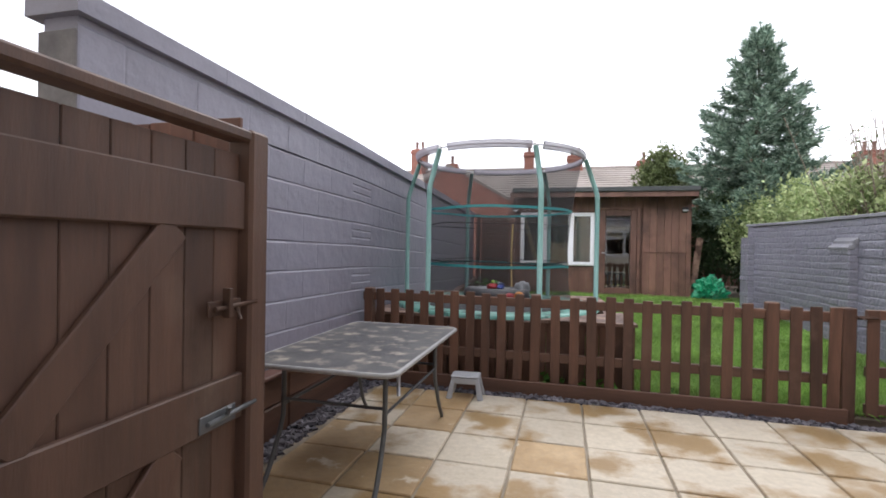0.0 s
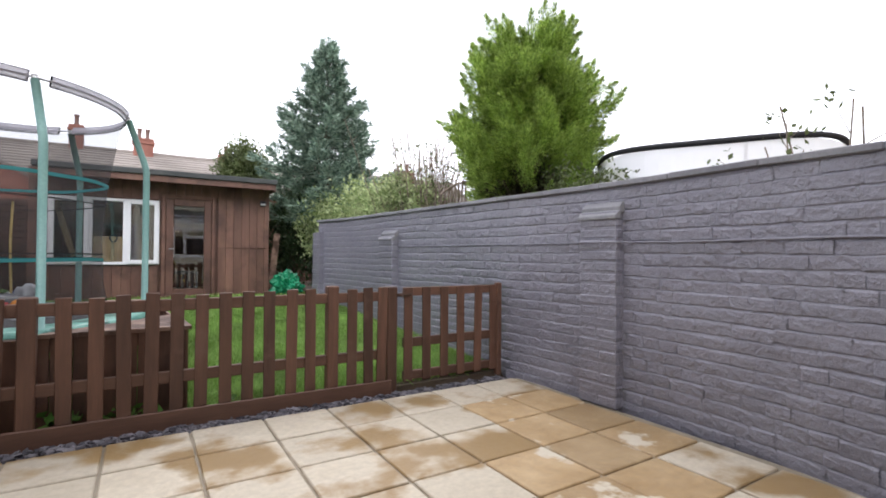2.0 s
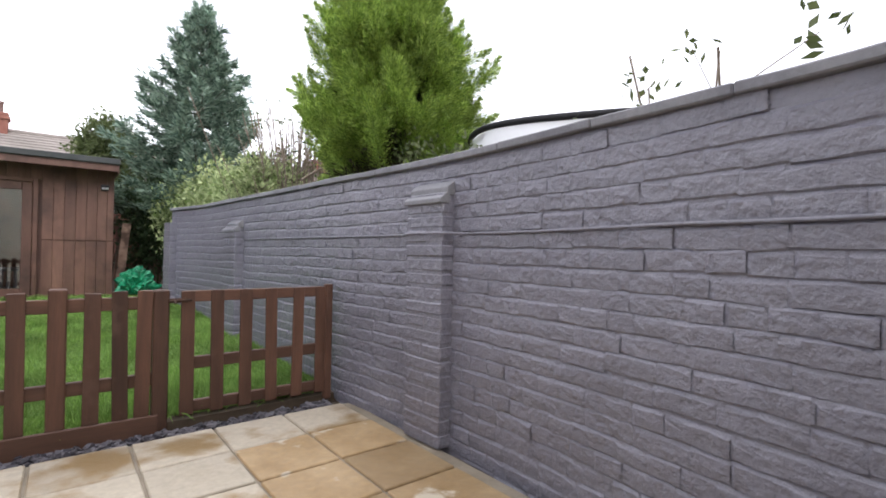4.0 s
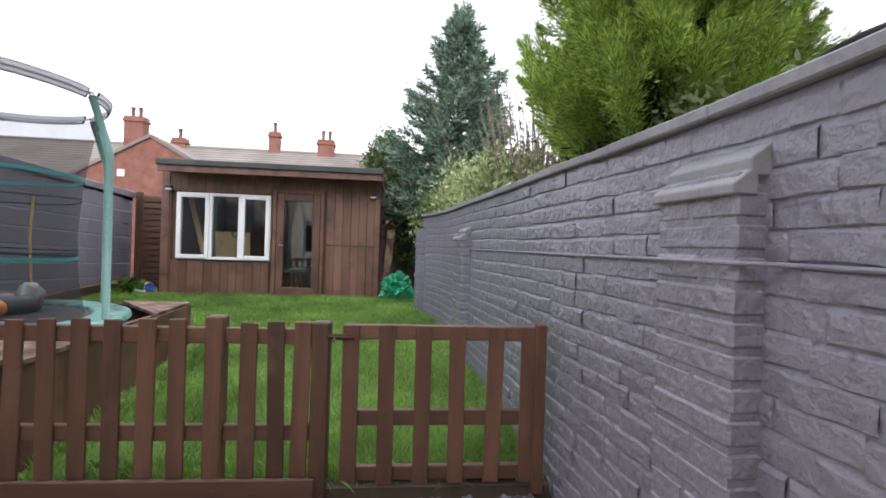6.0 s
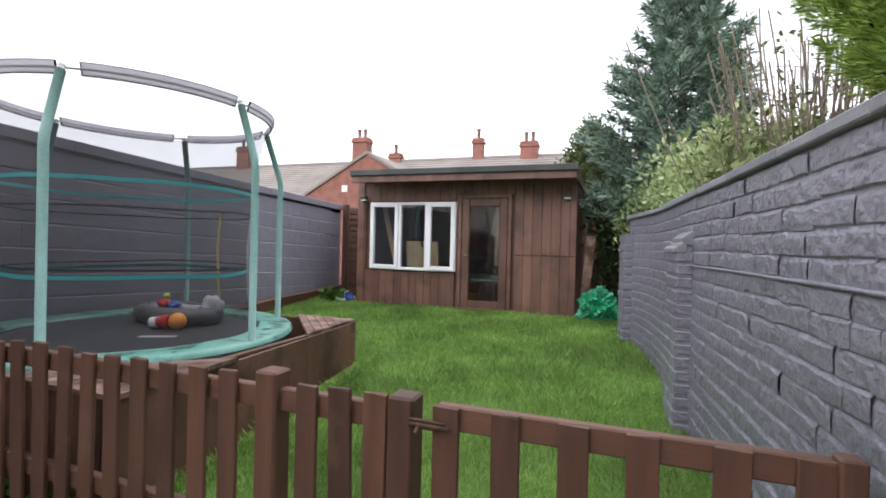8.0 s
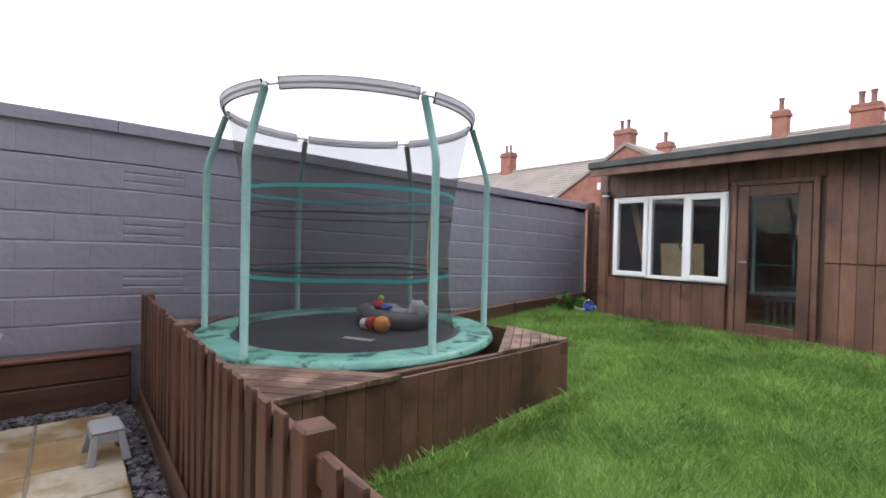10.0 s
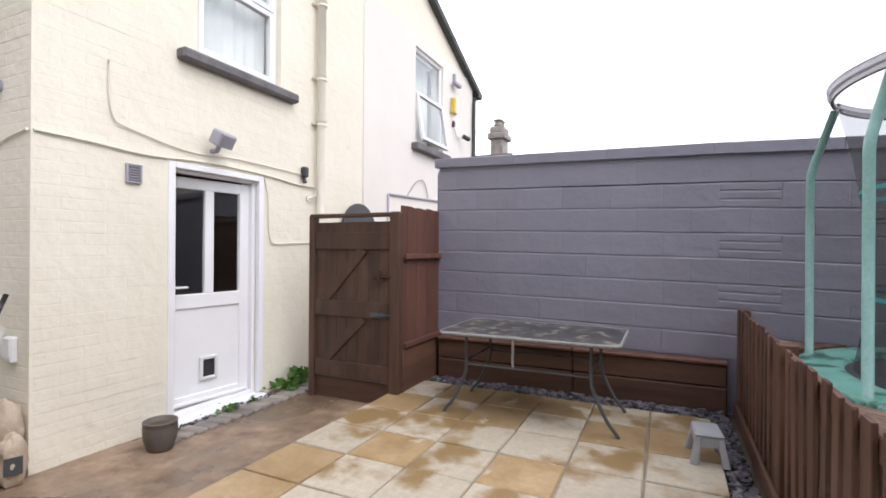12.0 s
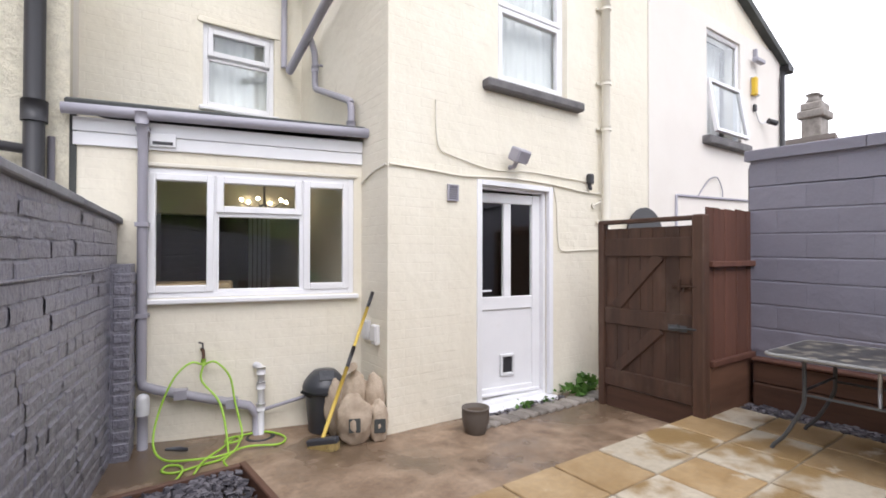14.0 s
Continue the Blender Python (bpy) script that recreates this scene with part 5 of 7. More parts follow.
# tarpaulin heap
bm = blob(0.31, 0.24, 0.29, 4, 0.30, 5, flat=-0.16)
for v in bm.verts:
    n = v.co.normalized()
    f = abs(noise.noise(n * 3.3 + Vector((9, 2, 1)))) * 0.10 + abs(noise.noise(n * 8 + Vector((1, 7, 3)))) * 0.06 + abs(noise.noise(n * 17 + Vector((4, 1, 6)))) * 0.025
    v.co -= n * f
    v.co.z = max(v.co.z, -0.16)
moved(bm, Matrix.Translation((2.36, 9.62, 0.55)))
for f in bm.faces:
    f.smooth = False
solo("tarpaulin", bm, TARP, "crumpled bright green tarpaulin heaped beside the shed", "tarpaulin")
bag = root("plastic_bag", "blue and white plastic bag lying by the shed corner", "bag")
part("body", moved(blob(0.16, 0.11, 0.09, 5, 0.5, flat=-0.06), Matrix.Translation((-1.55, 9.70, 0.47))), WHITE, bag)
part("print", moved(blob(0.09, 0.08, 0.07, 8, 0.5), Matrix.Translation((-1.47, 9.66, 0.49))), BLUE, bag)

# ---- patio table and step stool ----
tb = root("patio_table", "rectangular patio table with a dirty dark top and bent steel legs", "table", (-1.425, 2.76, 0))
TX, TY, TZ = 0.425, 0.715, 0.695


def rounded(hx, hy, r, n=6):
    out = []
    for cx, cy, a0 in ((hx - r, hy - r, 0), (-hx + r, hy - r, 90), (-hx + r, -hy + r, 180), (hx - r, -hy + r, 270)):
        out += [(cx + r * math.cos(radians(a0 + 90 * k / n)), cy + r * math.sin(radians(a0 + 90 * k / n))) for k in range(n + 1)]
    return out


part("tabletop", prism(rounded(TX - 0.012, TY - 0.012, 0.07), TZ - 0.012, TZ - 0.002), TABLE_TOP, tb, "dark glass top stained with dried dirt")
rim = [(x, y, TZ - 0.014) for x, y in rounded(TX - 0.008, TY - 0.008, 0.075)]
part("rim", tube(rim, 0.014, 8, closed=True), TABLE_RIM, tb, "chipped pale rim")
for sx in (1, -1):
    for sy in (1, -1):
        part("leg", tube(smooth_line([(sx * 0.30, sy * 0.50, TZ - 0.02), (sx * 0.30, sy * 0.50, 0.42), (sx * 0.302, sy * 0.515, 0.32), (sx * 0.308, sy * 0.61, 0.12), (sx * 0.31, sy * 0.68, 0.03), (sx * 0.31, sy * 0.695, 0.0)], 4), 0.0135, 10),
             DARK_STEEL, tb)
for sy in (1, -1):
    part("stretcher", tube([(-0.30, sy * 0.50, 0.45), (0.30, sy * 0.50, 0.45)], 0.009, 8), DARK_STEEL, tb)
for sx in (1, -1):
    part("stretcher", tube([(sx * 0.30, -0.50, 0.42), (sx * 0.30, 0.50, 0.42)], 0.009, 8), DARK_STEEL, tb)
    part("apron", tube([(sx * 0.34, -0.62, TZ - 0.035), (sx * 0.34, 0.62, TZ - 0.035)], 0.010, 8), DARK_STEEL, tb)
part("parasol_socket", tube([(0.24, -0.12, TZ - 0.02), (0.24, -0.12, 0.40)], 0.012, 8), STEEL, tb)

st = root("step_stool", "small grey plastic step stool on the patio by the fence", "stool", (-1.04, 4.01, 0), turn=4)
st.matrix_world = st.matrix_world @ Matrix.Diagonal((1.0, 1.0, 0.84, 1.0))
bm = bmesh.new()
bx(bm, -0.125, 0.125, -0.085, 0.085, 0.205, 0.235, 0.012)
part("tread", bm, GREY_TOY, st)
for sx in (1, -1):
    for sy in (1, -1):
        bm = box(-0.022, 0.022, -0.022, 0.022, 0, 0.21, 0.006)
        for v in bm.verts:
            f = 1 - v.co.z / 0.21
            v.co.x = v.co.x * (0.8 + 0.3 * f) + sx * (0.100 + 0.035 * f)
            v.co.y = v.co.y * (0.8 + 0.3 * f) + sy * (0.062 + 0.03 * f)
        part("leg", bm, GREY_TOY, st)
    part("side", box(sx * 0.112 - 0.006, sx * 0.112 + 0.006, -0.075, 0.075, 0.13, 0.206, 0.004), GREY_TOY, st)
for sy in (1, -1):
    part("apron", box(-0.122, 0.122, sy * 0.078 - 0.006, sy * 0.078 + 0.006, 0.15, 0.205, 0.004), GREY_TOY, st)

# ---- wall fittings of the house ----
vt = root("air_vent", "square pale plastic louvre vent in the painted brick", "vent")
part("frame", frame_bm(0.15, 0.27, 1.86, 2.01, 0.014, 0.004, 0.03, 0.003), GREY_PLASTIC, vt)
for k in range(6):
    part("slat", moved(box(0.164, 0.256, -0.010, 0.010, -0.003, 0.003), pose(0, 0.016, 1.885 + 0.02 * k, 35)), GREY_PLASTIC, vt)
fl = root("security_floodlight", "grey square floodlight on a bracket above the back door", "lamp")
part("bracket", tube([(-0.50, 0.0, 2.24), (-0.50, 0.07, 2.24), (-0.50, 0.10, 2.28)], 0.022, 8), GREY_PLASTIC, fl)
hd = part("head", moved(box(-0.10, 0.10, -0.06, 0.06, -0.055, 0.075, 0.012), pose(-0.50, 0.14, 2.33, -28, 0, 12)), GREY_PLASTIC, fl)
part("lens", moved(box(-0.085, 0.085, 0.061, 0.066, -0.045, 0.06, 0.003), pose(-0.50, 0.14, 2.33, -28, 0, 12)), RING_GREY, fl)
sn = root("motion_sensor", "small dark sensor on the wall beside the downpipe", "sensor")
part("body", box(-1.74, -1.665, 0.005, 0.075, 2.17, 2.29, 0.015), BLACK_IRON, sn)
part("eye", tube([(-1.70, 0.03, 2.17), (-1.70, 0.05, 2.11)], 0.02, 8), BLACK_IRON, sn)
tpw = root("wall_bracket", "small pale bracket on the wall under the sensor", "bracket")
part("plate", tube([(-1.80, 0.004, 1.94), (-1.80, 0.02, 1.94)], 0.04, 14), CREAM_PIPE, tpw)
part("arm", tube([(-1.80, 0.02, 1.94), (-1.86, 0.06, 1.98), (-1.89, 0.06, 2.02)], 0.01, 8), CREAM_PIPE, tpw)
dp = root("cream_downpipe", "cream painted cast downpipe with collars on the house wall", "pipe")
part("pipe", tube([(-1.93, 0.085, -0.12), (-1.93, 0.085, 4.85)], 0.048, 14), CREAM_PIPE, dp)
for z in (1.72, 2.80, 3.33, 4.2):
    part("collar", tube([(-1.93, 0.085, z), (-1.93, 0.085, z + 0.05)], 0.060, 14), CREAM_PIPE, dp)
    part("ear", box(-2.02, -1.84, 0.01, 0.03, z + 0.01, z + 0.04, 0.004), CREAM_PIPE, dp)


def cable(name, pts, r, mat, label):
    return solo(name, tube(smooth_line(pts, 5), r, 6), mat, label, "cable", "house cables")


cable("cable", [(0.86, 0.012, 2.13), (0.5, 0.016, 2.12), (0.1, 0.016, 2.10), (-0.45, 0.016, 2.13), (-1.1, 0.016, 2.12), (-1.62, 0.016, 2.08), (-1.9, 0.02, 2.08)], 0.010, CREAM_PIPE, "painted cable run across the house wall")
cable("cable", [(0.40, 0.014, 2.75), (0.395, 0.016, 2.5), (0.36, 0.016, 2.33), (0.25, 0.016, 2.28), (-0.2, 0.016, 2.20), (-0.5, 0.016, 2.20), (-0.8, 0.016, 2.22), (-1.72, 0.016, 2.20)], 0.007, CREAM_PIPE, "thin painted cable looping to the floodlight")
cable("cable", [(-1.12, 0.016, 2.10), (-1.17, 0.016, 1.9), (-1.19, 0.016, 1.55), (-1.25, 0.016, 1.42), (-1.5, 0.016, 1.42), (-2.0, 0.016, 1.44)], 0.007, CREAM_PIPE, "thin painted cable beside the door")
cable("cable", [(0.885, -0.01, 2.13), (0.886, -0.25, 2.09), (0.884, -0.48, 2.02)], 0.010, CREAM_PIPE, "painted cable on the return wall")

# outlet covers on the return wall
for y_, z_ in ((-0.17, 0.60), (-0.34, 0.62)):
    oc = root("socket_cover", "white plastic cover plate low on the return wall", "socket", group="socket covers")
    part("box", box(0.874, 0.915, y_ - 0.05, y_ + 0.05, z_, z_ + 0.17, 0.008), WHITE, oc)
    part("hinge_lid", box(0.916, 0.924, y_ - 0.045, y_ + 0.045, z_ + 0.03, z_ + 0.165, 0.004), WHITE, oc)
so = root("fascia_vent", "white plastic plate with a dark slot on the fascia", "vent")
part("plate", box(1.50, 1.68, 0.036, 0.05, 2.215, 2.32, 0.005, m=EXT), UPVC, so)
part("slot", box(1.52, 1.66, 0.051, 0.056, 2.23, 2.255, 0.002, m=EXT), BLACK_IRON, so)

# waste pipes
wp = root("waste_pipe", "white upright waste pipe with a tee, standing in the gully", "pipe")
a0 = EXT @ Vector((0.86, 0.10, -0.14))
part("pipe", tube([a0, a0 + Vector((0, 0, 0.56))], 0.027, 10), WHITE_PIPE, wp)
for z in (0.22, 0.40, 0.52):
    part("socket", tube([a0 + Vector((0, 0, z)), a0 + Vector((0, 0, z + 0.06))], 0.035, 10), WHITE_PIPE, wp)
part("elbow", tube([a0 + Vector((0, 0, 0.55)), a0 + Vector((0.01, -0.03, 0.58)), a0 + Vector((0.02, -0.09, 0.58))], 0.028, 10), WHITE_PIPE, wp)
b0 = EXT @ Vector((0.22, 0.04, 0.20))
part("branch", tube([a0 + Vector((0, 0, 0.22)), b0], 0.016, 8), GREY_PLASTIC, wp)
gl = root("drain_gully", "black plastic drain gully in the concrete", "drain")
part("hopper", moved(lathe([(0.07, 0.0), (0.12, 0.012), (0.12, 0.02), (0.085, 0.022), (0.07, -0.02), (0.0, -0.03)], 20), Matrix.Translation(a0 + Vector((0.02, 0.05, 0.005)))), BLACK_IRON, gl)
part("grate", moved(box(-0.07, 0.07, -0.07, 0.07, 0.0, 0.008, 0.003), Matrix.Translation(a0 + Vector((0.02, 0.06, 0.0)))), BLACK_IRON, gl)
sb = EXT @ Vector((1.70, 0.12, -0.15))
stub = root("vent_pipe_stub", "short grey capped pipe standing by the wall", "pipe")
part("pipe", tube([sb, sb + Vector((0, 0, 0.40))], 0.036, 12), GREY_PLASTIC, stub)
part("cap", moved(lathe([(0.045, 0.30), (0.045, 0.42), (0.038, 0.445), (0.02, 0.46), (0.0, 0.462)], 16), Matrix.Translation(sb)), WHITE_PIPE, stub)

# tap and hose
tp = EXT @ Vector((1.31, 0.0, 0.60))
tap = root("garden_tap", "brass garden tap with a hose connector on the brick wall", "tap")
part("spout", tube([tp, tp + Vector((0.0, 0.07, 0)), tp + Vector((0, 0.09, -0.03)), tp + Vector((0, 0.09, -0.07))], 0.013, 8), RUSTY, tap)
part("lever", tube([tp + Vector((0, 0.05, 0.01)), tp + Vector((0, 0.05, 0.055)), tp + Vector((0.03, 0.05, 0.065))], 0.007, 6), BLACK_IRON, tap)
part("connector", tube([tp + Vector((0, 0.09, -0.06)), tp + Vector((0, 0.09, -0.115))], 0.019, 10), LIME, tap)
h0 = tp + Vector((0, 0.09, -0.11))
g = -0.098


def W(x, y, z=0.0):
    return Vector((x, y, g + z))


hose_pts = [h0, h0 + Vector((0.015, 0.02, -0.12)), W(2.05, -0.55, 0.30), W(2.04, -0.30, 0.05), W(2.08, -0.22), W(2.25, -0.18), W(2.40, -0.15), W(2.47, -0.22), W(2.43, -0.30), W(2.36, -0.25), W(2.36, -0.12, 0.01), W(2.42, 0.0)]
hose_pts2 = [h0, h0 + Vector((0.10, 0.03, 0.03)), h0 + Vector((0.22, 0.05, -0.08)), W(2.47, -0.62, 0.25), W(2.50, -0.50, 0.08), W(2.44, -0.36, 0.02), W(2.28, -0.26, 0.02), W(2.10, -0.22, 0.02), W(1.90, -0.30, 0.015), W(1.68, -0.25), W(1.60, -0.38), W(1.70, -0.58), W(1.90, -0.60), W(1.98, -0.50, 0.01), W(2.08, -0.34, 0.025), W(2.22, -0.18, 0.025), W(2.30, -0.05)]
hose_pts3 = [h0, h0 + Vector((-0.08, 0.04, 0.02)), h0 + Vector((-0.18, 0.07, -0.10)), W(1.93, -0.60, 0.28), W(1.90, -0.48, 0.06), W(1.94, -0.42, 0.03), W(2.02, -0.44, 0.02), W(2.01, -0.52, 0.02), W(1.94, -0.52, 0.03), W(1.93, -0.42, 0.035), W(2.0, -0.25, 0.03), W(2.10, -0.12, 0.02), W(2.08, 0.0)]
hs_ = root("garden_hose", "lime green hose hanging from the tap and tangled on the concrete", "hose")
for n_, pts in enumerate((hose_pts, hose_pts2, hose_pts3)):
    part("hose_length", tube(smooth_line(pts, 7), 0.0082, 8), HOSE, hs_)
part("spray_gun", tube([W(2.42, -0.55, 0.03), W(2.34, -0.50, 0.03), W(2.28, -0.48, 0.02)], [0.012, 0.02, 0.014], 8), BIN_GREY, hs_, "dark grey spray nozzle")

# bin
bn = root("dustbin", "dark grey plastic bin with a swing lid and a liner", "bin", (1.255, -0.41, -0.12))
part("body", lathe([(0.0, 0.0), (0.125, 0.0), (0.13, 0.01), (0.16, 0.34), (0.163, 0.35), (0.15, 0.35), (0.12, 0.02), (0.0, 0.015)], 24), BIN_GREY, bn)
bm = blob(0.178, 0.178, 0.05, 6, 0.25)
part("liner", moved(bm, Matrix.Translation((0, 0, 0.33))), BLACK_CLOTH, bn, "black bin liner folded over the rim")
part("lid", lathe([(0.178, 0.35), (0.182, 0.38), (0.172, 0.41), (0.13, 0.47), (0.09, 0.505), (0.0, 0.515)], 24), BIN_GREY, bn)
part("flap", moved(box(-0.065, 0.065, -0.006, 0.006, -0.05, 0.05, 0.005), pose(0.02, 0.105, 0.48, 50, 0, -15)), BIN_GREY, bn)

# broom
br = root("yard_broom", "yellow and black telescopic broom leaning on the corner", "broom")
h_, t_ = Vector((1.42, -0.03, -0.06)), Vector((0.915, -0.18, 1.05))
part("pole", tube([h_.lerp(t_, 0.0), h_.lerp(t_, 0.48)], 0.015, 10), YELLOW, br)
part("pole", tube([h_.lerp(t_, 0.60), h_.lerp(t_, 0.90)], 0.013, 10), YELLOW, br)
part("grip", tube([h_.lerp(t_, 0.47), h_.lerp(t_, 0.61)], 0.016, 10), BLACK_IRON, br, "black grip")
part("grip", tube([h_.lerp(t_, 0.89), t_], 0.015, 10), BLACK_IRON, br, "black grip")
bmx = pose(1.42, 0.0, -0.075, 0, 12, -50)
part("head", box(-0.13, 0.13, -0.03, 0.03, -0.005, 0.045, 0.01, m=bmx), BIN_GREY, br)
bm = bmesh.new()
for i in range(26):
    for j in range(5):
        o_ = Vector((-0.12 + 0.24 * i / 25, -0.024 + 0.012 * j, 0))
        tube_into(bm, [bmx @ o_, bmx @ (o_ + Vector((rng.uniform(-0.012, 0.012), rng.uniform(-0.012, 0.02), -0.055)))], [0.004, 0.002], 4, cap=False)
part("bristles", bm, STRAW, br, "worn straw bristles")["kind"] = "stuff"

# sandbags
sacks = [((1.16, 0.0, 0.055), (0.145, 0.115, 0.20), 1, -25), ((1.07, -0.17, 0.13), (0.14, 0.115, 0.25), 2, -20), ((0.985, 0.07, 0.03), (0.075, 0.09, 0.17), 3, -20), ((1.22, -0.24, 0.10), (0.10, 0.085, 0.22), 4, -30), ((0.965, -0.045, 0.22), (0.08, 0.085, 0.17), 5, -15)]
for n_, (c_, s_, sd, tr_) in enumerate(sacks):
    sk = root("sandbag", "brown woven sandbag with a printed label slumped in the corner" if n_ < 2 else "brown woven sandbag slumped behind the others", "sandbag", c_, "sandbags", tr_)
    part("sack", blob(*s_, sd, 0.20, 4, flat=-0.125 - c_[2]), SACK, sk)
    if n_ == 1:
        part("tied_neck", tube([(0.0, 0, s_[2] * 0.8), (0.02, 0.01, s_[2] + 0.03), (0.04, 0.03, s_[2] + 0.06)], [0.07, 0.022, 0.05], 10), SACK, sk)
    bm = box(-0.045, 0.045, s_[1] * 0.98, s_[1] * 1.03, -0.06, 0.05, 0.003)
    if n_ in (0, 2):
        part("label_print", bm, FELT, sk, "dark printed label")

# flower pot, weeds, setts
fp = root("flower_pot", "weathered grey-brown plant pot on the setts by the door", "pot", (0.22, 0.36, -0.135))
part("pot", lathe([(0.0, 0.0), (0.078, 0.0), (0.09, 0.02), (0.113, 0.10), (0.118, 0.17), (0.114, 0.205), (0.119, 0.21), (0.117, 0.22), (0.104, 0.22), (0.101, 0.19), (0.0, 0.18)], 24), plain("weathered_brown_plastic", (0.12, 0.10, 0.085), 0.55), fp)
part("soil", lathe([(0.102, 0.185), (0.06, 0.195), (0.0, 0.192)], 20), EARTH, fp)


def weed(x, y, z, n, size, label, mat=WEED):
    c = np.c_[rng.normal(x, size * 0.45, n), rng.normal(y, size * 0.30, n), z + rng.uniform(0.0, size * 0.7, n)]
    d = np.c_[rng.normal(0, 0.7, n), rng.normal(0.2, 0.6, n), rng.uniform(0.0, 0.8, n)]
    ob = new("weed", leaves("weed", c, d, size * 0.55, size * 0.26, mat, 0.3))
    return tagged(ob, label, "plant", "weeds")


weed(-1.28, 0.13, -0.13, 40, 0.16, "broad-leaved green weed at the foot of the house wall")
weed(-1.50, 0.12, -0.13, 50, 0.19, "broad-leaved green weed at the foot of the house wall")
weed(-0.55, 0.16, -0.13, 25, 0.10, "small green weed under the door sill")
weed(-0.85, 0.15, -0.13, 20, 0.08, "small green weed under the door sill")
weed(-1.75, 9.62, 0.40, 60, 0.25, "green seedling plant by the block wall")
weed(0.05, 4.40, 0.03, 25, 0.14, "green weed growing under the picket fence")
weed(-0.35, 4.40, 0.03, 22, 0.15, "green weed growing under the picket fence")
weed(0.75, 4.42, 0.03, 18, 0.10, "green weed growing under the picket fence")

setts = root("sett_edging", "row of worn stone setts under the back door", "paving")
sm = [mesh_of("sett", box(-0.055, 0.055, -0.10, 0.10, -0.05, 0.012 + 0.004 * k, 0.012), SETT) for k in range(3)]
for i in range(17):
    piece("sett", sm[i % 3], setts, pose(0.10 - 0.118 * i, 0.26 + 0.02 * noise.noise(Vector((i, 0, 0))), -0.128, rng.uniform(-2, 2), rng.uniform(-2, 2), rng.uniform(-9, 9) + 12))

# timber-framed slate bed in the corner
pb = root("slate_bed", "low dark timber bed edging filled with slate chips", "planter")
m = pose(2.02, 0.18, -0.15, 0, 0, 4)
part("edge_board", box(0, 0.045, 0, 1.17, 0, 0.16, 0.006, m=m), BROWN_H, pb)
part("edge_board", box(0.046, 0.93, 0, 0.045, 0, 0.158, 0.006, m=m), BROWN_H, pb)


def chips(name, region, n, size, label, parent=None):
    """Loose slate chips scattered over a rectangle (x0, x1, y0, y1, z)."""
    x0, x1, y0, y1, z = region
    c = np.c_[rng.uniform(x0, x1, n), rng.uniform(y0, y1, n), z + rng.uniform(0, 0.035, n)]
    base = np.array([(-1, -0.6, -0.25), (1, -0.7, -0.2), (0.9, 0.6, -0.25), (-0.8, 0.7, -0.2), (-0.8, -0.5, 0.2), (0.7, -0.5, 0.25), (0.8, 0.4, 0.2), (-0.7, 0.5, 0.25)])
    q = np.array([(0, 3, 2, 1), (4, 5, 6, 7), (0, 1, 5, 4), (1, 2, 6, 5), (2, 3, 7, 6), (3, 0, 4, 7)])
    ang = rng.uniform(0, math.tau, n)
    tilt = rng.normal(0, 0.45, n)
    V = base[None] * (size * rng.uniform(0.5, 1.4, (n, 1, 1))) * rng.uniform(0.75, 1.25, (n, 8, 3))
    ct, st_ = np.cos(tilt)[:, None], np.sin(tilt)[:, None]
    X, Y, Z = V[..., 0], V[..., 1] * ct - V[..., 2] * st_, V[..., 1] * st_ + V[..., 2] * ct
    ca, sa = np.cos(ang)[:, None], np.sin(ang)[:, None]
    V = np.stack([X * ca - Y * sa, X * sa + Y * ca, Z], -1) + c[:, None]
    Q = (q[None] + 8 * np.arange(n)[:, None, None]).reshape(-1, 4)
    ob = new(name, raw_mesh(name, V.reshape(-1, 3), Q, SLATE_CHIP))
    return tagged(ob, label, "gravel", "", "stuff")


SLATE_CHIP = leaf_mat("loose_slate", (0.055, 0.052, 0.065), (0.27, 0.255, 0.28), 0.5)
chips("slate_chips", (2.08, 2.95, 0.24, 1.34, -0.04), 1500, 0.026, "plum-grey slate chips in the timber bed")
chips("slate_chips", (-2.11, -1.93, 1.53, 4.2, -0.03), 1500, 0.026, "plum-grey slate chips along the sleepers")
chips("slate_chips", (-2.0, 3.05, 4.11, 4.235, -0.035), 1900, 0.022, "plum-grey slate chips along the picket fence")
chips("stone_debris", (-1.2, 0.1, 0.04, 0.16, -0.145), 160, 0.02, "crumbled stone at the foot of the house wall")

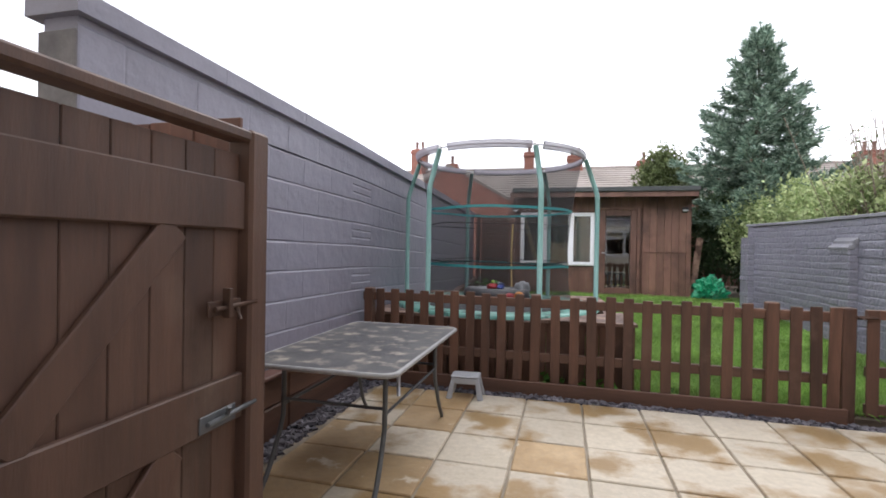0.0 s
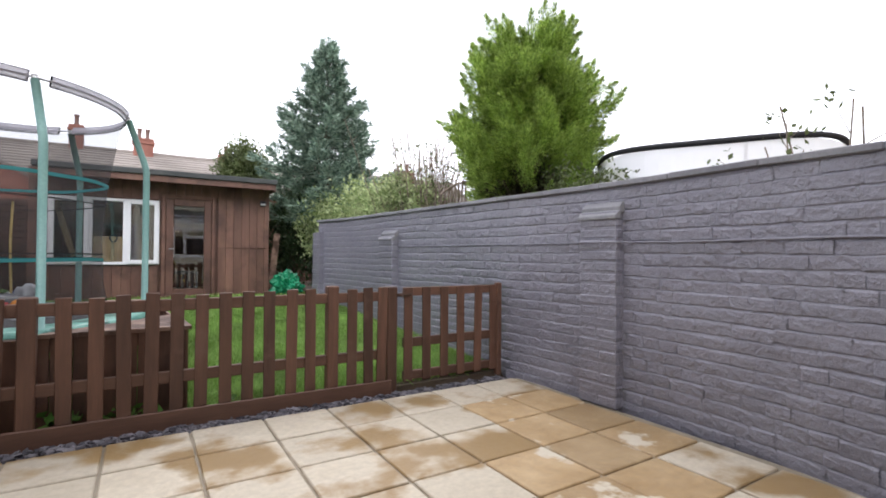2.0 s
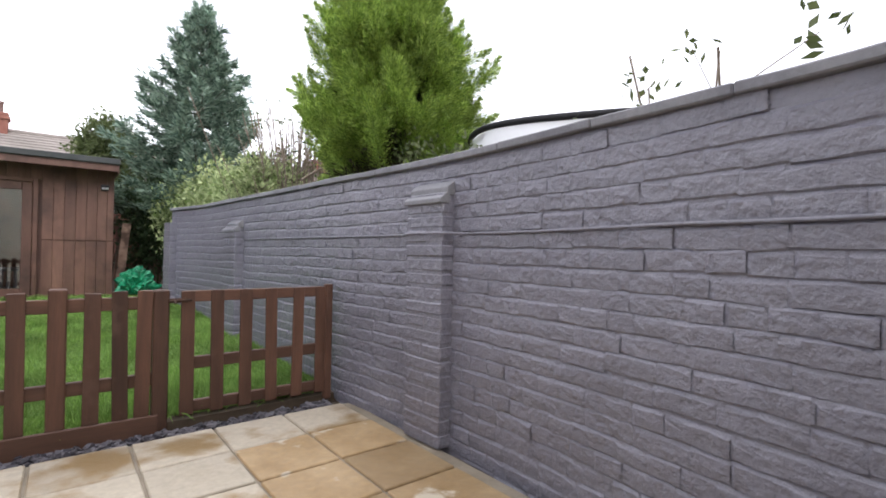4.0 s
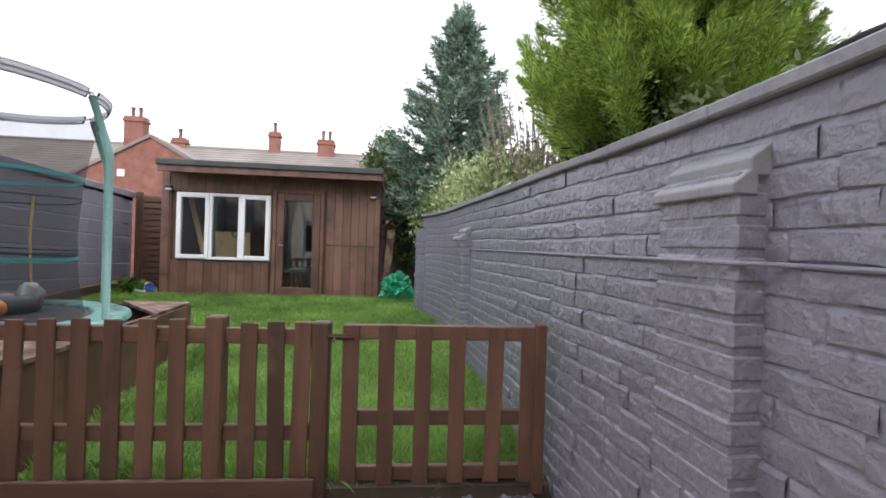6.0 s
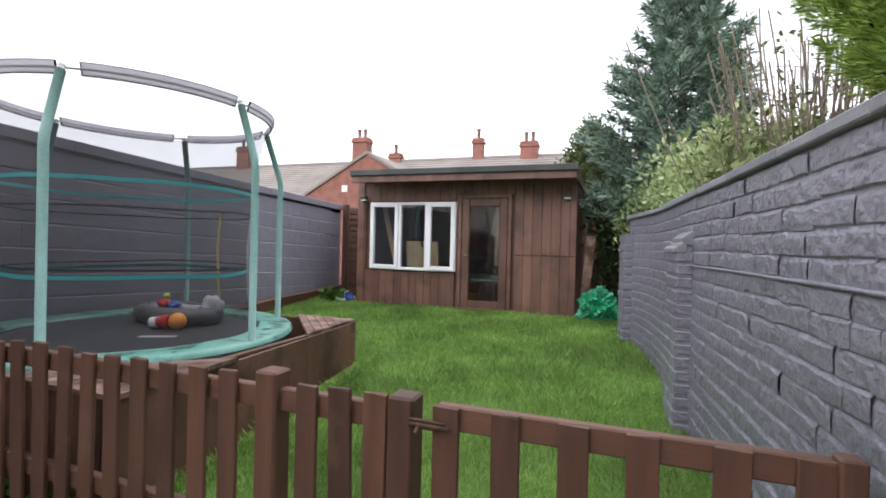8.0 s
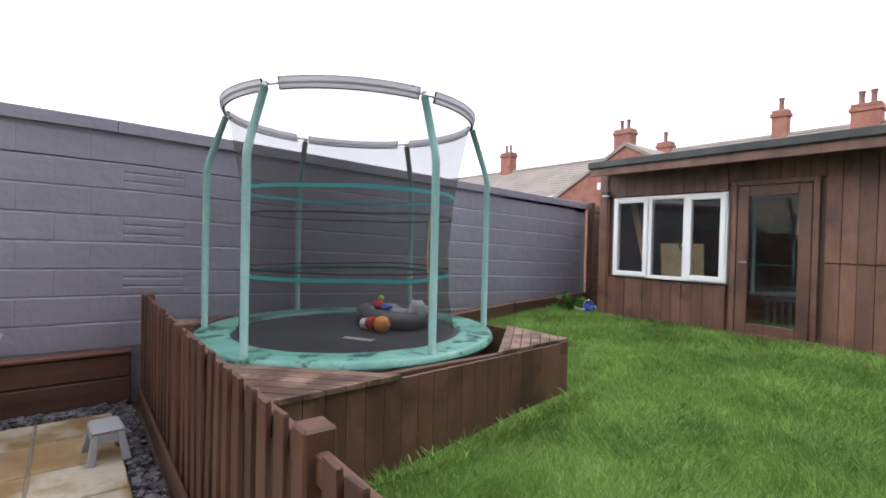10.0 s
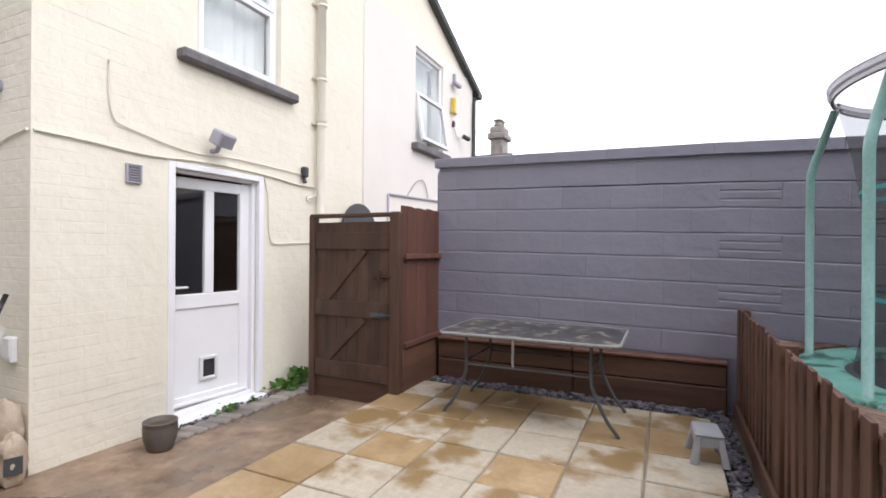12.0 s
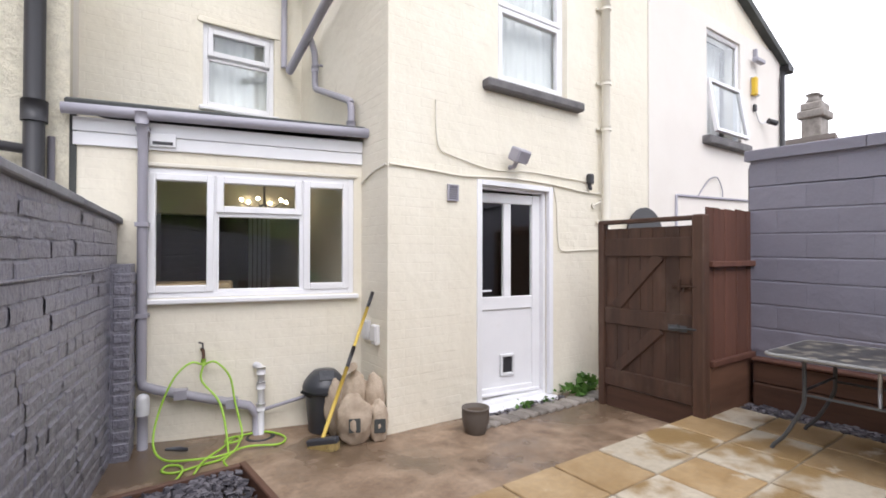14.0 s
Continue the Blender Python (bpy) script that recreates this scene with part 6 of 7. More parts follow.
# ---- brick piers, coping and cable of the right wall ----
def pier(yc, w, proj, top, z0, cap=True):
    s = rw_s(yc)
    x, y, a = rw_at(s)
    m = Matrix.Translation((x, y, 0)) @ Matrix.Rotation(a, 4, "Z")
    ob = new("pier")
    ob.parent = wall_east
    ob.matrix_local = m
    part("core", box(-w / 2 + 0.006, w / 2 - 0.006, -0.05, proj - 0.006, z0, top - 0.05), GREY_PAINT, ob)
    n_ = int((top - 0.08 - z0) / 0.0865)
    for k in range(n_):
        z = z0 + k * 0.0865
        if k % 2:
            part("brick", box(-w / 2, w / 2, proj - 0.11, proj + rng.uniform(-0.004, 0.006), z + 0.007, z + 0.079, 0.009), GREY_PAINT, ob)
        else:
            c_ = rng.uniform(-0.03, 0.03)
            for u0, u1 in ((-w / 2, c_ - 0.004), (c_ + 0.004, w / 2)):
                part("brick", box(u0, u1, proj - 0.11, proj + rng.uniform(-0.004, 0.006), z + 0.007, z + 0.079, 0.009), GREY_PAINT, ob)
    zt = z0 + n_ * 0.0865
    if cap:
        for prof in (((proj + 0.02, zt - 0.02), (proj + 0.02, zt + 0.008), (proj * 0.45, zt + 0.065), (proj * 0.45, zt - 0.02)),
                     ((proj * 0.68, zt + 0.03), (proj * 0.68, zt + 0.078), (-0.01, zt + 0.135), (-0.01, zt + 0.03))):
            bm = bmesh.new()
            e = w / 2 + 0.008
            lo, hi = [bm.verts.new((-e, y_, z_)) for y_, z_ in prof], [bm.verts.new((e, y_, z_)) for y_, z_ in prof]
            bm.faces.new(lo), bm.faces.new(list(reversed(hi)))
            for i in range(4):
                bm.faces.new((lo[i], hi[i], hi[(i + 1) % 4], lo[(i + 1) % 4]))
            bmesh.ops.recalc_face_normals(bm, faces=bm.faces)
            bmesh.ops.bevel(bm, geom=list(bm.edges), offset=0.004, segments=1, affect="EDGES")
            part("weathering", bm, GREY_CAP, ob, "sloped weathering course")
    return ob


pier(3.13, 0.345, 0.10, 1.56, 0.0)
pier(6.53, 0.36, 0.10, 1.457, 0.16)
pier(-0.72, 0.26, 0.13, 1.35, -0.14, cap=False)
pier(8.72, 0.22, 0.10, 1.58, 0.30, cap=False)
bm = bmesh.new()
s0 = 0.0
k = 0
while s0 < RLEN - 0.05:
    L_ = min(0.60, RLEN - s0)
    bmc = bmesh.new()
    sweep_wall(bmc, s0 + 0.0015, s0 + L_ - 0.0015, -0.035, 0.255, WT + 0.003, WT + 0.045 + 0.006 * noise.noise(Vector((k * 1.7, 0, 0))), 4, 0.008)
    bmesh.ops.bevel(bmc, geom=list(bmc.edges), offset=0.006, segments=1, affect="EDGES")
    part("coping_stone", bmc, GREY_CAP, wall_east)
    s0 += L_
    k += 1
bm = bmesh.new()
line = []
for k in range(90):
    s = 0.55 + (rw_s(6.5) - 0.55) * k / 89
    x, y, a = rw_at(s)
    o_ = 0.014
    yy = abs(y - 3.13)
    if yy < 0.19:
        o_ = 0.125
    line.append((x - math.sin(a) * o_, y + math.cos(a) * o_, 1.27 + 0.008 * noise.noise(Vector((s * 1.3, 0, 0)))))
tube_into(bm, line, 0.008, 6)
solo("wall_cable", bm, GREY_PAINT, "grey painted cable clipped along the brick wall", "cable")
sx_, sy_, sa_ = rw_at(rw_s(6.27))
fx = root("outdoor_socket", "white outdoor socket beside the far brick pier", "socket")
part("box", moved(box(-0.05, 0.05, 0.0, 0.06, 0, 0.11, 0.01), Matrix.Translation((sx_ - 0.0, sy_ + 0.50, 1.29)) @ Matrix.Rotation(sa_, 4, "Z")), WHITE, fx)
part("lid", moved(box(-0.045, 0.045, 0.061, 0.072, 0.012, 0.1, 0.006), Matrix.Translation((sx_, sy_ + 0.50, 1.29)) @ Matrix.Rotation(sa_, 4, "Z")), WHITE, fx)

# ---- trees and shrubs ----
def trunk_into(bm, base, top, r0, r1, bend=0.1, seed=0):
    b, t = Vector(base), Vector(top)
    pts = [b.lerp(t, k / 6) + Vector((bend * noise.noise(Vector((seed, k * 0.7, 0))), bend * noise.noise(Vector((k * 0.7, seed, 2))), 0)) for k in range(7)]
    tube_into(bm, pts, [r0 + (r1 - r0) * k / 6 for k in range(7)], 8)


def fir_tree():
    tree = root("fir_tree", "tall dark blue-green fir tree behind the shed", "tree", (3.42, 10.6, 0.40))
    tree.matrix_world = pose(3.42, 10.6, 0.40) @ Matrix.Scale(0.9, 4)
    bm = bmesh.new()
    trunk_into(bm, (0, 0, 0), (0, 0, 5.85), 0.13, 0.015, 0.03, 1)
    r = np.random.default_rng(21)
    C, D = [], []
    z = 1.75
    while z < 5.75:
        t = max(0.0, z - 1.35) / 4.55
        R = 1.95 * (1 - t) ** 0.92 + 0.06
        n = int(6 + 5 * (1 - t))
        a0 = r.uniform(0, math.tau)
        for k in range(n):
            a = a0 + k * math.tau / n + r.normal(0, 0.15)
            L = R * r.uniform(0.6, 1.18)
            lift = 0.05 + 0.35 * t
            e = np.array([math.cos(a), math.sin(a), lift])
            pts = []
            for j in range(5):
                s = j / 4
                pts.append(np.array([math.cos(a) * L * s, math.sin(a) * L * s, z + lift * L * s - 0.16 * L * math.sin(s * math.pi * 0.9)]))
            if L > 0.25:
                tube_into(bm, [tuple(p) for p in pts], [0.018 * (1 - 0.2 * j) for j in range(5)], 4, cap=False)
            m = int(16 + 74 * L)
            for s in r.uniform(0.12, 1.0, m) ** 0.75:
                i = min(3, int(s * 4))
                p = pts[i] + (pts[i + 1] - pts[i]) * (s * 4 - i)
                side_ = r.choice([-1, 1])
                w = (1.05 - s * 0.85) * L * 0.36 * r.uniform(0, 1)
                q = p + np.array([-math.sin(a), math.cos(a), 0]) * side_ * w + np.array([0, 0, r.normal(0, 0.03) - 0.25 * w * 0.3])
                for _ in range(4):
                    d = e * r.uniform(0.3, 1) + np.array([-math.sin(a), math.cos(a), 0]) * side_ * r.uniform(0.1, 1.0) + r.normal(0, 0.35, 3) + np.array([0, 0, 0.15])
                    C.append(q + r.normal(0, 0.025, 3))
                    D.append(d)
        z += 0.30 - 0.10 * t
    for k in range(60):
        zz = 5.4 + 0.6 * k / 60
        C.append(np.array([0, 0, zz]))
        D.append(r.normal(0, 0.5, 3) + np.array([0, 0, 0.7]))
    part("trunk", bm, BARK, tree)
    ob = new("crown", leaves("crown", C, D, 0.15, 0.016, FIR))
    ob.parent = tree


fir_tree()


def lime_conifer():
    """Upswept pointed plumes round a bare brown heart, coloured darker for its shade."""
    tree = root("lime_conifer", "bushy bright lime green conifer leaning over the brick wall", "tree", (4.07, 4.92, 0.05))
    bm = bmesh.new()
    trunk_into(bm, (0, 0, 0), (0, 0, 3.8), 0.10, 0.02, 0.05, 4)
    r = np.random.default_rng(33)
    C, D, CI, DI = [], [], [], []
    H, n = 3.85, 190
    for k in range(n):
        t = ((k + 0.5) / n) ** 1.15
        a = k * 2.39996 + r.normal(0, 0.25)
        zb = 1.15 + t * (H - 1.6)
        R = float(np.interp(zb, [1.15, 1.8, 2.3, 3.0, 3.5, H], [0.60, 0.95, 0.92, 0.62, 0.36, 0.05])) * r.uniform(0.55, 1.06)
        up = 0.24 + 0.34 * t + r.normal(0, 0.14)
        base = np.array([math.cos(a) * R * 0.10, math.sin(a) * R * 0.10, zb - 0.25 * R])
        tip = np.array([math.cos(a) * R, math.sin(a) * R, zb + R * up + 0.10])
        ax = tip - base
        ln = np.linalg.norm(ax)
        ax = ax / ln
        if tip[0] < -0.72 and tip[2] < 1.78:
            continue
        bare = tip[2] < 2.2 and math.cos(a - radians(215)) > 0.2 and k % 4
        if k % 2 == 0:
            tube_into(bm, [tuple(base), tuple(base + ax * ln * 0.8)], [0.014, 0.004], 4, cap=False)
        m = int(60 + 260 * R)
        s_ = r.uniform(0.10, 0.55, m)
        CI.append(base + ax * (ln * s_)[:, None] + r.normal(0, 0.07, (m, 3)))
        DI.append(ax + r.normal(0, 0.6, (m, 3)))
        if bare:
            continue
        # one main plume that curls upward at its end, with smaller ones along its sides
        for q in range(1 + int(3 + 4 * R)):
            main = q == 0
            s0 = 0.55 if main else r.uniform(0.40, 0.92)
            o = base + ax * ln * s0
            side = r.normal(0, 1, 3)
            side -= ax * (side @ ax)
            side /= np.linalg.norm(side)
            d = ax + (0 if main else 0.66) * side + np.array([0, 0, 0.16])
            d /= np.linalg.norm(d)
            pl = (0.56 if main else r.uniform(0.22, 0.40)) * (0.75 + 0.35 * R)
            wd = 0.058 if main else 0.042
            m = int(1700 * pl)
            u = r.uniform(0, 1, m)
            w = wd * np.sin(np.pi * np.clip(u * 0.8 + 0.22, 0, 1)) + 0.003
            fan = r.normal(0, 0.75, (m, 3))
            fan -= (fan @ d)[:, None] * d
            C.append(o + d * (u * pl)[:, None] + np.array([0, 0, 0.10]) * (u ** 2 * pl)[:, None] + fan * w[:, None])
            D.append(d + fan * 0.55)
    part("trunk", bm, BARK, tree)
    ob = new("inner_foliage", leaves("inner_foliage", np.concatenate(CI), np.concatenate(DI), 0.08, 0.007, SHADED_INNER_CONIFER))
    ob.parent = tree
    ob = new("crown", leaves("crown", np.concatenate(C), np.concatenate(D), 0.046, 0.0036, LIME_CONIFER))
    ob.parent = tree


lime_conifer()


def shrub(name, label, centre, size, n, leaf, width, mat, seed, stems=10, shell=0.55, lift=0.3):
    """A bush of many leaves in uneven clumps on a few stems."""
    r = np.random.default_rng(seed)
    c = np.array(centre)
    sz = np.array(size)
    tree = root(name, label, "shrub" if name != "olive_tree" else "tree", (c[0], c[1], ground_z(c[1])))
    off = np.array([0, 0, c[2] - ground_z(c[1])])
    bm = bmesh.new()
    for k in range(stems):
        d = r.normal(0, 0.5, 3)
        d[2] = abs(d[2]) * 0.5
        trunk_into(bm, (d[0] * 0.15, d[1] * 0.15, 0), tuple(off + d * sz * 0.8), 0.025, 0.004, 0.05, seed + k)
    part("trunk", bm, BARK, tree)
    cl = r.normal(0, 1, (max(8, n // 90), 3))
    cl /= np.linalg.norm(cl, axis=1, keepdims=True)
    cl *= r.uniform(shell, 1.0, (len(cl), 1)) * sz
    pick = r.integers(0, len(cl), n)
    C = off + cl[pick] + r.normal(0, 0.20, (n, 3)) * sz.clip(0.3, 0.9)
    D = cl[pick] / sz * 0.5 + r.normal(0, 0.7, (n, 3)) + np.array([0, 0, lift])
    ob = new("crown", leaves("crown", C, D, leaf, width, mat))
    ob.parent = tree
    return tree


shrub("olive_tree", "rounded olive green tree behind the shed roof", (2.1, 12.95, 2.95), (0.55, 0.5, 0.8), 13000, 0.085, 0.024, ROUND_LEAF, 3, 14)
shrub("dark_shrub", "dark evergreen shrub between shed and brick wall", (2.75, 10.6, 1.55), (0.55, 0.5, 1.0), 5000, 0.09, 0.022, DARK_LEAF, 5)
shrub("dark_shrub", "dark evergreen shrub under the fir tree", (3.4, 11.0, 1.7), (0.7, 0.6, 1.1), 4500, 0.09, 0.022, DARK_LEAF, 6)
for n_, (cx, cy, cz, sx_, sy_, sz_) in enumerate(((3.32, 9.0, 1.80, 0.50, 0.6, 0.62), (3.42, 8.1, 1.92, 0.50, 0.65, 0.55), (3.55, 7.2, 1.95, 0.48, 0.6, 0.50), (3.02, 9.6, 1.60, 0.42, 0.5, 0.60))):
    shrub("hedge", "pale green straggling hedge growing over the brick wall", (cx, cy, cz), (sx_, sy_, sz_), 3600, 0.075, 0.018, HEDGE, 40 + n_, 8, 0.45, 0.5)


def bare_bush(name, label, base, n, height, spread, seed, leaf_n=0):
    r = np.random.default_rng(seed)
    tree = root(name, label, "shrub", base)
    bm = bmesh.new()
    tips = []
    for k in range(n):
        d = np.array([r.normal(0, spread), r.normal(0, spread), height * r.uniform(0.6, 1.0)])
        p0 = np.array([r.normal(0, 0.05), r.normal(0, 0.05), 0])
        mid = p0 + d * 0.5 + r.normal(0, 0.06, 3)
        tube_into(bm, smooth_line([tuple(p0), tuple(mid), tuple(p0 + d)], 3), 0.0055, 4, cap=False)
        for s in (0.6, 0.75, 0.9):
            q = p0 + d * s
            e = q + np.array([r.normal(0, 0.16), r.normal(0, 0.16), r.uniform(0.05, 0.25)])
            tube_into(bm, [tuple(q), tuple(e)], [0.0035, 0.002], 4, cap=False)
            tips.append(e)
    part("brushwood", bm, TWIG, tree)["kind"] = "stuff"
    if leaf_n:
        tips = np.array(tips)
        C = tips[r.integers(0, len(tips), leaf_n)] + r.normal(0, 0.04, (leaf_n, 3))
        ob = new("leaves", leaves("leaves", C, r.normal(0, 1, (leaf_n, 3)), 0.06, 0.016, ROUND_LEAF))
        ob.parent = tree


bare_bush("bare_bush", "leggy half-bare twiggy bush behind the brick wall", (3.85, 7.0, 0.2), 170, 3.0, 0.34, 11, 1100)
shrub("low_shrub", "small green shrub just showing above the brick wall", (3.75, 3.8, 1.72), (0.2, 0.7, 0.36), 1500, 0.05, 0.013, ROUND_LEAF, 61, 6)
bare_bush("climbing_rose", "thin rose stems with a few leaves above the wall", (3.92, 1.85, -0.1), 14, 2.3, 0.28, 12, 420)

# curved trellis and the next garden's trampoline, beyond the wall
tl = root("arched_trellis", "weathered wooden trellis panel with a curved top", "trellis")
for k in range(8):
    zt = 1.95 + 0.30 * math.sin(0.2 + 1.2 * k / 7)
    part("slat", box(3.72 + 0.06 * k, 3.745 + 0.06 * k, 6.40, 6.415, 0.1, zt, 0.002), TWIG, tl)
part("rail", tube([(3.70 + 0.06 * k, 6.407, 1.96 + 0.30 * math.sin(0.2 + 1.2 * k / 8)) for k in range(9)], 0.018, 6), TWIG, tl)
nt = root("neighbour_trampoline", "top of the next garden's trampoline net with a black rim", "trampoline")
NC = Vector((5.35, 3.45, 0))
part("rim", tube([(NC.x + 1.15 * math.cos(a), NC.y + 1.15 * math.sin(a), 2.21 + 0.03 * math.sin(a * 3)) for a in np.linspace(0, math.tau, 48, endpoint=False)], 0.028, 8, closed=True), BLACK_CLOTH, nt)
bm = bmesh.new()
lo = [bm.verts.new((NC.x + 1.15 * math.cos(a), NC.y + 1.15 * math.sin(a), 0.75)) for a in np.linspace(0, math.tau, 48, endpoint=False)]
hi = [bm.verts.new((NC.x + 1.15 * math.cos(a), NC.y + 1.15 * math.sin(a), 2.20)) for a in np.linspace(0, math.tau, 48, endpoint=False)]
for i in range(48):
    bm.faces.new((lo[i], lo[(i + 1) % 48], hi[(i + 1) % 48], hi[i]))
part("net", bm, PALE_NET, nt)
for i in range(4):
    a = i * math.tau / 4 + 0.75
    part("pole", tube([(NC.x + 1.1 * math.cos(a), NC.y + 1.1 * math.sin(a), -0.06), (NC.x + 1.12 * math.cos(a), NC.y + 1.12 * math.sin(a), 2.20)], 0.016, 8), STEEL, nt)

# ---- houses beyond ----
def chimney(x, y, z0, z1, w, pots, label="red brick chimney stack with clay pots on a far roof", brick=None, parent_group="far chimneys", tall=1.0):
    ch = root("chimney", label, "chimney", (x, y, 0), parent_group)
    b = brick or RED_BRICK
    part("shaft", box(-w / 2, w / 2, -w * 0.35, w * 0.35, z0, z1 - 0.45, 0.02), b, ch)
    part("band", box(-w / 2 - 0.08, w / 2 + 0.08, -w * 0.35 - 0.08, w * 0.35 + 0.08, z1 - 0.45, z1 - 0.25, 0.03), b, ch)
    part("cap", box(-w / 2 - 0.02, w / 2 + 0.02, -w * 0.35 - 0.02, w * 0.35 + 0.02, z1 - 0.25, z1 - 0.05, 0.03), b, ch)
    for k in range(pots):
        px_ = (k - (pots - 1) / 2) * w * 0.8 / max(pots, 1)
        part("pot", moved(lathe([(0.13, 0), (0.16, 0.05), (0.12, 0.12), (0.12, 0.55 * tall), (0.16, 0.6 * tall), (0.15, 0.68 * tall), (0.08, 0.68 * tall)], 12), Matrix.Translation((px_, 0, z1 - 0.06))), CLAY if brick is None else b, ch)
    return ch


def roof_bm(x0, x1, y0, z0, y1, z1, courses=14):
    """A tiled slope facing the garden, each course lapping the one below."""
    bm = bmesh.new()
    for k in range(courses):
        a, b = k / courses, (k + 1) / courses
        ya, za, yb, zb = y0 + (y1 - y0) * a, z0 + (z1 - z0) * a, y0 + (y1 - y0) * b, z0 + (z1 - z0) * b
        v = [bm.verts.new(p) for p in ((x0, ya, za + 0.06), (x1, ya, za + 0.06), (x1, yb, zb), (x0, yb, zb), (x0, ya, za), (x1, ya, za))]
        bm.faces.new(v[:4])
        bm.faces.new((v[4], v[5], v[1], v[0]))
    bmesh.ops.remove_doubles(bm, verts=bm.verts, dist=1e-4)
    return bm


far = root("far_terrace", "long brick terrace with a grey-brown tiled roof beyond the garden", "house")
part("roof", roof_bm(-36, 22, 31, 4.6, 36, 7.55), TILE, far)
part("ridge", tube([(-36, 36, 7.58), (22, 36, 7.58)], 0.14, 8), TILE, far)
part("wall", box(-36, 22, 31.3, 36, -0.9, 4.6), RED_BRICK, far)
for k in range(14):
    w_ = part("window", frame_bm(-34 + 4 * k, -32.8 + 4 * k, 2.9, 4.3, 0.09, 31.2, 31.32), UPVC, far)
    q_ = part("pane", box(-33.95 + 4 * k, -32.85 + 4 * k, 31.24, 31.27, 2.95, 4.25), GLASS, w_)
wing = root("far_gable_wing", "red brick gabled wing with a tiled roof", "house")
gab = prism([(-16.4, -0.9), (-6.6, -0.9), (-6.6, 4.0), (-11.5, 6.75), (-16.4, 4.0)], 0, 0.3)
part("gable", moved(gab, Matrix.Translation((0, 29.3, 0)) @ Matrix.Rotation(radians(90), 4, "X")), RED_BRICK, wing)
for s_ in (1, -1):
    bm = prism([(-11.5, 6.75), (-11.5, 6.95), (-11.5 + s_ * 5.3, 3.95), (-11.5 + s_ * 5.3, 3.75)], 0, 6.5)
    bmesh.ops.recalc_face_normals(bm, faces=bm.faces)
    part("roof", moved(bm, Matrix.Translation((0, 35.4, 0)) @ Matrix.Rotation(radians(90), 4, "X")), TILE, wing)
far_things = [far, wing]
part("vent", box(-13.2, -12.8, 28.97, 29.0, 4.5, 4.9, 0.01), WHITE, wing)
for x, z1, w, n_ in ((-15.8, 9.5, 1.25, 2), (-12.9, 8.2, 0.9, 1), (-6.5, 9.0, 0.75, 1), (-2.9, 8.6, 1.15, 2), (2.2, 8.1, 1.0, 1), (-27, 9.3, 1.2, 2), (16.8, 8.4, 1.5, 2), (9.5, 8.0, 1.3, 1)):
    far_things.append(chimney(x, 36, 6.4, z1, w, n_))
chimney(-11.9, -1.0, 2.0, 5.25, 0.58, 2, "weathered grey chimney stack with two pots beyond the wall", SETT, tall=0.35)
nbk = root("brick_gable", "orange-red brick gable end beyond the neighbouring house", "house")
part("wall", moved(prism([(-14.6, -0.3), (-10.6, -0.3), (-10.6, 3.7), (-11.6, 4.2), (-14.6, 2.8)], 0, 0.3), Matrix.Translation((0, -0.6, 0)) @ Matrix.Rotation(radians(90), 4, "X")), RED_BRICK, nbk)
part("roof", moved(prism([(-14.9, 2.72), (-11.6, 4.22), (-11.6, 4.34), (-14.95, 2.84)], -0.1, 4.0), Matrix.Translation((0, -0.6, 0)) @ Matrix.Rotation(radians(90), 4, "X")), TILE, nbk)

bh = root("brick_house", "tall red brick house corner beyond the boundary wall", "house")
part("wall", box(12.0, 18.0, -6.0, 1.90, -0.3, 9.0), MORTAR, bh)
V, Q = brick_arrays(0.0, 5.0, 0.5, 9.0, [], 0.235, 0.08, 0.012, 0.012, 17)
o = new("brickwork", raw_mesh("brickwork", V, Q, leaf_mat("mixed_red_bricks", (0.20, 0.05, 0.03), (0.46, 0.16, 0.09), 0.85)))
o.parent = bh
o.matrix_local = Matrix.Translation((12.0, 1.9, 0)) @ Matrix.Rotation(radians(90), 4, "Z") @ Matrix.Translation((-5.0, 0, 0))
tagged(o, "mixed red brick courses", "", "", "stuff")
part("downpipe", tube([(11.93, 1.88, -0.2), (11.93, 1.88, 9.0)], 0.05, 8), WHITE_PIPE, bh)

# the houses stand just beyond the next garden
NEARER = Matrix.Translation((2.4, 2.6, 1.35)) @ Matrix.Scale(0.44, 4) @ Matrix.Translation((-2.4, -2.6, -1.35))
for ob in far_things:
    ob.matrix_world = NEARER @ ob.matrix_world

# ---- grass ----
n = 150000
gx, gy = rng.uniform(-2.08, 3.24, n), 4.36 + (9.75 - 4.36) * rng.uniform(0, 1, n) ** 1.35
keep = ~((gx < 0.42) & (gy < 6.95)) & (gx < np.interp(gy, RXY[:, 1], RXY[:, 0]) - 0.01)
gx, gy = gx[keep], gy[keep]
n = len(gx)
gz = 0.02 + 0.39 * np.clip((gy - 4.3) / 5.4, 0, 1) + 0.008
pn = np.array([noise.noise(Vector((x * 1.6, y * 1.6, 4.0))) for x, y in zip(gx, gy)])
hgt = (0.042 + 0.020 * pn) * rng.uniform(0.6, 1.4, n)
wid = 0.0026 * (1 + 0.18 * (gy - 4.3))
ang = rng.uniform(0, math.tau, n)
lean = rng.normal(0, 0.5, (n, 2)) * hgt[:, None] + 0.012 * np.c_[np.sin(gx * 5 + gy * 3), np.cos(gx * 4 - gy * 6)]
dx, dy = np.cos(ang) * wid, np.sin(ang) * wid
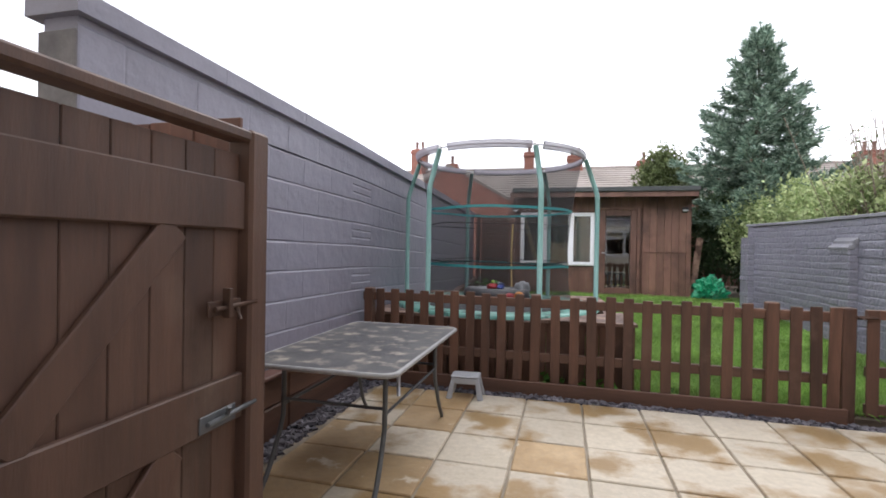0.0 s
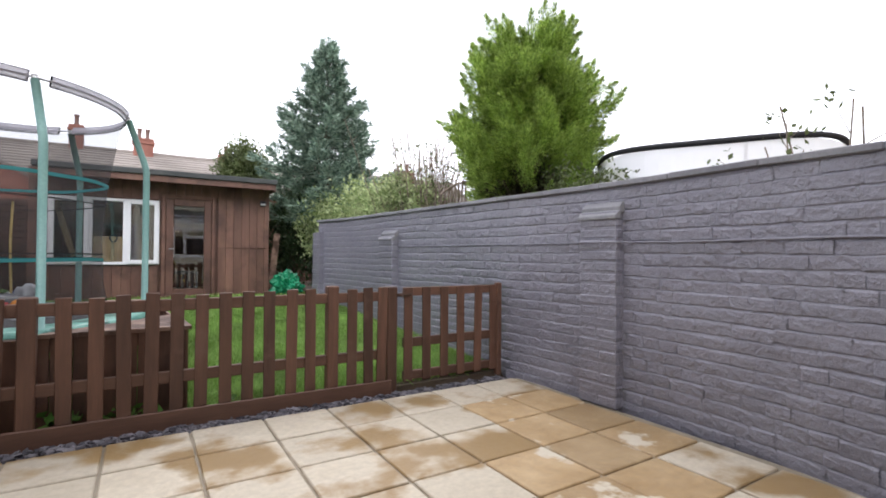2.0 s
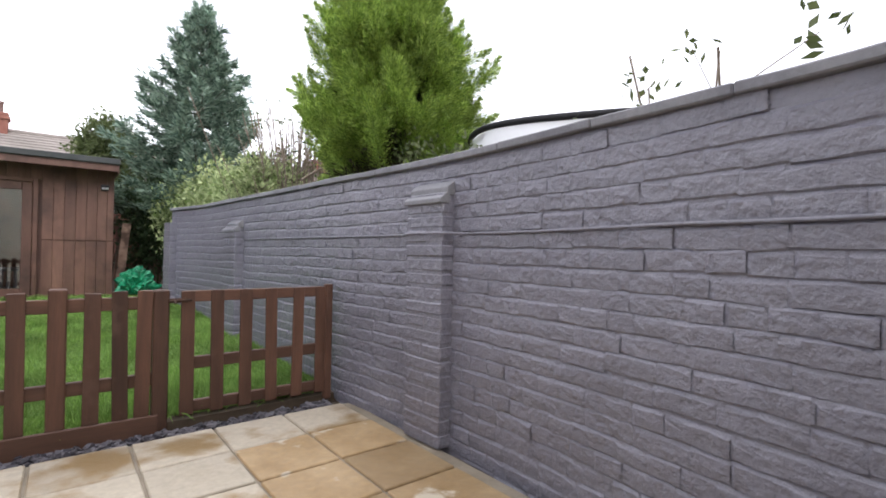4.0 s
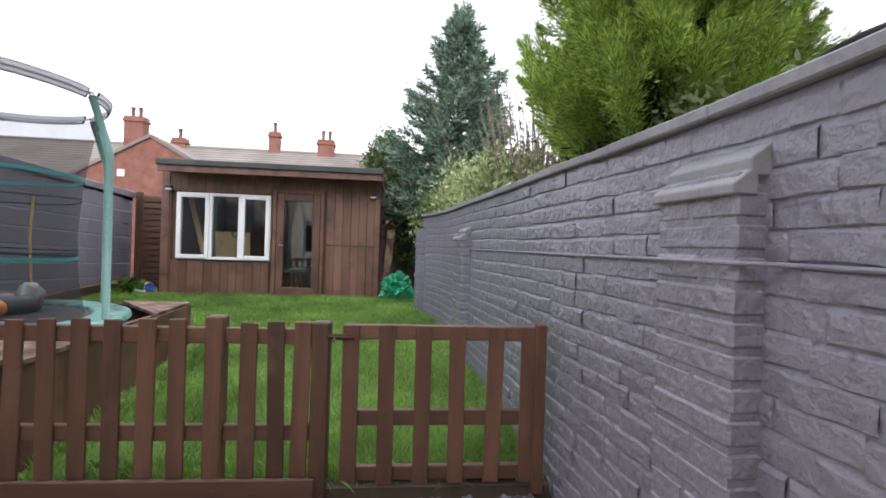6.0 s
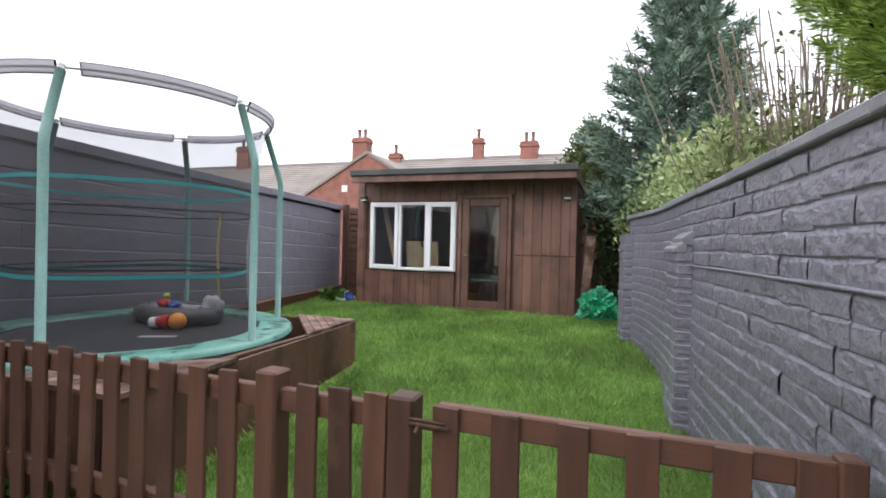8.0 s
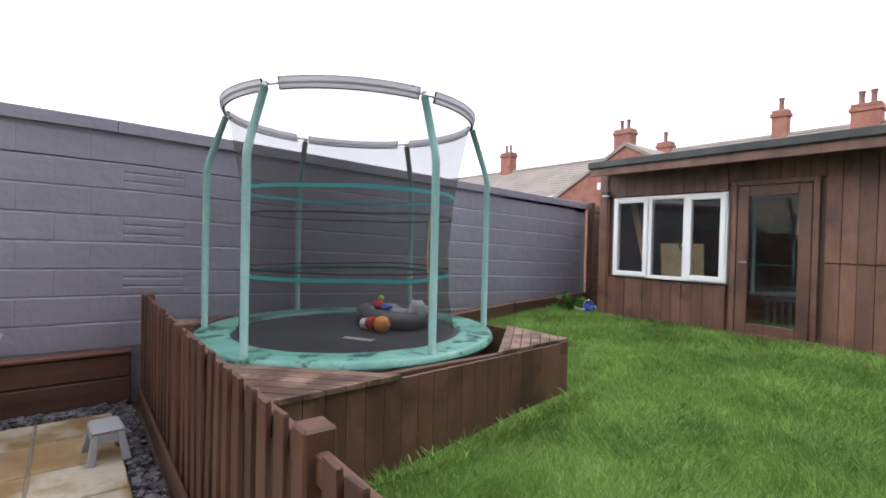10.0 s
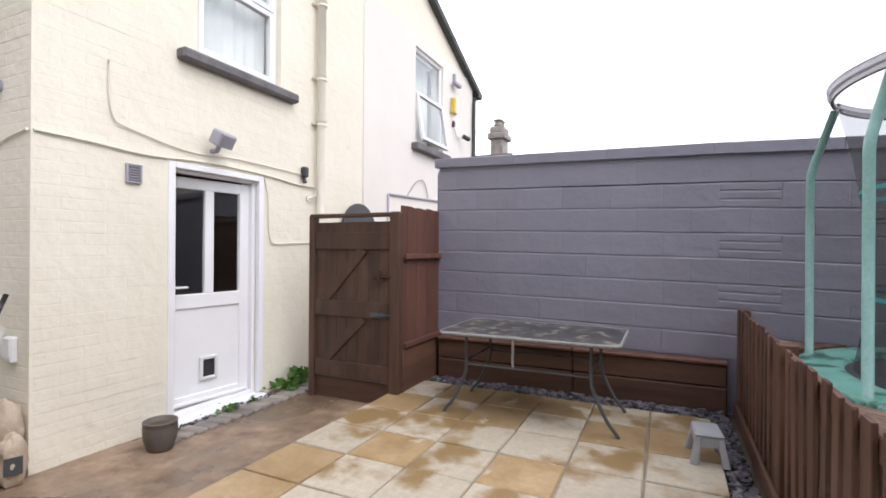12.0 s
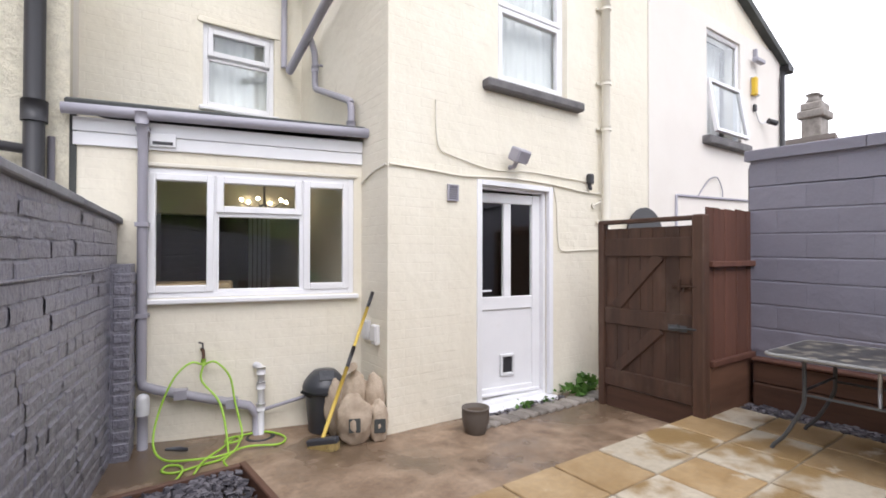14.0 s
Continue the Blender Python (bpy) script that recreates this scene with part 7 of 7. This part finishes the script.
V = np.stack([np.c_[gx - dx, gy - dy, gz], np.c_[gx + dx, gy + dy, gz], np.c_[gx + lean[:, 0] + dx * 0.2, gy + lean[:, 1] + dy * 0.2, gz + hgt],
              np.c_[gx + lean[:, 0] - dx * 0.2, gy + lean[:, 1] - dy * 0.2, gz + hgt]], 1).reshape(-1, 3)
grass = new("grass", raw_mesh("grass", V, np.arange(4 * n).reshape(n, 4), GRASS))
tagged(grass, "fresh green grass blades of the lawn", "grass", "", "stuff")
n = 2600
tx = np.where(rng.uniform(0, 1, n) < 0.5, rng.normal(0.46, 0.05, n), rng.uniform(0.4, 3.0, n))
ty = np.where(tx < 0.62, rng.uniform(4.5, 7.0, n), rng.normal(4.42, 0.05, n))
tufts = new("grass_tufts", leaves("grass_tufts", np.c_[tx, ty, 0.02 + 0.39 * np.clip((ty - 4.3) / 5.4, 0, 1)], np.c_[rng.normal(0, 0.5, n), rng.normal(0, 0.5, n), np.ones(n)], 0.12, 0.004, GRASS, 0.2))
tagged(tufts, "longer uncut grass along boards and fence", "grass", "", "stuff")

# ---- paving slabs, blocks and bricks, piece by piece ----
def slab_mesh(seed, mat):
    bm = box(-PITCH / 2 + 0.008, PITCH / 2 - 0.008, -PITCH / 2 + 0.008, PITCH / 2 - 0.008, -0.04, 0.0, 0.006)
    bmesh.ops.subdivide_edges(bm, edges=[e for e in bm.edges if e.calc_length() > 0.3], cuts=2, use_grid_fill=True)
    r = random.Random(seed)
    for v in bm.verts:
        e = 0.004 * noise.noise(Vector((v.co.x * 9, v.co.y * 9, seed)))
        v.co.x += e
        v.co.y -= e * 0.7
        if v.co.z > -0.01:
            v.co.z += 0.003 * noise.noise(Vector((v.co.x * 14, seed, v.co.y * 14)))
    return mesh_of("slab", bm, mat)


slabs = [slab_mesh(k, SLAB) for k in range(5)]
OCHRE = {(4, 1), (5, 1), (4, 2), (5, 2), (3, 3), (4, 3), (5, 3), (3, 4), (4, 4), (2, 4), (-1, 5), (-2, 2), (-4, 0), (-4, 1), (-5, 2), (-4, 5), (1, 5), (0, 5), (-5, 4), (-5, 3), (-4, 3), (2, 5), (-2, 4)}
slabs_o = [slab_mesh(k + 9, SLAB_OCHRE) for k in range(3)]
k = 0
for i in range(-5, 7):
    for j in range(6):
        cx, cy = 0.39 + PITCH * (i + 0.5), PATIO_Y1 - PITCH * (j + 0.5)
        if cx < -1.98 or cx > 3.0:
            continue
        k += 1
        me = slabs_o[k % 3] if (i, j) in OCHRE else slabs[k % 5]
        piece("slab", me, patio, pose(cx, cy, rng.uniform(-0.002, 0.002), rng.uniform(-0.25, 0.25), rng.uniform(-0.25, 0.25), 90 * (k % 4) + rng.uniform(-0.4, 0.4)))


def block_mesh(L, H, seed):
    """One painted block: a soft weathered top arris, a tight bed joint and shallow ends."""
    r = random.Random(seed)
    bm = bmesh.new()
    p, rows = 0.011, []
    for u, e in ((-L / 2, 0.0019), (-L / 2 + 0.010, 0.0), (-L / 6, 0.0), (L / 6, 0.0), (L / 2 - 0.010, 0.0), (L / 2, 0.0019)):
        j0, j1 = r.uniform(-0.0015, 0.002), r.uniform(-0.004, 0.002)
        rows.append([bm.verts.new(q) for q in ((u, -0.002, -H / 2 + 0.001), (u, p - e - 0.001, -H / 2 + 0.004 + j0), (u, p - e, H / 2 - 0.016 + j1), (u, -0.002, H / 2))])
    for a, b in zip(rows, rows[1:]):
        for n_ in range(3):
            bm.faces.new((a[n_], b[n_], b[n_ + 1], a[n_ + 1]))
    return bm


BH, BL = 0.2195, 0.452
blk = [mesh_of("block", block_mesh(BL, BH, k), GREY_BLOCK) for k in range(5)]
half = mesh_of("block", block_mesh(BL / 2, BH, 9), GREY_BLOCK)
thin = mesh_of("block", block_mesh(BL, BH / 3, 8), GREY_BLOCK)
for row in range(8):
    y = LY0 + (0 if row % 2 else BL / 2)
    if row % 2 == 0:
        yc = LY0 + BL / 4
        piece("block", half, wall_west, pose(LX - 0.012, yc, lw_top(yc) - 0.235 + 0.11 - BH * (row + 0.5), 0, 0, -90))
    k = 0
    while y + BL < LY1 + 0.05:
        yc = y + BL / 2
        sl = math.degrees(math.atan((lw_top(yc + 0.2) - lw_top(yc - 0.2)) / 0.4))
        zc = lw_top(yc) - 0.235 + 0.11 - BH * (row + 0.5)
        if 4.28 < yc < 4.72 and row in (1, 3, 5):
            for q in (-1, 0, 1):
                piece("block", thin, wall_west, pose(LX - 0.012, yc, zc + q * BH / 3, 0, sl, -90))
        else:
            piece("block", blk[(k * 3 + row) % 5], wall_west, pose(LX - 0.012 + rng.uniform(-0.002, 0.002), yc, zc, 0, sl, -90))
        y += BL
        k += 1
y, k = LY0 - 0.03, 0
while y < LY1:
    L_ = min(0.9, LY1 - y)
    bm = bmesh.new()
    za, zb = lw_top(y), lw_top(y + L_)
    v = [bm.verts.new((px_, py_, pz_)) for py_, zt in ((y + 0.002, za), (y + L_ - 0.002, zb)) for px_, pz_ in ((LX - 0.26, zt - 0.10), (LX + 0.032, zt - 0.10), (LX + 0.034, zt - 0.008), (LX + 0.02, zt), (LX - 0.26, zt))]
    bm.faces.new(v[:5]), bm.faces.new(list(reversed(v[5:])))
    for n_ in range(5):
        bm.faces.new((v[n_], v[n_ + 5], v[(n_ + 1) % 5 + 5], v[(n_ + 1) % 5]))
    bmesh.ops.recalc_face_normals(bm, faces=bm.faces)
    part("coping_block", bm, GREY_BLOCK, wall_west)
    y += L_
    k += 1
part("end_stone", box(LX - 0.21, LX - 0.005, LY0 - 0.012, LY0 + 0.008, 1.75, 2.2, 0.006), DARK_STONE, wall_west, "bare weathered wall end")


def brick_mesh(L, H, seed):
    """One thickly painted old brick: wandering arrises, spalled corners, ends drowned in paint."""
    r = random.Random(seed)
    bm = bmesh.new()
    n_ = 5 if L > 0.15 else 3
    out, tilt = r.uniform(-0.003, 0.003), r.uniform(-0.004, 0.004)
    chip = r.choice((None, None, 0, n_, 1, n_ - 1))
    rows = []
    e_ = 0.015 / L
    dip = (r.uniform(0.0008, 0.0048), r.uniform(0.0008, 0.0048))
    for q, f in enumerate((0, e_, 0.33, 0.66, 1 - e_, 1) if n_ == 5 else (0, e_, 1 - e_, 1)):
        u = -L / 2 + L * f + (0 if q in (0, n_) else r.uniform(-0.004, 0.004))
        y = 0.0085 + out + tilt * (f - 0.5) - (dip[0] if q == 0 else dip[1] if q == n_ else 0.0)
        drop = 0.010 if q == chip else 0.0
        rows.append([bm.verts.new(p) for p in ((u, -0.0015, -H / 2 + 0.0005), (u, y - 0.0005 + r.uniform(-0.003, 0.001), -H / 2 + 0.003 + r.uniform(-0.001, 0.008)),
                                               (u, y + r.uniform(-0.0012, 0.0016), r.uniform(-0.012, 0.014)),
                                               (u, y - drop * 0.25 + r.uniform(-0.001, 0.001), H / 2 - 0.014 - drop + r.uniform(-0.008, 0.004)), (u, -0.001, H / 2 - drop * 0.3))])
    for a, b in zip(rows, rows[1:]):
        for k in range(4):
            bm.faces.new((a[k], b[k], b[k + 1], a[k + 1]))
    return bm


RBL, RBH = 0.243, 0.0865
NV = 16
variants = [brick_mesh(RBL if k < NV else RBL * 0.56, RBH, k) for k in range(NV + 10)]
arrays = []
for bm in variants:
    bm.verts.index_update()
    arrays.append((np.array([v.co[:] for v in bm.verts]), [tuple(v.index for v in f.verts) for f in bm.faces]))
bmeshes = [mesh_of("brick", bm, GREY_PAINT) for bm in variants]
S0, S1 = rw_s(1.05), rw_s(4.3)
count, V, Q, base = 0, [], [], 0
for row in range(24):
    z = -0.20 + RBH * (row + 0.5)
    s = 0.02 + rng.uniform(0, 0.2)
    while s < RLEN - 0.05:
        head = rng.uniform(0, 1) < (0.38 if row % 3 else 0.65)
        L_ = RBL * 0.56 if head else RBL
        if s + L_ > RLEN:
            break
        x, y, a = rw_at(s + L_ / 2)
        if max(-0.16, ground_z(y) - 0.05) < z < WT - 0.02 - 0.035 * max(0.0, 2.0 - y):
            m = Matrix.Translation((x, y, z + 0.016 * noise.noise(Vector((s * 0.8, row * 0.22, 0))) + rng.uniform(-0.004, 0.004))) @ Matrix.Rotation(a, 4, "Z") @ Matrix.Rotation(radians(rng.uniform(-0.9, 0.9)), 4, "Y")
            v_ = int(rng.integers(NV, NV + 10)) if head else int(rng.integers(0, NV))
            if S0 < s < S1 and z > 0 and count < 330:
                piece("brick", bmeshes[v_], wall_east, m)
                count += 1
            else:
                P_, F_ = arrays[v_]
                M = np.array(m)
                V.append(P_ @ M[:3, :3].T + M[:3, 3])
                Q += [tuple(i + base for i in f) for f in F_]
                base += len(P_)
        s += L_
me = raw_mesh("brickwork", np.concatenate(V), np.array([q for q in Q]), GREY_PAINT)
o = new("brickwork", me)
o.parent = wall_east
tagged(o, "grey painted old bricks", "", "", "stuff")
